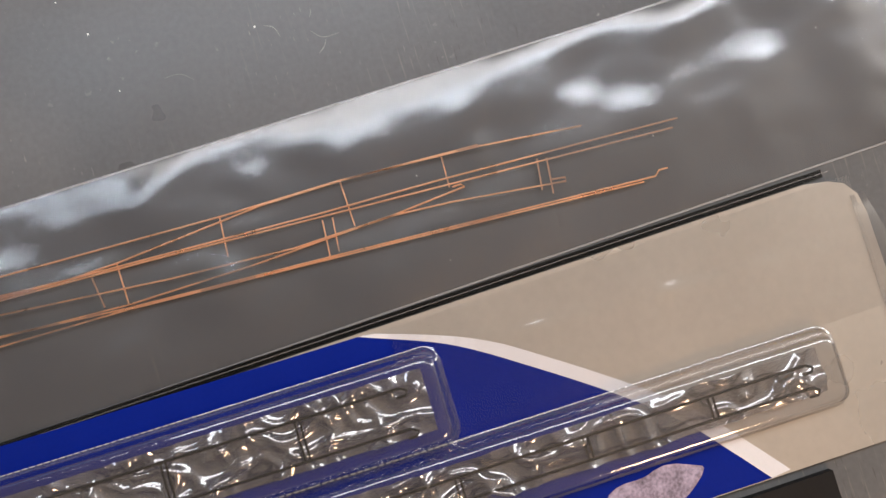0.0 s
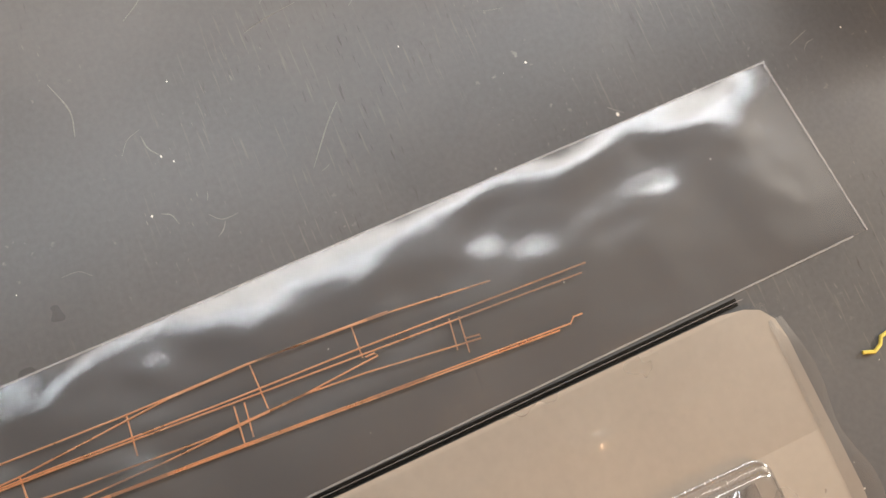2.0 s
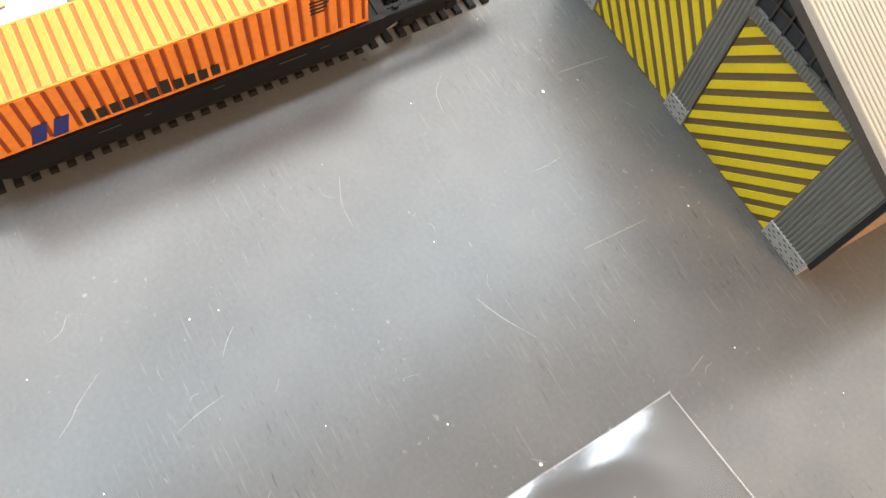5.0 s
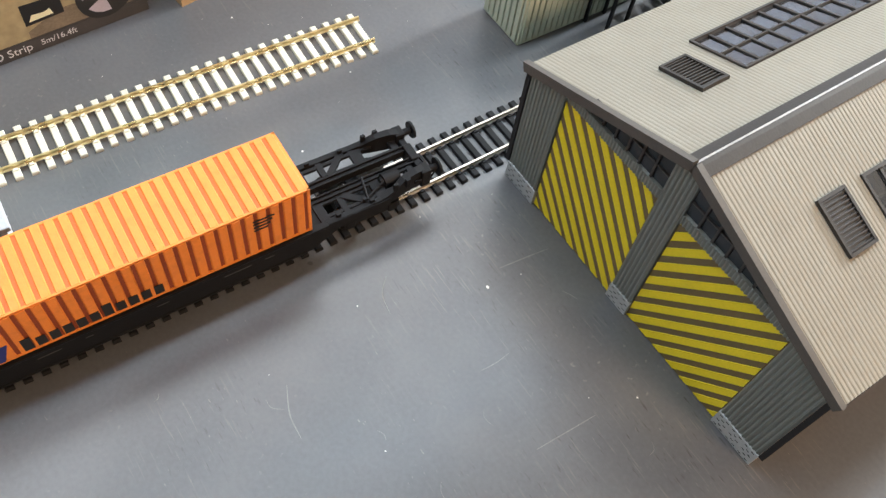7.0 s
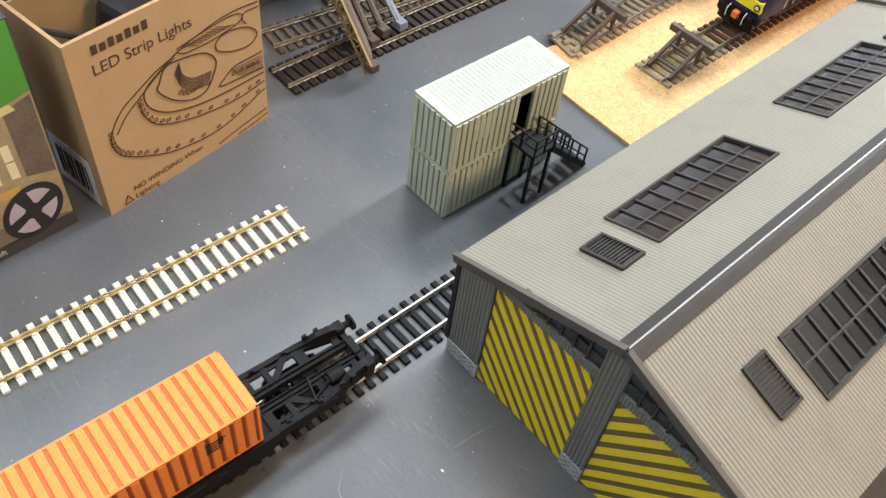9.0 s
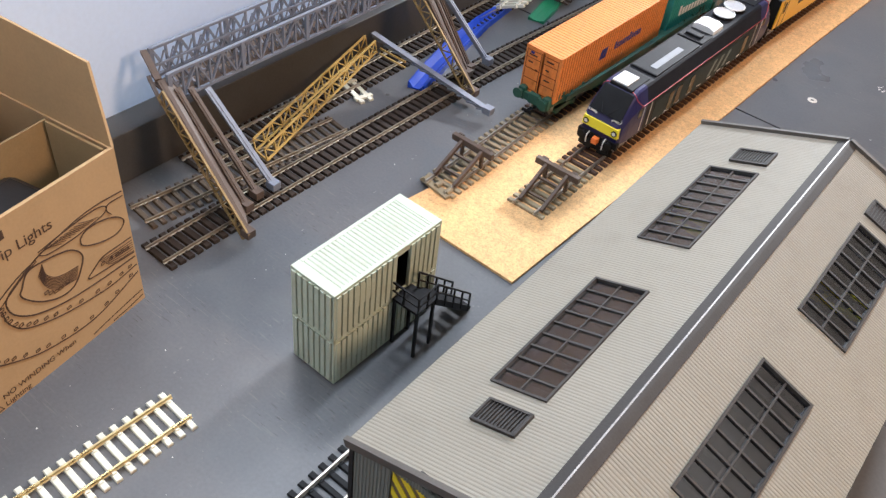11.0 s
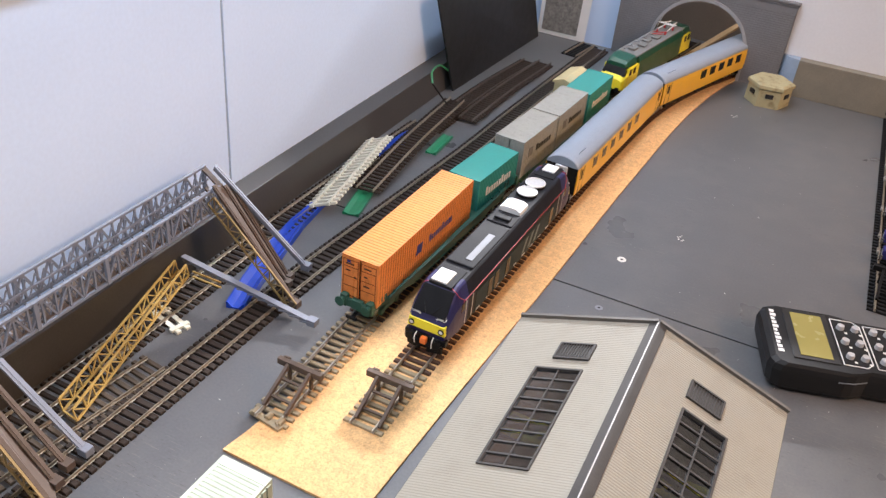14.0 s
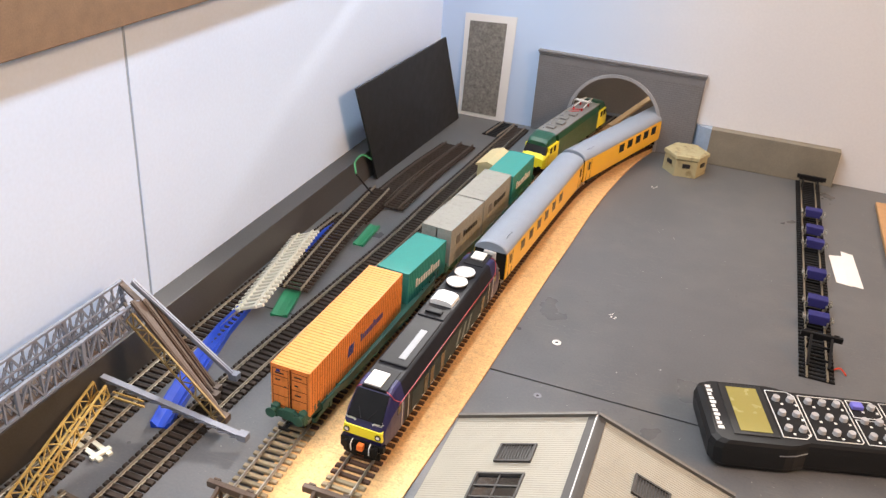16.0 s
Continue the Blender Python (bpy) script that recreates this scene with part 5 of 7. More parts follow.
def cabins():
    t = thing("site_cabin", place(-101.3, 96.7, 0, -0.8), "pale sage site cabins stacked in two tiers, dark doorway", "cabin")
    w, l, h = 15.9, 41.6, 34.6
    for tier in (0, 1):
        z0 = tier * (h + 0.3)
        b = bmesh.new()
        for sgn in (1, -1):
            if sgn == 1:
                spans = [(-l + 1.2, l - 1.2, 0)] if tier == 0 else [(-l + 1.2, 5.5, 0), (15.5, l - 1.2, 0)]
                for y0, y1, _ in spans:
                    ribbed(b, (w - 0.5, y0, z0 + 1.5), (0, 1, 0), (0, 0, 1), y1 - y0, h - 3, 4.1, 1.3, thick=0.8, steps=(0.0, 0.05, 0.75, 0.8))
                if tier == 1:
                    box(b, w - 1.2, w - 0.3, 5.5, 15.5, z0 + h - 4.5, z0 + h - 1.5)
            else:
                ribbed(b, (-w + 0.5, l - 1.2, z0 + 1.5), (0, -1, 0), (0, 0, 1), 2 * l - 2.4, h - 3, 4.1, 1.3, thick=0.8, steps=(0.0, 0.05, 0.75, 0.8))
        ribbed(b, (-w + 1.2, -l + 0.5, z0 + 1.5), (1, 0, 0), (0, 0, 1), 2 * w - 2.4, h - 3, 4.1, 1.3, thick=0.8, steps=(0.0, 0.05, 0.75, 0.8))
        ribbed(b, (w - 1.2, l - 0.5, z0 + 1.5), (-1, 0, 0), (0, 0, 1), 2 * w - 2.4, h - 3, 4.1, 1.3, thick=0.8, steps=(0.0, 0.05, 0.75, 0.8))
        body = part("cabin_body", b, CABIN_GREEN, t, "sage ribbed cabin shell")
        # dark stripes laid in the grooves, wider on the +x side
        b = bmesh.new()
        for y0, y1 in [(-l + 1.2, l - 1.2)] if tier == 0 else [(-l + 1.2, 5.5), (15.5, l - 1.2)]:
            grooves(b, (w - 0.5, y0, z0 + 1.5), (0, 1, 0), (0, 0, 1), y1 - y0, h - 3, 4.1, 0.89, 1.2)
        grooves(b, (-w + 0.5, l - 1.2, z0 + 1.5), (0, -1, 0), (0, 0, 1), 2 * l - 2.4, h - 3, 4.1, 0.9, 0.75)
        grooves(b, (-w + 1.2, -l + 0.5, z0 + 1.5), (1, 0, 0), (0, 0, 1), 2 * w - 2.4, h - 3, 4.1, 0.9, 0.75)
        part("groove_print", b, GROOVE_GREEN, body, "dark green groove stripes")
        b = bmesh.new()
        for x in (-w, w - 1.6):
            for y in (-l, l - 1.6):
                box(b, x, x + 1.6, y, y + 1.6, z0, z0 + h, 0.25)
            box(b, x, x + 1.6, -l, l, z0, z0 + 1.8, 0.2)
            box(b, x, x + 1.6, -l, l, z0 + h - 1.8, z0 + h, 0.2)
        for y in (-l, l - 1.6):
            box(b, -w, w, y, y + 1.6, z0, z0 + 1.8, 0.2)
            box(b, -w, w, y, y + 1.6, z0 + h - 1.8, z0 + h, 0.2)
        part("frame_rail", b, CABIN_GREEN, body)
        b = bmesh.new()
        box(b, w - 0.6, w + 0.35, -l + 14, -l + 29, z0 + 11 + tier * 4, z0 + h - 5, 0.3)
        part("blanked_window", b, CABIN_GREEN, body, "blanked window panel")
        b = bmesh.new()
        box(b, -w + 1, w - 1.6, -l + 1, l - 1, z0 + 0.4, z0 + 1.6)
        part("cabin_floor", b, BLACK_METAL, body)
    b = bmesh.new()
    ribbed(b, (-w + 2.2, l - 6, 2 * h), (0, -1, 0), (1, 0, 0), 2 * l - 12, 2 * w - 4.4, 2.9, 0.5, thick=1.0)
    roof = part("cabin_roof", b, CABIN_GREEN, t, "pale ribbed cabin roof")
    b = bmesh.new()
    for y0, y1 in ((-l, -l + 6.2), (l - 6.2, l)):
        box(b, -w, w, y0, y1, 2 * h - 0.4, 2 * h + 0.6, 0.3)
    for x in (-w, w - 2.4):
        box(b, x, x + 2.4, -l + 6.2, l - 6.2, 2 * h - 0.4, 2 * h + 0.6, 0.3)
    part("roof_border", b, CABIN_GREEN, roof)
    return t


cabins()


def cabin_stair():
    t = thing("metal_staircase", place(0, 0), "black metal staircase with landing and handrails beside the cabins", "staircase")
    x0, x1 = -84.6, -66.5
    b = bmesh.new()
    box(b, x0, x1, 99, 115, 35.2, 37.0, 0.2)
    part("landing", b, BLACK_METAL, t)
    for x in (x0 + 1.2, x1 - 0.8):
        for y in (100, 114):
            b = bmesh.new()
            box(b, x - 0.8, x + 0.8, y - 0.8, y + 0.8, 0, 35.2)
            part("post", b, BLACK_METAL, t)
    for k in range(13):
        f = k / 13
        b = bmesh.new()
        y = 115 + 37 * f
        z = 36 - 35 * f
        box(b, x0 + 5, x1, y, y + 3.6, z - 2.0, z - 1.0)
        part("tread", b, BLACK_METAL, t)
    for x in (x0 + 5, x1):
        b = bmesh.new()
        bar(b, (x, 115, 35), (x, 152, 0.6), 1.0, 3.6)
        part("stringer", b, BLACK_METAL, t)
    for x in (x0 + 5, x1 + 0.4):
        b = bmesh.new()
        bar(b, (x, 115, 49), (x, 150, 15.5), 1.0, 1.0)
        bar(b, (x, 115, 43), (x, 150, 9.5), 0.8, 0.8)
        part("handrail", b, BLACK_METAL, t)
        for k in range(5):
            f = k / 4
            b = bmesh.new()
            bar(b, (x, 115 + 35 * f, 34 - 33 * f), (x, 115 + 35 * f, 49 - 33.5 * f), 0.9, 0.9, (0, 1, 0))
            part("baluster", b, BLACK_METAL, t)
    b = bmesh.new()
    for z in (43, 49):
        bar(b, (x1 + 0.4, 99, z), (x1 + 0.4, 115, z), 0.9, 0.9)
        bar(b, (x0, 99, z), (x1 + 0.4, 99, z), 0.9, 0.9)
    part("handrail", b, BLACK_METAL, t)
    for x, y in ((x1 + 0.4, 99), (x1 + 0.4, 107), (x0 + 8, 99)):
        b = bmesh.new()
        bar(b, (x, y, 36), (x, y, 49), 0.9, 0.9, (0, 1, 0))
        part("baluster", b, BLACK_METAL, t)
    return t


cabin_stair()

# ---- buffer stops ----
STOP_BROWN = surface("weathered_brown_stop", (0.1, 0.07, 0.052), 0.7, vary=0.3)


def buffer_stop(m, label, material=None, flip=1):
    """Sloping rail-built stop: beam at +y on two posts with back stays."""
    t = thing("buffer_stop", m, label, "buffer stop", "buffer stops")
    mat_ = material or STOP_BROWN
    b = bmesh.new()
    box(b, -18, 18, 24, 28, 16, 21, 0.4)
    box(b, -15, -10, 27.5, 29.5, 15.6, 21.4, 0.4)
    box(b, 10, 15, 27.5, 29.5, 15.6, 21.4, 0.4)
    part("buffer_beam", b, mat_, t)
    for x in (-9, 9):
        b = bmesh.new()
        bar(b, (x, -4, 4), (x, 26, 19), 2.2, 3.2)
        part("back_stay", b, mat_, t)
        b = bmesh.new()
        bar(b, (x, 26, 4), (x, 26, 17), 2.2, 2.2, (0, 1, 0))
        bar(b, (x, 27, 16), (x, 40, 5), 1.6, 2.0)
        part("post", b, mat_, t)
    for y in (4, 16):
        b = bmesh.new()
        z = 4 + (y + 4) * 0.5
        box(b, -10, 10, y - 0.9, y + 0.9, z - 2, z - 0.4)
        part("cross_tie", b, mat_, t)
    return t


buffer_stop(place(-152, 236, 2.2, -1), "weathered brown buffer stop at the end of wagon siding")
buffer_stop(place(-93, 258, 2.2, 0), "weathered brown buffer stop before the diesel locomotive")
b = bmesh.new()
for x in (-10, 0, 9):
    rod(b, (-163 + (x + 10) * 1.05, 224 - abs(x) * 0.1, 4.6), (-163 + (x + 10) * 1.05, 229, 4.6), 2.2, n=10)
bar(b, (-165, 226, 3.2), (-140, 222, 3.2), 5, 2)
single("rail_joiner", b, SLEEPER_PALE, "pale rail clamp at the end of the siding", "rail clamp")
buffer_stop(place(222, 618, 2.2, 0), "black buffer stop on the display track", BLACK_METAL)
buffer_stop(place(219, 1078, 2.2, 180), "black buffer stop on the display track near end wall", BLACK_METAL)

# ---- footbridges ----
BRIDGE_GREY = surface("grey_bridge_plastic", (0.21, 0.225, 0.27), 0.5, vary=0.12)
BRIDGE_GOLD = surface("ochre_bridge_plastic", (0.46, 0.3, 0.085), 0.5, vary=0.15)
STAIR_OCHRE = surface("dull_ochre_stair", (0.3, 0.2, 0.075), 0.6, vary=0.2)
BRIDGE_BROWN = surface("brown_bridge_paint", (0.1, 0.068, 0.05), 0.6, vary=0.2)


def lattice(parent, a, c, height, cells, material, up=(0, 0, 1), thick=1.6, name="girder", mid=False):
    """Flat lattice girder whose lower chord runs from a to c."""
    a, c, up = Vector(a), Vector(c), Vector(up).normalized()
    b = bmesh.new()
    bar(b, a, c, thick * 1.3, thick, up)
    bar(b, a + up * height, c + up * height, thick * 1.3, thick, up)
    g = part(name, b, material, parent)
    along = (c - a).normalized()
    face = along.cross(up).normalized()
    for k in range(cells + 1):
        p = a + (c - a) * k / cells
        b = bmesh.new()
        bar(b, p, p + up * height, thick * 0.75, thick * 0.75, face)
        part("upright", b, material, g)
        if k < cells:
            q = a + (c - a) * (k + 1) / cells
            b = bmesh.new()
            if k % 2:
                bar(b, p, q + up * height, thick * 0.7, thick * 0.7, face)
            else:
                bar(b, p + up * height, q, thick * 0.7, thick * 0.7, face)
            part("brace", b, material, g)
    return g


def stringer(parent, a, c, material, foot=True, w=3.4, h=5.0):
    b = bmesh.new()
    a, c = Vector(a), Vector(c)
    bar(b, a, c, w, 1.4)
    off = Vector((0, 0, -1.8))
    bar(b, a + off, c + off, 1.2, h - 1.4)
    if foot:
        box(b, c.x - 3.8, c.x + 3.8, c.y - 3.4, c.y + 3.4, c.z - 3.2, c.z + 2.6, 0.4)
    return part("stringer", b, material, parent)


def footbridge():
    t = thing("footbridge", place(0, 0), "grey lattice footbridge leaning on sky wall, brown stairs", "footbridge")
    lattice(t, (-284, 110, 62), (-284, 346, 62), 19.5, 22, BRIDGE_GREY, thick=1.8)
    lattice(t, (-306, 115, 68), (-306, 357, 68), 20, 22, BRIDGE_GREY, thick=1.8)
    for x, z, ya, yb in ((-287.0, 62.5, 110, 346), (-303.0, 68.5, 115, 357)):
        for d in (0, 1):
            n = 33
            for k in range(n):
                b = bmesh.new()
                y0, y1 = ya + (yb - ya) * k / n, ya + (yb - ya) * (k + 1) / n
                bar(b, (x, y0, z + (1 if d else 17)), (x, y1, z + (17 if d else 1)), 0.8, 0.8, (1, 0, 0))
                part("brace", b, BRIDGE_GREY, t)
        b = bmesh.new()
        bar(b, (x, ya, z + 9), (x, yb, z + 9), 1.2, 1.4)
        part("handrail", b, BRIDGE_GREY, t)
    for x, z, ya, yb in ((-283.4, 62, 110, 346), (-306.6, 68, 115, 357)):
        for k in range(5):
            y = ya + (yb - ya) * k / 4
            b = bmesh.new()
            box(b, x - 1.2, x + 1.2, y - 1.5, y + 1.5, z - 0.8, z + 20.5, 0.2)
            part("post", b, BRIDGE_GREY, t)
    for ya, yb in ((111, 103), (357, 349)):
        b = bmesh.new()
        bar(b, (-308, ya, 87), (-284, yb, 80.5), 4.2, 2.0)
        bar(b, (-307, ya, 69), (-284, yb, 62.5), 2.4, 1.6)
        part("end_beam", b, BRIDGE_BROWN, t)
    b = bmesh.new()
    loft(b, [[(-305, y, 63.5), (-285, y, 61.5), (-285, y, 63), (-305, y, 65)] for y in (112, 350)])
    part("deck", b, BRIDGE_BROWN, t, "brown bridge deck")
    for k in range(23):
        y = 112 + k * 10.6
        b = bmesh.new()
        bar(b, (-306, y + 3, 67), (-284, y, 61), 1.3, 1.3)
        part("cross_beam", b, BRIDGE_GREY, t)
    # near stair
    near = [((-284, 104, 80), (-204, 98.5, 9), BRIDGE_BROWN), ((-281, 113, 72), (-224, 115, 9), BRIDGE_BROWN), ((-281, 123, 68), (-229, 128, 9), BRIDGE_BROWN), ((-281, 136, 62), (-228, 142, 9), BRIDGE_GREY)]
    for a, c, mat_ in near:
        stringer(t, a, c, mat_, w=5.0 if mat_ is BRIDGE_GREY else 4.0, h=6.0)
    lattice(t, (-284, 101, 69), (-206, 96, 3), 9, 12, STAIR_OCHRE, up=(0.6, 0, 0.75), thick=1.1, name="stair_side")
    b = bmesh.new()
    sheet(b, [(-284, 106, 78), (-207, 102, 8), (-226, 114, 8), (-284, 113, 74)], 1.0)
    part("stair_flight", b, BRIDGE_BROWN, t, "brown stair flight")
    # far stair
    far = [((-281, 338, 88), (-205, 334, 9), BRIDGE_BROWN), ((-279, 348, 84), (-226, 353, 9), BRIDGE_BROWN), ((-281, 356, 82), (-230, 361, 9), BRIDGE_BROWN), ((-289, 350, 97), (-226, 381, 9), BRIDGE_GREY)]
    for a, c, mat_ in far:
        stringer(t, a, c, mat_, w=5.0 if mat_ is BRIDGE_GREY else 4.0, h=6.0)
    lattice(t, (-284, 333, 73), (-208, 331, 3), 10, 12, STAIR_OCHRE, up=(0.6, 0, 0.75), thick=1.1, name="stair_side")
    b = bmesh.new()
    sheet(b, [(-281, 340, 86), (-208, 338, 8), (-226, 352, 8), (-279, 347, 83)], 1.0)
    part("stair_flight", b, BRIDGE_BROWN, t, "brown stair flight")
    return t


footbridge()


def fallen_bridge():
    t = thing("footbridge", place(0, 0), "smaller ochre and grey footbridge part lying across tracks", "footbridge")
    lattice(t, (-268, 162, 5), (-301, 312, 16), 9, 14, BRIDGE_GOLD, up=(-0.25, 0, 1), thick=1.2)
    lattice(t, (-254, 160, 5), (-290, 312, 16), 9, 14, BRIDGE_GOLD, up=(-0.25, 0, 1), thick=1.2)
    for k in range(12):
        b = bmesh.new()
        f = k / 11
        bar(b, (-268 - 33 * f, 162 + 150 * f, 5 + 11 * f), (-254 - 36 * f, 160 + 152 * f, 5 + 11 * f), 1.2, 1.2)
        part("cross_beam", b, BRIDGE_GOLD, t)
    g = stringer(t, (-302, 320, 25), (-181, 322, 9), BRIDGE_GREY, w=5.0, h=6.0)
    b = bmesh.new()
    for k in range(12):
        f = k / 12
        bar(b, (-298 + 117 * f, 319, 20 - 14 * f), (-289 + 117 * f, 319, 22 - 14 * f), 1.0, 1.0)
    part("stringer_rib", b, BRIDGE_GREY, g)
    b = bmesh.new()
    for z in (14, 19):
        bar(b, (-288, 314, z), (-262, 316, z - 2), 1.2, 1.2)
    part("stay", b, BRIDGE_GOLD, t)
    return t


fallen_bridge()

# ---- loose track parts and strips by the wall ----
track("cream_sleeper_base", [(0, 0), (0, 150)], SLEEPER_WHITE, RAIL_BRASS, "cream plastic sleeper base without rails, propped up", 6.9, (33, 2.9, 2.6), rails=False, m=place(-268.5, 468, 8.5, 7.5, 1.5, -22), smooth=False)
b = bmesh.new()
for x in (-8.7, 8.7):
    box(b, x - 1.3, x + 1.3, 0, 152, 0.4, 3.4)
single("sleeper_web", b, SLEEPER_WHITE, "cream plastic webs joining the loose sleepers", "sleeper web", m=place(-268.5, 468, 8.5, 7.5, 1.5, -22))
track("loose_track", [(-252, 520, 6), (-262, 640, 9), (-268, 765, 10)], SLEEPER, RAIL_RUST, "loose brown track lying across other rails", 6.6)
OLD_RAIL = surface("tarnished_dark_rail", (0.09, 0.07, 0.055), 0.5, metal=0.3, vary=0.3)
track("dark_track_base", [(-268, 690, 0), (-264, 840, 0), (-252, 968, 0)], SLEEPER, OLD_RAIL, "dark brown track base lying beside the black board", 6.2, (29, 3.6, 2.2))
track("dark_track_base", [(-243, 735, 2.3), (-240, 850, 2.3), (-231, 972, 2.3)], SLEEPER, OLD_RAIL, "dark brown track base piled beside the main line", 6.2, (27, 3.6, 2.2))
track("far_track_end", [(-214, 1030), (-206, 1092)], SLEEPER_BLACK, RAIL_RUST, "short dark track end by the end wall", 6.4)

BLUE = surface("bright_blue_plastic", (0.008, 0.05, 0.42), 0.4, vary=0.1)
GREEN_P = surface("green_plastic", (0.02, 0.2, 0.09), 0.4, vary=0.15)


def strip(name, pts, widths, z, material, label, thick=1.6, lift=6.0):
    b = bmesh.new()
    line = [Vector((x, y, 0)) for x, y in pts]
    rings = []
    for k, p in enumerate(line):
        way = (line[min(k + 1, len(line) - 1)] - line[max(k - 1, 0)]).normalized()
        s = Vector((way.y, -way.x, 0)) * widths[k] / 2
        u = Vector((0, 0, 1))
        rings.append([p - s + u * z, p - s * 0.4 + u * (z + 0.4), p + s * 0.4 + u * (z + 0.4), p + s + u * z, p + s + u * (z + lift), p + s * 0.85 + u * (z + lift), p + s * 0.35 + u * (z + thick), p - s * 0.35 + u * (z + thick), p - s * 0.85 + u * (z + lift), p - s + u * (z + lift)])
    loft(b, rings)
    return single(name, b, material, label, "plastic strip", kind="")


strip("blue_strip", [(-246, 312), (-255, 345), (-266, 392), (-275, 440), (-279, 490)], [15, 17, 18, 14, 9], 0, BLUE, "bright blue plastic rail strip under the footbridge")
strip("blue_strip", [(-279, 600), (-277, 650), (-272, 690)], [12, 16, 14], 0, BLUE, "bright blue plastic strip by the upstand")
strip("green_strip", [(-245, 483), (-252, 515), (-258, 545)], [16, 17, 12], 0, GREEN_P, "green plastic strip beneath the cream sleepers", lift=3)
strip("green_strip", [(-240, 640), (-243, 690)], [12, 12], 0, GREEN_P, "green plastic strip between loose tracks", lift=3)
b = bmesh.new()
for x in (0, 8):
    box(b, x, x + 4, 0, 36, 0, 2.2, 0.4)
box(b, -2, 14, 4, 8, 0.4, 2.6, 0.3)
box(b, -2, 14, 28, 31, 0.4, 2.6, 0.3)
single("cream_rail_piece", b, SLEEPER_WHITE, "small cream plastic sleeper piece on the board", "plastic piece", m=place(-262, 264, 0, 75))

# ---- black board, paper, wires at the back ----
BLACK_BOARD = surface("matt_black_board", (0.012, 0.012, 0.013), 0.5, vary=0.15)
b = bmesh.new()
sheet(b, [(-294, 810.5, 0.5), (-281, 1079.5, 0.5), (-296, 1038, 130), (-301, 758, 130)], 2.5)
single("black_board", b, BLACK_BOARD, "matt black board leaning against the sky wall", "board")
PAPER = surface("white_paper", (0.75, 0.74, 0.72), 0.7, vary=0.03)
STONE_PRINT = surface("mottled_grey_print", (0.2, 0.19, 0.17), 0.8, vary=0.5, fine=300, coarse=140, bump=0)
t = thing("texture_sheet", place(0, 0), "paper sheet printed with mottled grey stone, on end wall", "paper sheet")
b = bmesh.new()
sheet(b, [(-290, FAR_Y - 4, 0.5), (-216, FAR_Y - 4, 0.5), (-213, FAR_Y - 0.6, 157), (-291, FAR_Y - 0.6, 153)], 0.4)
part("paper", b, PAPER, t)
b = bmesh.new()
sheet(b, [(-284, FAR_Y - 5, 7), (-229, FAR_Y - 5, 7), (-227, FAR_Y - 1.2, 146), (-283, FAR_Y - 1.2, 143)], 0.3)
part("printed_panel", b, STONE_PRINT, t, "mottled grey stone print")
t = thing("green_wire", place(0, 0), "thin green wire with a black sleeve by the upstand", "wire")
b = bmesh.new()
hose(b, smooth_line([(-298, 800, 30), (-302, 780, 42), (-298, 752, 44), (-290, 738, 36)], 6), 1.2)
part("wire", b, surface("green_wire_sheath", (0.06, 0.3, 0.12), 0.4), t)
b = bmesh.new()
hose(b, [(-290, 738, 36), (-276, 742, 18), (-270, 748, 9)], 1.0)
part("sleeve", b, BLACK_METAL, t)

# ---- tunnel portal ----
ARCH_STONE = surface("pale_grey_arch", (0.3, 0.3, 0.31), 0.6, vary=0.12)
PORTAL_BRICK = brick_relief(surface("grey_portal_brick", (0.18, 0.18, 0.19), 0.65, vary=0.12, fine=500, coarse=60), 0.008, 0.003)
PORTAL = surface("dark_grey_portal", (0.17, 0.17, 0.18), 0.65, vary=0.1, fine=500, coarse=60, bump=0.3)
t = thing("tunnel_portal", place(0, 0), "grey stone tunnel portal with arch and cornice on end wall", "tunnel portal")
b = bmesh.new()
arched_wall(b, -173, 60, 104, FAR_Y - 7, FAR_Y - 0.4, ARCH)
wall = part("portal_wall", b, PORTAL_BRICK, t)
b = bmesh.new()
box(b, -173, 60, FAR_Y - 7.4, FAR_Y - 0.4, 104, 113.5, 0.3)
box(b, -174, 61, FAR_Y - 8.6, FAR_Y - 0.4, 113.5, 115, 0.4)
box(b, -175, 62, FAR_Y - 9.8, FAR_Y - 0.4, 116.4, 119, 0.5)
box(b, -174, 61, FAR_Y - 8.0, FAR_Y - 0.4, 115, 116.4)
part("cornice", b, PORTAL, t)
b = bmesh.new()
loft(b, [[(-55 + (x + 55) * s, FAR_Y - y, 34 + (z - 34) * s if z > 0 else z) for s, y in ((1.0, 6.8), (1.0, 9.5), (1.07, 9.5), (1.07, 6.8))] for x, z in ARCH])
part("arch_ring", b, ARCH_STONE, t, "paler grey arch ring")
b = bmesh.new()
box(b, 36, 58, FAR_Y - 8.2, FAR_Y - 6.8, 0, 104, 0.3)
part("pilaster", b, PORTAL_BRICK, t)
# voussoirs round the mouth
for k in range(1, 26):
    a0, a1 = math.pi * (1 - (k - 1) / 25) - 0.008, math.pi * (1 - k / 25) + 0.008
    b = bmesh.new()
    loft(b, [[(-55 + r * math.cos(a), FAR_Y - y, 34 + r * math.sin(a)) for r, a in ((63.2, a0), (67.6, a0), (67.6, a1), (63.2, a1))] for y in (9.3, 10.2)])
    part("stone", b, ARCH_STONE, wall)

b = bmesh.new()
bar(b, (-66, 1164, 2.5), (2, 1233, 58), 10, 3)
single("wood_batten", b, surface("tan_batten_wood", (0.55, 0.36, 0.18), 0.6, vary=0.15), "tan wooden batten leaning on the wall behind the tunnel", "wood batten")

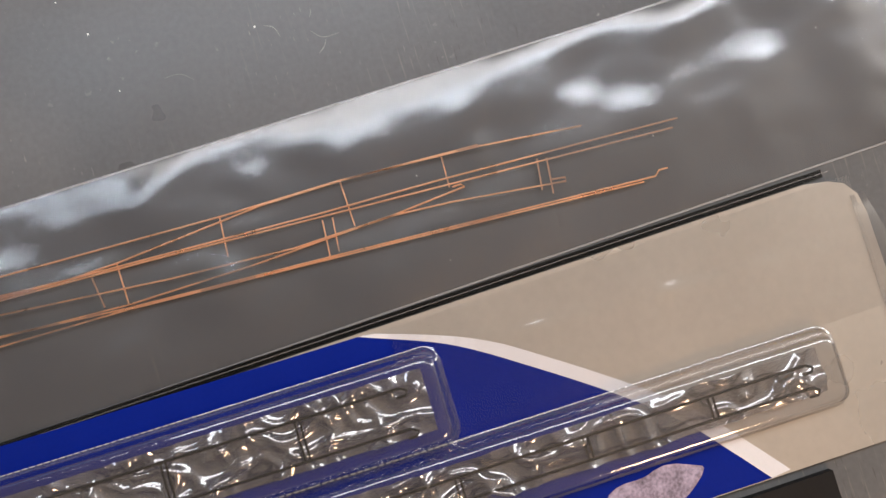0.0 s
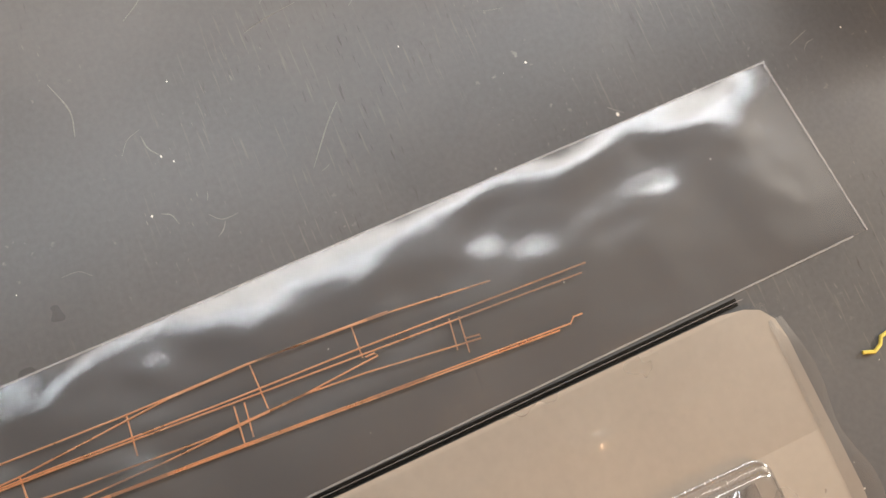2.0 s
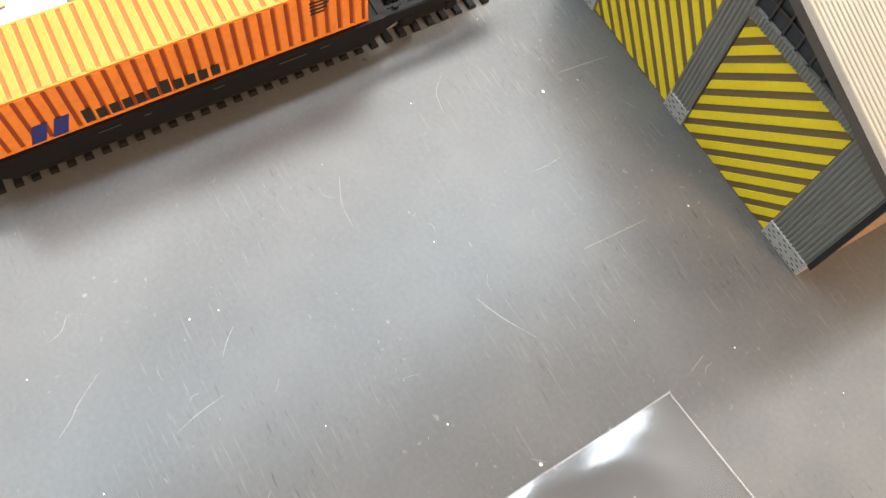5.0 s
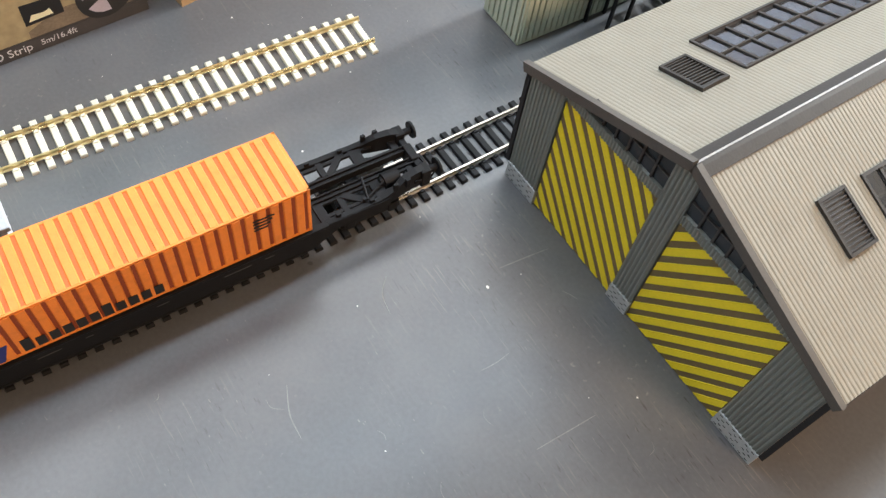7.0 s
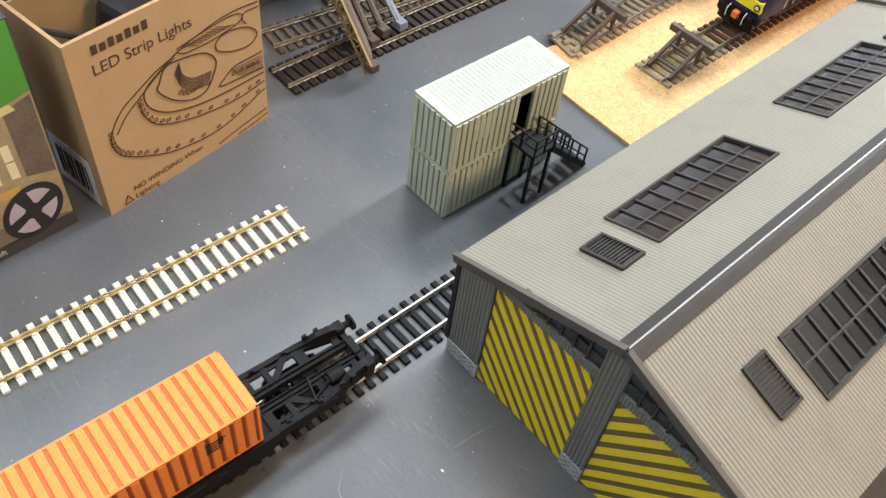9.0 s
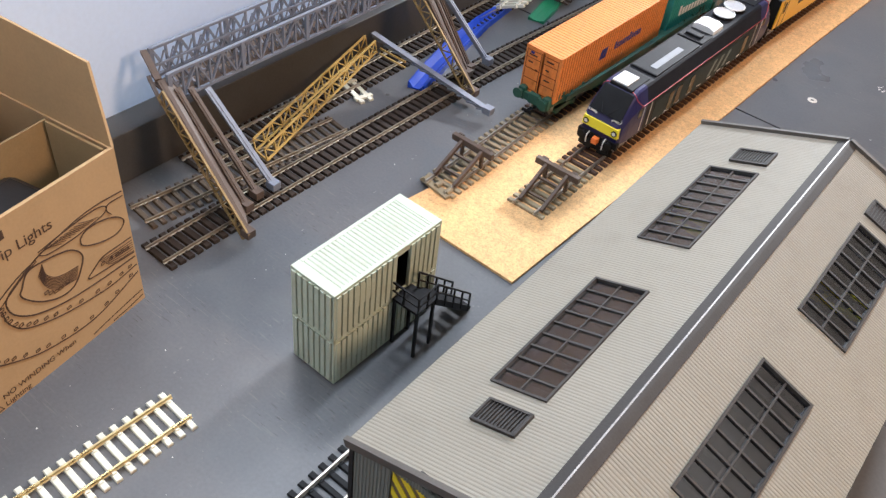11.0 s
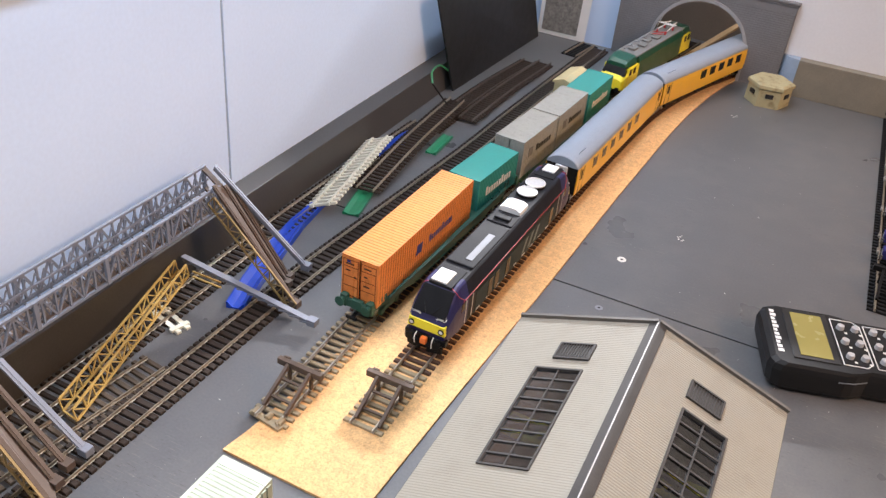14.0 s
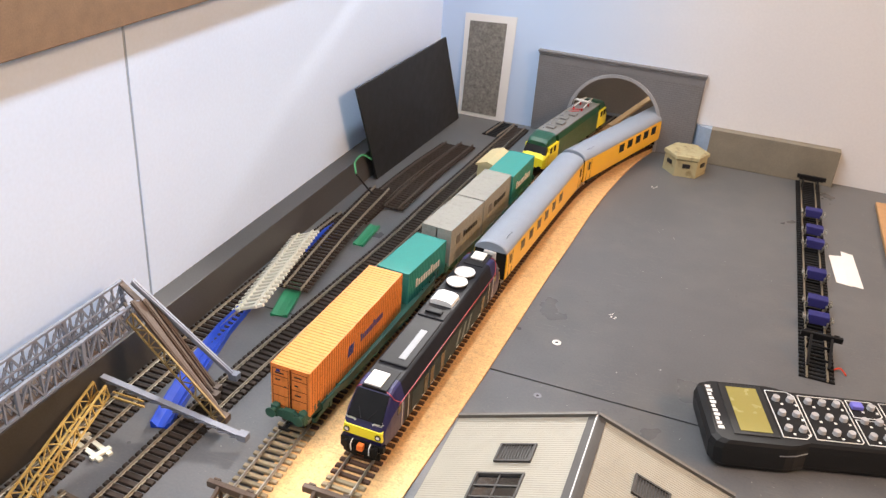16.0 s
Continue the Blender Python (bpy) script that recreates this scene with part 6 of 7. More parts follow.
# ---- pillbox ----
PILL = surface("olive_cream_resin", (0.37, 0.33, 0.19), 0.75, vary=0.15, dirt=(0.17, 0.13, 0.06), dirt_amount=0.75, coarse=50)
t = thing("pillbox", place(58, 1044, 0, 8), "six-sided olive cream model pillbox with slits", "pillbox")


def hexagon(r):
    return [(r * math.cos(math.pi * k / 3 + math.pi / 6 * 0), r * math.sin(math.pi * k / 3)) for k in range(6)]


b = bmesh.new()
loft(b, [[(x, y, z) for x, y in hexagon(r)] for r, z in ((28.5, 0), (28, 23), (30.5, 25), (30, 29), (26, 31))])
body = part("pillbox_body", b, PILL, t)
for k in range(6):
    a = math.pi * k / 3 + math.pi / 6
    b = bmesh.new()
    box(b, -5, 5, -1.6, 1.0, 13, 18.5, 0.4)
    for v in b.verts:
        v.co = Matrix.Rotation(a + math.pi / 2, 3, "Z") @ v.co + Vector((math.cos(a), math.sin(a), 0)) * 24.4
    part("slit", b, BLACK_MARK, body, "dark gun slit")

# ---- wheelsets on the display track ----
DARK_BLUE = surface("dark_blue_foam", (0.015, 0.015, 0.13), 0.7)
for y in (951, 900, 862, 785, 724, 690):
    t = thing("wheelset_block", place(221.5, y, 4.6, random.uniform(-2, 2)), "metal wheelset with a dark blue block between wheels", "wheelset", "spare wheelsets")
    b = bmesh.new()
    box(b, -9.5, 9.5, -5.5, 5.5, 4.5, 14, 0.8)
    part("blue_block", b, DARK_BLUE, t)
    for x in (-13, 13):
        b = bmesh.new()
        for dy in (-2.6, 2.6):
            rod(b, (x - 1, dy, 9), (x + 1, dy, 9), 2.0, n=10)
        rod(b, (x * 0.62, 0, 6.2), (x * 0.62 + (1.6 if x > 0 else -1.6), 0, 6.2), 6.1, n=20)
        part("wheel", b, STEEL, t)
b = bmesh.new()
hose(b, smooth_line([(236, 624, 1), (242, 626, 3), (247, 620, 1)], 4), 0.8)
single("red_wire", b, surface("red_wire_sheath", (0.6, 0.05, 0.02), 0.4), "short red wire beside the display track", "wire")

# ---- paper label with unreadable writing ----
t = thing("paper_label", place(0, 0), "two overlapping white paper labels with small writing", "paper label")
for k, (pts, z) in enumerate((([(240, 868), (255, 872), (262, 800), (246, 803)], 0.3), ([(253, 884), (266, 880), (273, 800), (259, 802)], 0.6))):
    b = bmesh.new()
    sheet(b, [(x, y, z) for x, y in pts], 0.2)
    slip = part("slip", b, PAPER, t)
    for j in range(7):
        b = bmesh.new()
        x, y = pts[0][0] + 5.5 + j * 0.35, pts[0][1] - 14 - j * 7
        box(b, x, x + 2.6, y - 4.4, y, z + 0.02, z + 0.1)
        part("writing_bar", b, DULL_MARK, slip)
b = bmesh.new()
box(b, 302, 330, 860, 1052, 0, 5, 0.6)
single("wood_strip", b, surface("light_wood", (0.45, 0.26, 0.12), 0.6, vary=0.2), "light wooden strip lying on the baseboard", "wood strip")


# ---- boxes by the wall ----
KRAFT = surface("brown_kraft_card", (0.43, 0.28, 0.135), 0.8, vary=0.08, fine=600, coarse=60, bump=0.1)
KRAFT_IN = surface("inner_kraft_card", (0.34, 0.235, 0.11), 0.85, vary=0.1)
INK = surface("dark_brown_print", (0.06, 0.03, 0.015), 0.8, vary=0.1)
LABEL_WHITE = surface("white_sticker", (0.7, 0.7, 0.72), 0.6, vary=0.04)
REEL = surface("black_reel_plastic", (0.015, 0.015, 0.016), 0.4)
TAPE = surface("pale_led_tape", (0.6, 0.6, 0.58), 0.35, vary=0.25)


def led_box():
    """Open card box; local x runs along the printed face, y into the box."""
    ang = math.degrees(math.atan2(110.5, -17.0))
    t = thing("card_box", place(-193.5, -86, 0, ang), "open brown card box printed with a light strip drawing", "card box")
    W, D, H = 112.0, 96.0, 109.5

    def wall(name, args, mat_=KRAFT, parent=t, label=""):
        b = bmesh.new()
        box(b, *args)
        return part(name, b, mat_, parent, label)

    face = wall("front_panel", (0, W, 0, 2, 0, H))
    wall("side_panel", (0, 2, 2, D, 0, H))
    wall("side_panel", (W - 2, W, 2, D, 0, H))
    wall("back_panel", (0, W, D - 2, D, 0, H))
    wall("bottom_panel", (2, W - 2, 2, D - 2, 0, 2))
    wall("divider", (2, W - 2, 46, 47.5, 2, H - 2), KRAFT_IN)
    wall("inner_flap", (W - 4.5, W - 3, 4, 44, 40, H - 1), KRAFT_IN)
    b = bmesh.new()
    sheet(b, [(W - 1, 0.5, H), (W + 4, 12, H + 42), (W + 4, D - 10, H + 46), (W - 1, D, H)], 1.6)
    part("end_flap", b, KRAFT, t, "raised card end flap")
    b = bmesh.new()
    sheet(b, [(2, D, H), (W - 2, D, H), (W - 12, D + 22, H + 60), (10, D + 22, H + 60)], 1.6)
    part("back_flap", b, KRAFT, t, "raised card back flap")
    face_up = Matrix.Rotation(math.pi / 2, 4, "X")
    words("print_word", "LED Strip Lights", 6.4, INK, face, Matrix.Translation(Vector((11, -0.1, 87.5)) * MM) @ face_up, 0.05, 0.98)
    words("print_word", "NO WINDING When", 3.6, INK, face, Matrix.Translation(Vector((16, -0.1, 7)) * MM) @ face_up, 0.05)
    words("print_word", "Lighting", 3.6, INK, face, Matrix.Translation(Vector((16, -0.1, 1.5)) * MM) @ face_up, 0.05)
    for k in range(7):
        b = bmesh.new()
        box(b, 13 + k * 4.6, 16.2 + k * 4.6, -0.2, 0, 98.5, 103.5 - (k % 2) * 0.8)
        part("brand_bar", b, INK, face)
    b = bmesh.new()
    for a, c in (((9, 1.5), (14.5, 1.5)), ((14.5, 1.5), (11.7, 7)), ((11.7, 7), (9, 1.5))):
        bar(b, (a[0], -0.1, a[1]), (c[0], -0.1, c[1]), 0.5, 0.3, (0, 1, 0))
    part("warning_mark", b, INK, face)

    # the drawn reel: flange, hub, openings, wound tape and its squares
    def drawn(pts, width=0.6, close=False):
        line = smooth_line([(x, z, 0) for x, z in pts], 5)
        b = bmesh.new()
        for p, q in zip(line, line[1:]):
            if (q - p).length > 0.05:
                bar(b, (min(W - 0.6, p.x), -0.12, max(1, p.y)), (min(W - 0.6, q.x), -0.12, max(1, q.y)), width, 0.3, (0, 1, 0))
        part("drawn_line", b, INK, face)

    coil = [(55, 76), (44, 73), (33, 68), (20, 61), (11.6, 49.5), (11.7, 41), (15.4, 34), (26.7, 26), (47, 17), (78, 13.5), (111, 23)]
    rim = [(30.7, 60), (31.8, 51), (37.3, 42), (48, 36), (66, 30.5), (91, 27), (111, 28.5)]
    hub = [(80.7, 70), (84.6, 72.7), (92.3, 73), (102, 70), (108, 65), (108, 61), (103, 58), (94, 59), (85.6, 62.4), (81, 66), (80.7, 70)]
    hole = [(43.5, 64.5), (48.5, 72), (57.5, 72.4), (73, 68.3), (79.6, 60), (76.3, 51), (70.4, 44.4), (61.6, 44), (51.4, 49.4), (44.3, 57), (42, 62), (43.5, 64.5)]
    drawn(coil, 0.65)
    drawn([(55, 74.8), (45.3, 71), (33.8, 64.3), (22.2, 56.7), (15, 48.7)], 0.5)
    drawn([(111, 82), (96, 83.5), (82.7, 83), (65, 79.5), (55.6, 76.7)], 0.65)
    drawn([(55.6, 76.7), (44, 71), (36, 66), (33.8, 61), (36.3, 53), (46, 44.6), (63.6, 38.7), (85.5, 36), (111, 34.8)], 0.8)
    drawn(rim, 0.65)
    drawn(hub, 0.7)
    drawn(hole, 0.8)
    drawn([(57, 79), (74, 81), (91, 81.8), (99, 79.7), (97.3, 75.4), (80.5, 73.4), (74, 73.3), (62, 74.2), (57, 77)], 0.6)
    drawn([(111, 49.4), (100, 49.7), (90.7, 49.6), (84.2, 46), (80, 42), (94, 40), (111, 38)], 0.7)
    drawn([(111, 79), (101.5, 79.4), (99.7, 76), (102, 72)], 0.6)
    drawn([(74, 3), (86, 5), (111, 8)], 0.5)
    drawn([(88, 1.5), (100, 2.4), (111, 4)], 0.5)
    for k in range(9):
        f = k / 9
        drawn([(57 - 4 * f, 71 - 6 * f), (58 - 2 * f, 63 - 8 * f), (64 - 2 * f, 57 - 8 * f), (76 - 3 * f, 55 - 8 * f)], 0.35)
        drawn([(58 + 3 * k, 78 + 0.25 * k), (64 + 3 * k, 77.4), (70 + 3 * k, 75 + 0.1 * k)], 0.3)
    for k in range(6):
        drawn([(88 + k, 48.6 - k * 1.2), (98, 47.6 - k * 1.4), (111, 47 - k * 1.6)], 0.3)
    for k, (path, n) in enumerate(((coil[4:], 20), (rim, 16), ([(54, 51), (60, 47), (70, 47.5)], 5), ([(88, 43), (100, 42), (109, 41)], 5))):
        line = smooth_line([(x, z, 0) for x, z in path], 12)
        for q in range(n):
            p = line[int((q + 0.5) * (len(line) - 1) / n)]
            x, z = p.x + 0.2, p.y + 2.4
            if x < W - 3:
                b = bmesh.new()
                for u, v in (((-1.2, -0.8), (1.2, -0.5)), ((1.2, -0.5), (1.2, 1.0)), ((1.2, 1.0), (-1.2, 0.7)), ((-1.2, 0.7), (-1.2, -0.8))):
                    bar(b, (x + u[0], -0.12, z + u[1]), (x + v[0], -0.12, z + v[1]), 0.35, 0.3, (0, 1, 0))
                part("drawn_square", b, INK, face)
    # sticker with bar marks on the near side
    b = bmesh.new()
    box(b, -0.3, 0, 8, 60, 2, 34)
    st = part("sticker", b, LABEL_WHITE, t, "white sticker with dark bars")
    for k in range(9):
        b = bmesh.new()
        box(b, -0.5, -0.3, 12 + k * 3, 13 + k * 3 + (k % 3) * 0.6, 8, 28)
        part("bar_mark", b, BLACK_MARK, st)
    return t


box_ob = led_box()
BASE = box_ob.matrix_world
t = thing("tape_reel", BASE @ place(40, 72, 96, 0, 62, 0), "black reel of pale light tape standing in card box", "reel")
for z in (-6, 6):
    b = bmesh.new()
    ring(b, (0, 0, z), (0, 0, 1), 46, 16, 1.6, 40)
    part("reel_flange", b, REEL, t)
b = bmesh.new()
ring(b, (0, 0, 0), (0, 0, 1), 41, 18, 10, 40)
part("tape_winding", b, TAPE, t, "pale wound light tape")
b = bmesh.new()
box(b, -22, 22, -16, 16, -12, 12, 5)
single("power_adapter", b, REEL, "black power adapter lying in the card box", "power adapter", m=BASE @ place(60, 24, 84, 12, 8, 10))
b = bmesh.new()
hose(b, smooth_line([(40, 20, 92), (22, 10, 99), (8, 24, 101), (6, 40, 96)], 6), 1.6)
single("adapter_cable", b, REEL, "thin black cable looping in the card box", "cable", m=BASE)
b = bmesh.new()
hose(b, smooth_line([(90, 80, 112), (84, 84, 130), (80, 92, 160)], 6), 1.1)
single("white_cord", b, LABEL_WHITE, "thin white cord rising out of the card box", "cord", m=BASE)


def picture_box():
    """Printed retail box; local x runs along the face towards the near end."""
    ang = math.degrees(math.atan2(-69, 3.4)) + 180
    t = thing("printed_box", place(-199.2, -101, 0, ang), "dark retail box printed with a warm room picture", "printed box")
    # face in plane y=0 looking to -y of the local frame; local x = -along
    DARK = surface("dark_printed_card", (0.05, 0.046, 0.045), 0.35, vary=0.1)
    b = bmesh.new()
    box(b, -230, 0, 1.0, 34, 0, 128, 0.8)
    body = part("box_body", b, DARK, t)

    def panel(name, pts, mat_, lift=0.2, label=""):
        b = bmesh.new()
        loft(b, [[(-x, 1.0, z) for x, z in pts], [(-x, 1.0 - lift, z) for x, z in pts]])
        return part(name, b, mat_, body, label)

    ROOM_WARM = surface("printed_warm_wall", (0.4, 0.33, 0.19), 0.4, vary=0.25, coarse=25, fine=200, bump=0)
    panel("print_room", [(1.2, 9), (228, 9), (228, 126), (1.2, 126)], ROOM_WARM, 0.15, "warm room picture")
    panel("print_green", [(1.2, 90), (10, 88), (36, 84), (120, 78), (228, 76), (228, 127), (1.2, 127)], surface("printed_green", (0.1, 0.36, 0.05), 0.35, vary=0.05), 0.3, "green printed area")
    panel("print_glow", [(10, 83), (60, 78), (60, 81), (12, 87)], surface("printed_cream", (0.75, 0.66, 0.32), 0.4, vary=0.05), 0.35)
    panel("print_shade", [(2, 40), (16, 44), (16, 84), (2, 88)], surface("printed_brown_grey", (0.16, 0.13, 0.1), 0.4, vary=0.4, coarse=60), 0.2)
    cream = surface("printed_window_cream", (0.85, 0.8, 0.55), 0.4, vary=0.05)
    for x in (18, 27):
        panel("print_window", [(x + 0.5, 45.5), (x + 4.6, 46), (x + 5, 66.8), (x + 0.8, 66.4)], cream, 0.3)
        panel("print_mullion", [(x + 0.4, 56), (x + 5, 56.4), (x + 5, 57.2), (x + 0.4, 56.8)], ROOM_WARM, 0.4)
    panel("print_floor", [(2, 10), (36, 20), (44, 20), (60, 13), (60, 9), (2, 9)], surface("printed_floor", (0.2, 0.16, 0.11), 0.4, vary=0.3, coarse=60), 0.22)
    panel("print_frame", [(39, 44), (50, 43), (50, 57), (39, 58)], BLACK_MARK, 0.3)
    panel("print_mount", [(40.5, 46), (50, 45), (50, 55), (40.5, 56)], cream, 0.4)
    panel("print_photo", [(43, 48), (50, 47.5), (50, 53), (43, 54)], INK, 0.5)
    panel("print_hearth", [(41, 17.5), (60, 16.5), (60, 29), (41, 28)], BLACK_MARK, 0.3)
    panel("print_flame", [(46, 19), (58, 18.5), (56, 22), (50, 21.5), (47, 22.5)], cream, 0.4)
    panel("print_lamp", [(22, 36), (30, 36), (32, 41), (20, 41)], surface("printed_amber", (0.6, 0.4, 0.1), 0.4), 0.3)
    # printed reel
    disc = [(19 + 15.5 * math.cos(radians(a)) + 3 * math.sin(radians(a)), 22 + 15.5 * math.sin(radians(a)) - 5.5 * math.cos(radians(a))) for a in range(0, 360, 12)]
    reel = panel("print_reel", disc, REEL, 0.45, "printed black tape reel")
    lilac = surface("printed_lilac_grey", (0.5, 0.45, 0.52), 0.4, vary=0.1)
    for a0 in (10, 100, 190, 280):
        seg = [(19 + r * (13 * math.cos(radians(a)) + 2.6 * math.sin(radians(a))), 22 + r * (13 * math.sin(radians(a)) - 4.6 * math.cos(radians(a)))) for r, a in [(0.35, a0 + 20)] + [(0.95, a0 + k) for k in (0, 20, 40, 60)] + [(0.35, a0 + 45)]]
        panel("print_reel_gap", seg, lilac, 0.55)
    panel("print_band", [(0.4, 0.3), (229, 0.3), (229, 9), (0.4, 7.5)], DARK, 0.3)
    turn = Matrix.Rotation(math.pi / 2, 4, "X")
    words("print_word", "5m/16.4ft", 3.4, LABEL_WHITE, body, Matrix.Translation(Vector((-56.5, 0.6, 3.2)) * MM) @ turn, 0.05)
    words("print_word", "LED Strip", 4.6, LABEL_WHITE, body, Matrix.Translation(Vector((-86, 0.6, 2.6)) * MM) @ turn, 0.05)
    return t


picture_box()

t = thing("lineside_hut", place(-108, -236, 0, -3), "pale grey plastic hut with a flat roof", "hut")
b = bmesh.new()
box(b, -20, 20, -30, 30, 0, 22, 0.4)
part("hut_body", b, LABEL_WHITE, t)
b = bmesh.new()
box(b, -22, 22, -32, 32, 22, 25, 0.5)
part("hut_roof", b, surface("pale_grey_roof", (0.5, 0.51, 0.53), 0.5), t)
b = bmesh.new()
box(b, 8, 14, -4, 10, 25, 26.5, 0.3)
part("roof_hatch", b, BEIGE, t)

# ---- handset ----
HAND = surface("black_handset_plastic", (0.012, 0.012, 0.013), 0.5, vary=0.15, spec=0.3)
KEY = surface("grey_rubber_key", (0.42, 0.42, 0.43), 0.5, vary=0.05)


def handset():
    t = thing("controller_handset", place(130, 480.5, 0, 16), "black handset controller with grey keys and olive screen", "handset")
    out = [(-1, -30), (2, -36), (8, -38.5), (55, -38.5), (62, -37), (72, -32.5), (182, -31), (190, -24), (190, 24), (182, 31), (72, 32.5), (62, 36), (55, 37.5), (8, 37.5), (2, 35), (-1, 29)]
    b = bmesh.new()
    cx, cy = 90, 0
    loft(b, [[(cx + (x - cx) * s, cy + (y - cy) * s, z) for x, y in out] for s, z in ((0.94, 2.5), (0.975, 6), (1.0, 20), (0.985, 25), (0.945, 27.5))])
    body = part("case", b, HAND, t)
    b = bmesh.new()
    box(b, 17, 51, -29, 33, 27.4, 28.2, 0.3)
    bez = part("screen_bezel", b, REEL, t)
    b = bmesh.new()
    box(b, 22.5, 46.5, -25, 29, 28.2, 28.6, 0.1)
    part("screen", b, surface("olive_lcd", (0.3, 0.26, 0.08), 0.25, vary=0.04), bez, "olive blank screen")
    for k in range(11):
        b = bmesh.new()
        box(b, 6.5, 11 - (k % 3) * 0.8, -24 + k * 5, -20.6 + k * 5, 27.5, 27.75)
        part("brand_bar", b, WHITE_PLASTIC, t)

    def outline(u0, u1, v0, v1, cut):
        pts = [(u0, v0), (u1 - cut, v0), (u1, v0 + cut), (u1, v1 - cut), (u1 - cut, v1), (u0, v1)]
        b = bmesh.new()
        for p, q in zip(pts, pts[1:] + pts[:1]):
            bar(b, (p[0], p[1], 27.65), (q[0], q[1], 27.65), 0.7, 0.4)
        part("key_border", b, WHITE_MARK, t)

    outline(54, 76, -27, 30, 5)
    outline(79, 114, -26, 27, 2)
    outline(117, 140, 6, 27, 4)
    outline(143, 180, -26, 27, 4)
    outline(117, 140, -26, 3, 4)
    for cols in ((60, 71), (85, 96, 107), (123, 134), (150, 162, 173)):
        for u in cols:
            for v in (19, 1, -17):
                b = bmesh.new()
                if u == 123 and v == 19:
                    box(b, u - 4.5, u + 4.5, v - 3.5, v + 3.5, 27.4, 31, 0.8)
                    part("key", b, surface("violet_blue_key", (0.16, 0.16, 0.6), 0.4), t, "violet blue key")
                else:
                    rod(b, (u, v, 27.2), (u, v, 30.8), 3.1, 2.7, 14)
                    part("key", b, KEY, t)
                b = bmesh.new()
                box(b, u + 2.6, u + 4.6, v - 6.2, v - 4.0, 27.5, 27.7)
                part("legend_bar", b, WHITE_MARK, t)
    b = bmesh.new()
    bar(b, (50, -39, 19), (62, -37.4, 19), 0.5, 0.8)
    bar(b, (62, -37.4, 19), (72, -33, 19), 0.5, 0.8)
    part("case_seam", b, GREY_PANEL, t)
    return t


handset()

# ---- clear sleeve with copper mast frames, and blister card ----
def film(name, milky, shine, rough, ior, tint=(0.93, 0.93, 0.94)):
    """Clear film: see-through, slightly milky, with a soft mirror sheen."""
    m = pane(name, tint, rough, shine, ior)
    nodes, links = m.node_tree.nodes, m.node_tree.links
    outn = nodes["Material Output"]
    old = outn.inputs["Surface"].links[0].from_socket
    haze, mix = nodes.new("ShaderNodeBsdfDiffuse"), nodes.new("ShaderNodeMixShader")
    haze.inputs[0].default_value = (0.75, 0.75, 0.76, 1)
    mix.inputs[0].default_value = milky
    links.new(old, mix.inputs[1])
    links.new(haze.outputs[0], mix.inputs[2])
    links.new(mix.outputs[0], outn.inputs["Surface"])
    return m


FILM = film("clear_sleeve_film", 0.015, 0.15, 0.22, 0.6, (0.78, 0.8, 0.84))
BLISTER = film("clear_blister_plastic", 0.015, 0.15, 0.1, 0.85)
FILM_EDGE = film("welded_film_edge", 0.16, 0.2, 0.25, 0.6)
CRIMP_GLINT = film("milky_crimp_glint", 0.6, 0.3, 0.2, 0.8)
COPPER = surface("copper_wire", (0.95, 0.55, 0.34), 0.3, metal=0.85, vary=0.08)


def sleeve():
    t = thing("plastic_sleeve", place(0, 0), "long clear plastic sleeve lying flat, rippled and shiny", "plastic sleeve")
    upper = lambda y: 161.2 + (y + 74.7) * (-8.4 / 304)
    lower = lambda y: 228.6 + (y + 68.3) * (-11.2 / 330)
    NX, NY = 46, 190
    b = bmesh.new()
    rows = []
    for j in range(NY + 1):
        row = []
        for i in range(NX + 1):
            f, g = i / NX, j / NY
            y = (-74.7 + 6.4 * f) - g * 400
            x = upper(y) + (lower(y) - upper(y)) * f
            crown = (1 - (2 * f - 1) ** 6) * (1 - (1 - min(1.0, g * 9)) ** 3)
            p = Vector((x * 0.042, y * 0.036, 3.1))
            wave = noise.noise(p) * 1.5 + noise.noise(p * 2.3 + Vector((0, 0, 5))) * 0.45 + noise.noise(p * 5.1) * 0.09 + 1.1 * math.exp(-(((f - 0.26) / 0.13) ** 2)) * noise.noise(Vector((x * 0.01, y * 0.05, 8)))
            row.append(b.verts.new((x, y, 0.5 + crown * (1.3 + wave))))
        rows.append(row)
    for a, c in zip(rows, rows[1:]):
        for i in range(NX):
            b.faces.new((a[i], a[i + 1], c[i + 1], c[i]))
    top = part("film", b, FILM, t, smooth=True)
    for nm, pts in (("weld", [(upper(y), y, 0.5) for y in range(-474, -73, 8)]), ("weld", [(lower(y), y, 0.5) for y in range(-474, -67, 8)]), ("weld", [(161.2, -74.7, 0.5), (228.6, -68.3, 0.5)])):
        b = bmesh.new()
        for p, q in zip(pts, pts[1:]):
            bar(b, p, q, 0.7, 0.4)
        part("edge_weld", b, FILM_EDGE, top)
    return t


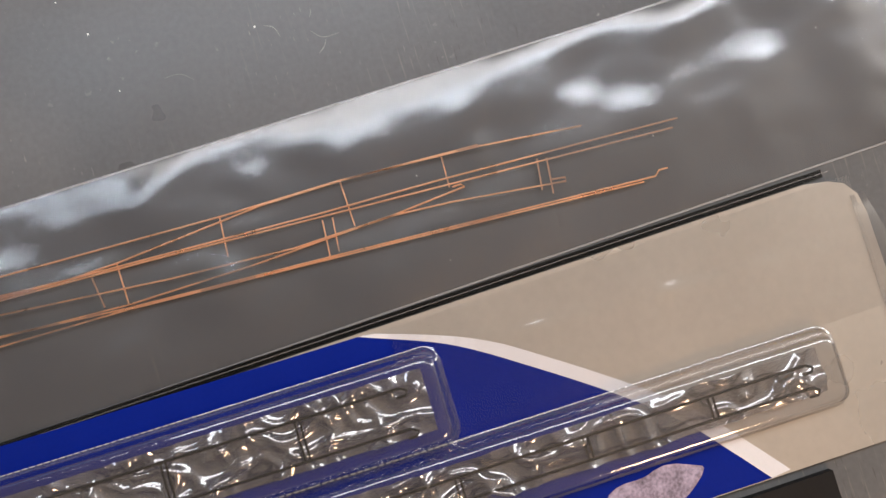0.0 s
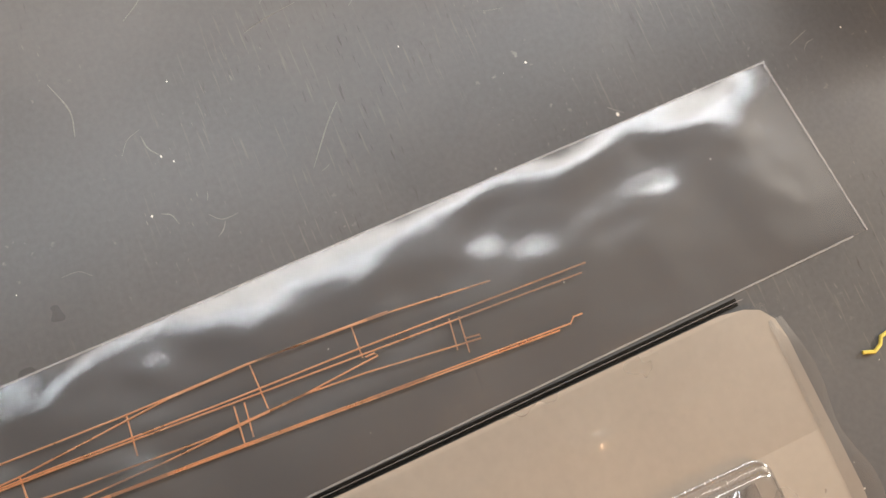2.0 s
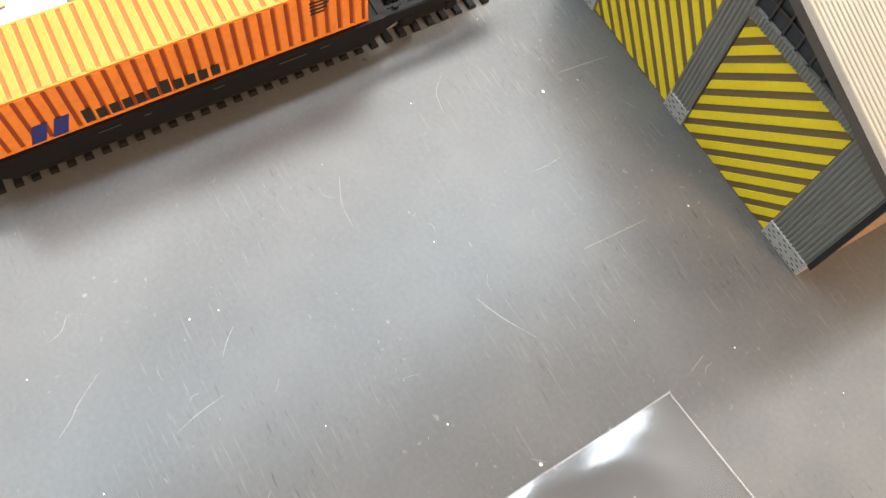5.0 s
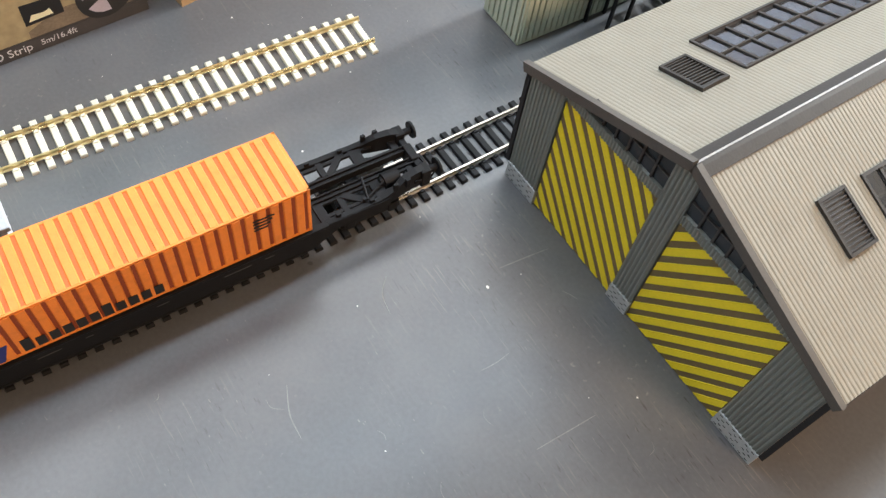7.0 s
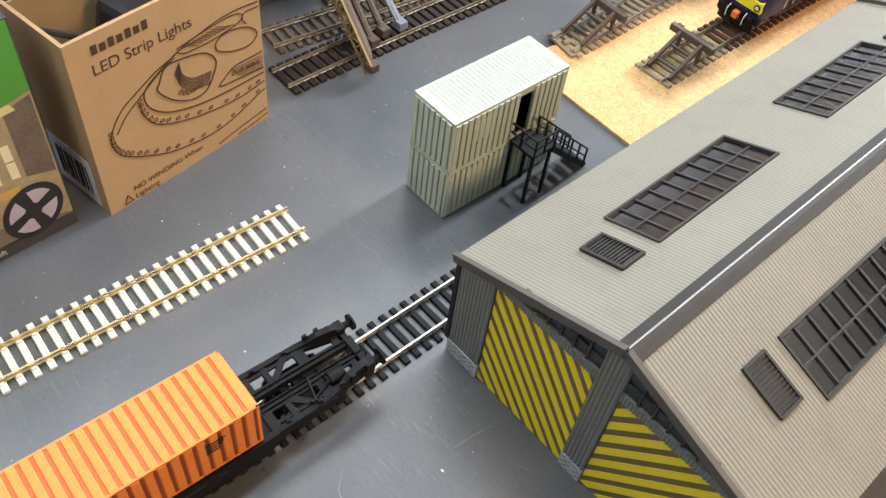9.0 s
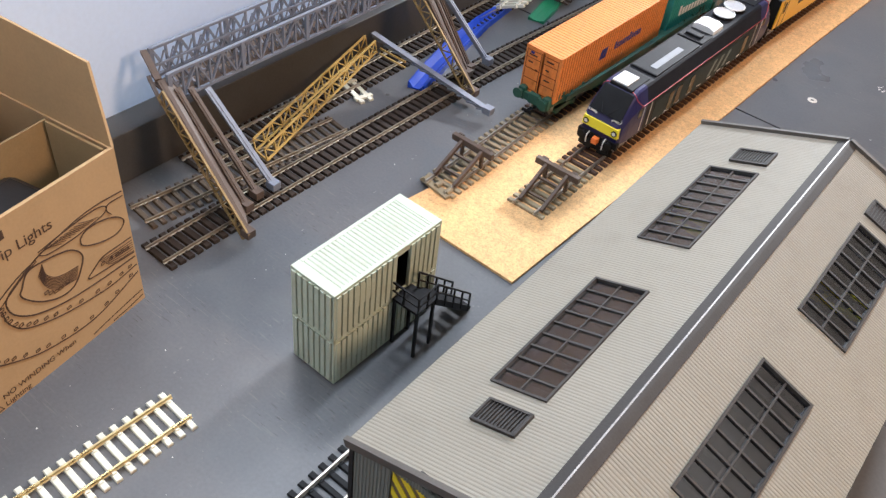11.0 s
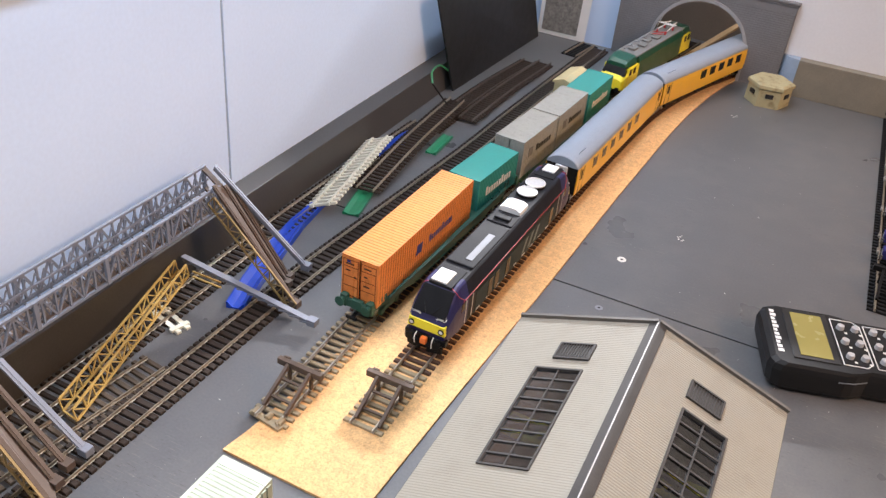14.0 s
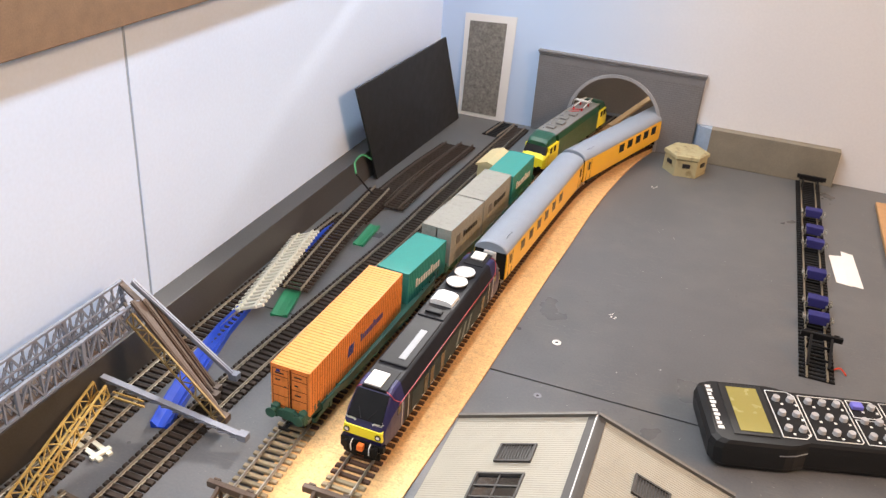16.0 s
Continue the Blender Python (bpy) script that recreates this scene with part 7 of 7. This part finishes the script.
sleeve()
t = thing("copper_mast_frames", place(0, 0), "thin copper wire mast frames inside the clear sleeve", "wire frames")
WIRES = [
    [(188.8, -473.8), (190.2, -383.8), (191.3, -314.8), (190.8, -275.3), (192.2, -241.8), (192.8, -228.6), (195.7, -195.1)],
    [(191.3, -475.3), (195.9, -385.4), (197.0, -364.5), (196.3, -349.2), (191.5, -301.5), (191.0, -275.4), (192.2, -229.4)],
    [(194.6, -475.5), (196.6, -385.6), (197.6, -341.5), (199.2, -285.3), (199.7, -244.1), (202.1, -163.6)],
    [(195.1, -475.7), (197.3, -385.7), (198.4, -338.1), (201.8, -244.7), (204.7, -166.1)],
    [(194.6, -476.7), (201.6, -386.9), (205.7, -334.8), (207.5, -295.1), (206.4, -263.1), (204.0, -237.4), (202.9, -238.4), (203.0, -241.3)],
    [(205.1, -478.7), (208.3, -388.8), (209.8, -348.5), (209.0, -308.5), (206.4, -263.1), (207.6, -242.7), (211.6, -205.2), (210.3, -205.1), (209.7, -209.8)],
    [(201.7, -478.5), (208.0, -388.7), (210.8, -348.8), (213.4, -284.9), (216.7, -213.9), (218.4, -176.4), (216.8, -174.7), (216.9, -171.6)],
    [(210.5, -479.5), (211.0, -389.5), (211.2, -349.8), (215.0, -263.9), (219.1, -180.6)],
]
CROSS = [((190.9, -314.7), (204.1, -315.6)), ((196.0, -349.1), (209.8, -348.9)), ((197.8, -357.6), (208.5, -356.2)), ((190.8, -275.3), (206.1, -274.7)), ((201.4, -284.1), (213.9, -285.0)), ((201.5, -280.8), (212.4, -281.8)), ((192.2, -241.8), (202.9, -242.2)), ((201.9, -212.2), (212.2, -213.5)), ((202.4, -209.1), (214.3, -210.3))]
for line in WIRES:
    b = bmesh.new()
    hose(b, [(x, y, 1.9) for x, y in line], 0.32, 6)
    part("wire", b, COPPER, t)
for a, c in CROSS:
    b = bmesh.new()
    bar(b, (*a, 1.6), (*c, 1.6), 0.5, 0.35)
    part("cross_wire", b, COPPER, t)


def blister_card():
    t = thing("blister_card", place(0, 0), "blue and silver blister card with two clear blisters", "blister card")
    SILVER = surface("silver_grey_card", (0.5, 0.46, 0.41), 0.3, metal=0.45, vary=0.06, coarse=20, fine=300, bump=0.03, coat=0.6)
    ROYAL = surface("royal_blue_card", (0.003, 0.014, 0.2), 0.22, vary=0.05, bump=0.02, spec=0.15)
    CARD_WHITE = surface("white_card_band", (0.72, 0.7, 0.72), 0.25, vary=0.03, bump=0.02, coat=0.5)
    x0 = lambda y: 235.0 + (y + 125) * (-7.3 / 273)
    top = [(236.4, -121.5), (238.5, -116.5), (243, -113), (250, -111.8), (300, -111), (316, -112), (321, -116), (322.5, -124)]
    b = bmesh.new()
    prism(b, [(x0(-480), -480), (324, -480), (322.5, -124)] + top[::-1][1:] + [(x0(-130), -130)], 1.2, 2.2)
    card = part("card", b, SILVER, t)
    arc = smooth_line([(240.2, -283.5, 0), (251, -256.5, 0), (266, -232.5, 0), (282.5, -209, 0), (296, -192.5, 0), (310, -180, 0), (322.4, -169.5, 0)], 8)
    b = bmesh.new()
    loft(b, [[(p.x, -479, 2.2), (p.x, p.y, 2.2), (p.x, p.y, 2.35), (p.x, -479, 2.35)] for p in arc])
    part("blue_field", b, ROYAL, card, "glossy royal blue field")
    b = bmesh.new()
    loft(b, [[(p.x, p.y - 0.2, 2.2), (max(p.x - 0.8, 240.2), p.y + 6.4 * min(1, 0.2 + k / 14), 2.2), (max(p.x - 0.8, 240.2), p.y + 6.4 * min(1, 0.2 + k / 14), 2.45), (p.x, p.y - 0.2, 2.45)] for k, p in enumerate(arc)])
    part("white_band", b, CARD_WHITE, card, "white curved band")
    # two blisters, each a tray with a domed box, a crumpled lining and a dark mast
    for (bx0, bx1, by0, by1, hh), mast_y in (((250, 280, -478, -262, 8.5), -276), ((281.5, 306, -478, -137.5, 8.5), -150)):
        b = bmesh.new()

        def rr(inset, z, r):
            pts = []
            for sx, sy, a0 in ((1, 1, 0), (-1, 1, 90), (-1, -1, 180), (1, -1, 270)):
                cx = (bx1 - inset - r) if sx > 0 else (bx0 + inset + r)
                cy = (by1 - inset - r) if sy > 0 else (by0 + inset + r)
                for k in range(5):
                    a = radians(a0 + 22.5 * k)
                    pts.append((cx + r * math.cos(a), cy + r * math.sin(a), z))
            return pts

        loft(b, [rr(-1.2, 2.5, 5.5), rr(0, 2.9, 4.5), rr(1.0, 6.2, 4.0), rr(1.6, hh, 3.5), rr(3.2, hh + 0.8, 3.0), rr(4.4, hh + 0.7, 2.5)], caps=False)
        b.faces.new([v for v in list(b.verts)[-20:]])
        blister = part("blister", b, BLISTER, t, "clear moulded blister", smooth=True)
        b = bmesh.new()
        nx, ny = 22, 190
        rows = []
        for j in range(ny + 1):
            rows.append([])
            for i in range(nx + 1):
                x = bx0 + 5 + (bx1 - bx0 - 10) * i / nx
                y = by1 - 6 - 205 * j / ny
                p = Vector((x * 0.06 + y * 0.05, y * 0.2, bx0))
                fold = (1 - abs(noise.noise(Vector((x * 0.08 + y * 0.05, y * 0.05 - x * 0.05, bx0 * 0.3))))) ** 7
                crease = (1 - abs(noise.noise(Vector((x * 0.08 - y * 0.03, y * 0.09, 4.0 + bx0))))) ** 10
                rows[-1].append(b.verts.new((x, y, 3.6 + fold * 2.4 + crease * 2.0 + noise.noise(p * 0.35) * 1.2)))
        for a, c in zip(rows, rows[1:]):
            for i in range(nx):
                b.faces.new((a[i], a[i + 1], c[i + 1], c[i]))
        part("crumpled_lining", b, film("crumpled_clear_lining", 0.05, 0.5, 0.17, 0.95, (0.42, 0.41, 0.5)), blister, "crumpled clear lining", smooth=True)
        b = bmesh.new()
        xl, xr = bx0 + 9, bx1 - 8
        for x in (xl, xr):
            hose(b, [(x, mast_y - 200, 6.9), (x, mast_y, 6.9), (x + 1.2, mast_y + 2.2, 6.9), (x + 2.6, mast_y + 1.4, 6.9), (x + 2.6, mast_y - 1.6, 6.9)], 0.5, 6)
        mast = part("mast", b, BLACK_METAL, blister, "dark wire mast")
        # crimp dashes along the edge, their white glint put in as milky colour
        b = bmesh.new()
        y = by1 - 5
        while y > by1 - 200:
            box(b, bx0 - 1.15, bx0 - 0.8, y - 1.5, y, 2.5, 3.0, 0.08)
            y -= 2.3
        part("crimp_glint_bead", b, CRIMP_GLINT, blister, "row of crimp beads whitened as glints")
        for k in range(5):
            b = bmesh.new()
            for d in (0, 1.6):
                bar(b, (xl, mast_y - 32 - k * 42 - d, 6.9), (xr, mast_y - 32 - k * 42 - d, 6.9), 0.6, 0.6)
            part("mast_tie", b, BLACK_METAL, mast)
    # thin clear film drawn over the silver end of the card, creased lengthwise
    CREASE = lambda y: 254 + (y + 235) * 0.03 + 1.2 * noise.noise(Vector((0, y * 0.08, 5)))
    b = bmesh.new()
    rows = []
    for j in range(61):
        rows.append([])
        for i in range(25):
            y = -114.5 - 160 * j / 60
            x = x0(y) + 1.5 + 44 * i / 24
            edge = min(1, 4 * i / 24, 4 * (1 - i / 24), 5 * j / 60, 5 * (1 - j / 60))
            q = Vector((x * 0.07, y * 0.035, 9.0))
            rows[-1].append(b.verts.new((x, y, 2.5 + edge * (0.9 + 0.7 * noise.noise(q) + 1.3 * math.exp(-(((x - CREASE(y)) / 1.5) ** 2)) * (0.6 + noise.noise(Vector((1, y * 0.09, 2))))))))
    for a, c in zip(rows, rows[1:]):
        for i in range(24):
            b.faces.new((a[i], a[i + 1], c[i + 1], c[i]))
    part("wrapping_film", b, film("clear_wrapping_film", 0.0, 0.035, 0.18, 0.75, (1.0, 1.0, 1.0)), t, "creased clear wrapping film", smooth=True)
    # dark see-through strip along the card, standing for the shade in the gap to the sleeve
    b = bmesh.new()
    loft(b, [[(x0(y) - 3.0, y, 0.7), (x0(y) - 0.3, y, 0.7), (x0(y) - 0.3, y, 1.0), (x0(y) - 3.0, y, 1.0)] for y in (-470, -300, -122)])
    rim = part("gap_shade", b, film("gap_shade_film", 0.0, 0.015, 0.4, 0.12, (0.45, 0.44, 0.42)), t, "dark see-through strip standing for shade beside the card")
    b = bmesh.new()
    for y in range(-470, -124, 10):
        bar(b, (x0(y) - 1.7, y, 1.1), (x0(y + 10) - 1.7, y + 10, 1.1), 0.2, 0.2)
    part("rim_fold", b, FILM_EDGE, rim)
    # loose clear flange past the card end, and a pale crease on the film
    b = bmesh.new()
    pts = smooth_line([(243, -110, 1), (262, -107.5, 3), (282, -109, 2), (300, -105.5, 3.5), (318, -107, 2)], 6)
    loft(b, [[(p.x, -116, 2.6), (p.x, p.y, p.z)] for p in pts], caps=False, closed=False)
    part("film_flange", b, BLISTER, t, "loose clear film edge", smooth=True)
    b = bmesh.new()
    prism(b, [(314 + (5.5 + 0.9 * math.sin(a * 5)) * math.cos(a), -206 + (16 + 2 * math.sin(a * 3 + 1)) * math.sin(a)) for a in [6.283 * k / 28 for k in range(28)]], 2.35, 2.45)
    part("pale_print", b, surface("pale_photo_print", (0.3, 0.25, 0.33), 0.4, vary=0.7, coarse=260, fine=900, bump=0), t, "pale printed picture patch")
    return t


blister_card()
b = bmesh.new()
prism(b, [(327, -480), (420, -480), (420, -150), (326, -150)], 0, 3)
single("black_card", b, BLACK_METAL, "black glossy card beside the blister pack", "card")

# ---- marks on the board ----
CHIP = surface("white_paint_chip", (0.75, 0.73, 0.68), 0.6)
b = bmesh.new()
spots = [(-174.6, -67.2), (-170, 8), (-79, -78), (26.6, -44.4), (101.6, -20.8), (130.7, -153), (159.5, -131), (159.5, -41.4), (117.2, -278), (135, -287.3), (-193, 226), (189, 444), (92, 556), (57, 535)]
for k in range(230):
    spots.append((random.uniform(-200, 330), random.uniform(-420, 480)))
for k in range(50):
    spots.append((random.uniform(30, 330), random.uniform(500, 1080)))
for k, (x, y) in enumerate(spots):
    r = random.uniform(0.45, 0.9) if k < 14 else random.uniform(0.12, 0.42)
    n = random.choice((4, 5, 6))
    a0, s = random.uniform(0, 6), random.uniform(0.5, 1.0)
    prism(b, [(x + r * math.cos(a0 + 6.283 * j / n), y + r * s * math.sin(a0 + 6.283 * j / n)) for j in range(n)], 0.01, 0.12)
single("paint_chips", b, CHIP, "tiny white paint chips scattered over the board", "paint chips", kind="stuff")

SCUFF = surface("pale_scratch", (0.2, 0.2, 0.19), 0.5, vary=0.3)
b = bmesh.new()
LINES = [[(21.7, -140.6), (33.5, -145.5), (44.4, -146.4)], [(52.8, -253.6), (60, -264), (64, -268), (68.3, -274)], [(-0.7, -79.9), (6, -86), (15.9, -88.1)], [(96.9, -70), (97.6, -55), (98.2, -41)], [(80.8, -303.7), (92, -300), (101, -301.2)],
         [(120.5, -218.4), (126.5, -224), (139, -233.7)], [(82, -218.5), (84, -230), (86.5, -238.2)], [(108.3, -281.8), (113, -281), (117.1, -277.9)], [(94.4, -118.8), (106, -114), (118.5, -106.9)], [(21.4, -34), (23, -20), (24.4, -8.7)]]
for k in range(34):
    x, y, a = random.uniform(-20, 210), random.uniform(-400, -10), random.uniform(0, 6.28)
    l = random.uniform(3, 16)
    bend = random.uniform(-0.5, 0.5)
    LINES.append([(x, y), (x + l * 0.5 * math.cos(a), y + l * 0.5 * math.sin(a)), (x + l * math.cos(a + bend), y + l * math.sin(a + bend))])
for j, line in enumerate(LINES):
    pts = smooth_line([(x, y, 0) for x, y in line], 6)
    wmax = 0.32 if j < 10 else random.uniform(0.1, 0.28)
    rings = []
    for k, p in enumerate(pts):
        way = (pts[min(k + 1, len(pts) - 1)] - pts[max(k - 1, 0)]).normalized()
        s = Vector((way.y, -way.x, 0)) * wmax * (0.25 + 0.75 * math.sin(math.pi * (k + 0.5) / len(pts)) * random.uniform(0.5, 1))
        rings.append([p - s + Vector((0, 0, 0.01)), p + s + Vector((0, 0, 0.01)), p + s * 0.6 + Vector((0, 0, 0.05)), p - s * 0.6 + Vector((0, 0, 0.05))])
    loft(b, rings)
single("scratch_marks", b, SCUFF, "pale curved scratches in the grey paint", "scratches", kind="stuff")

for x, y, r in ((-1.8, 556.6, 4.2), (2.2, 473.5, 3.4)):
    t = thing("countersunk_screw", place(x, y, 0), "screw head sunk flush in the grey board", "screw", "board screws")
    b = bmesh.new()
    ring(b, (0, 0, 0.2), (0, 0, 1), r, r * 0.35, 0.4, 20)
    part("screw_head", b, CHIP if r > 4 else GREY_PANEL, t)
    b = bmesh.new()
    rod(b, (0, 0, 0.02), (0, 0, 0.15), r * 0.36, n=10)
    part("screw_slot", b, BLACK_MARK, t)
b = bmesh.new()
for cx, cy in ((35.5, 623.8), (30, 963)):
    for k in range(9):
        x, y, r = cx + random.gauss(0, 2.6), cy + random.gauss(0, 2.6), random.uniform(0.3, 1.2)
        prism(b, [(x + r * math.cos(6.283 * j / 6 + k), y + r * 0.7 * math.sin(6.283 * j / 6 + k)) for j in range(6)], 0.01, 0.25)
single("filler_crumbs", b, CHIP, "white filler crumbs over buried screws", "filler crumbs", kind="stuff")
b = bmesh.new()
hose(b, [(264.7, -89.8, 0.6), (266, -86, 0.9), (264.6, -83, 0.8), (262.4, -81.5, 0.8), (261.9, -77.9, 0.6)], 0.7, 6)
single("yellow_scrap", b, surface("yellow_scrap_plastic", (0.75, 0.6, 0.12), 0.5), "bent scrap of yellow plastic on the board", "scrap")
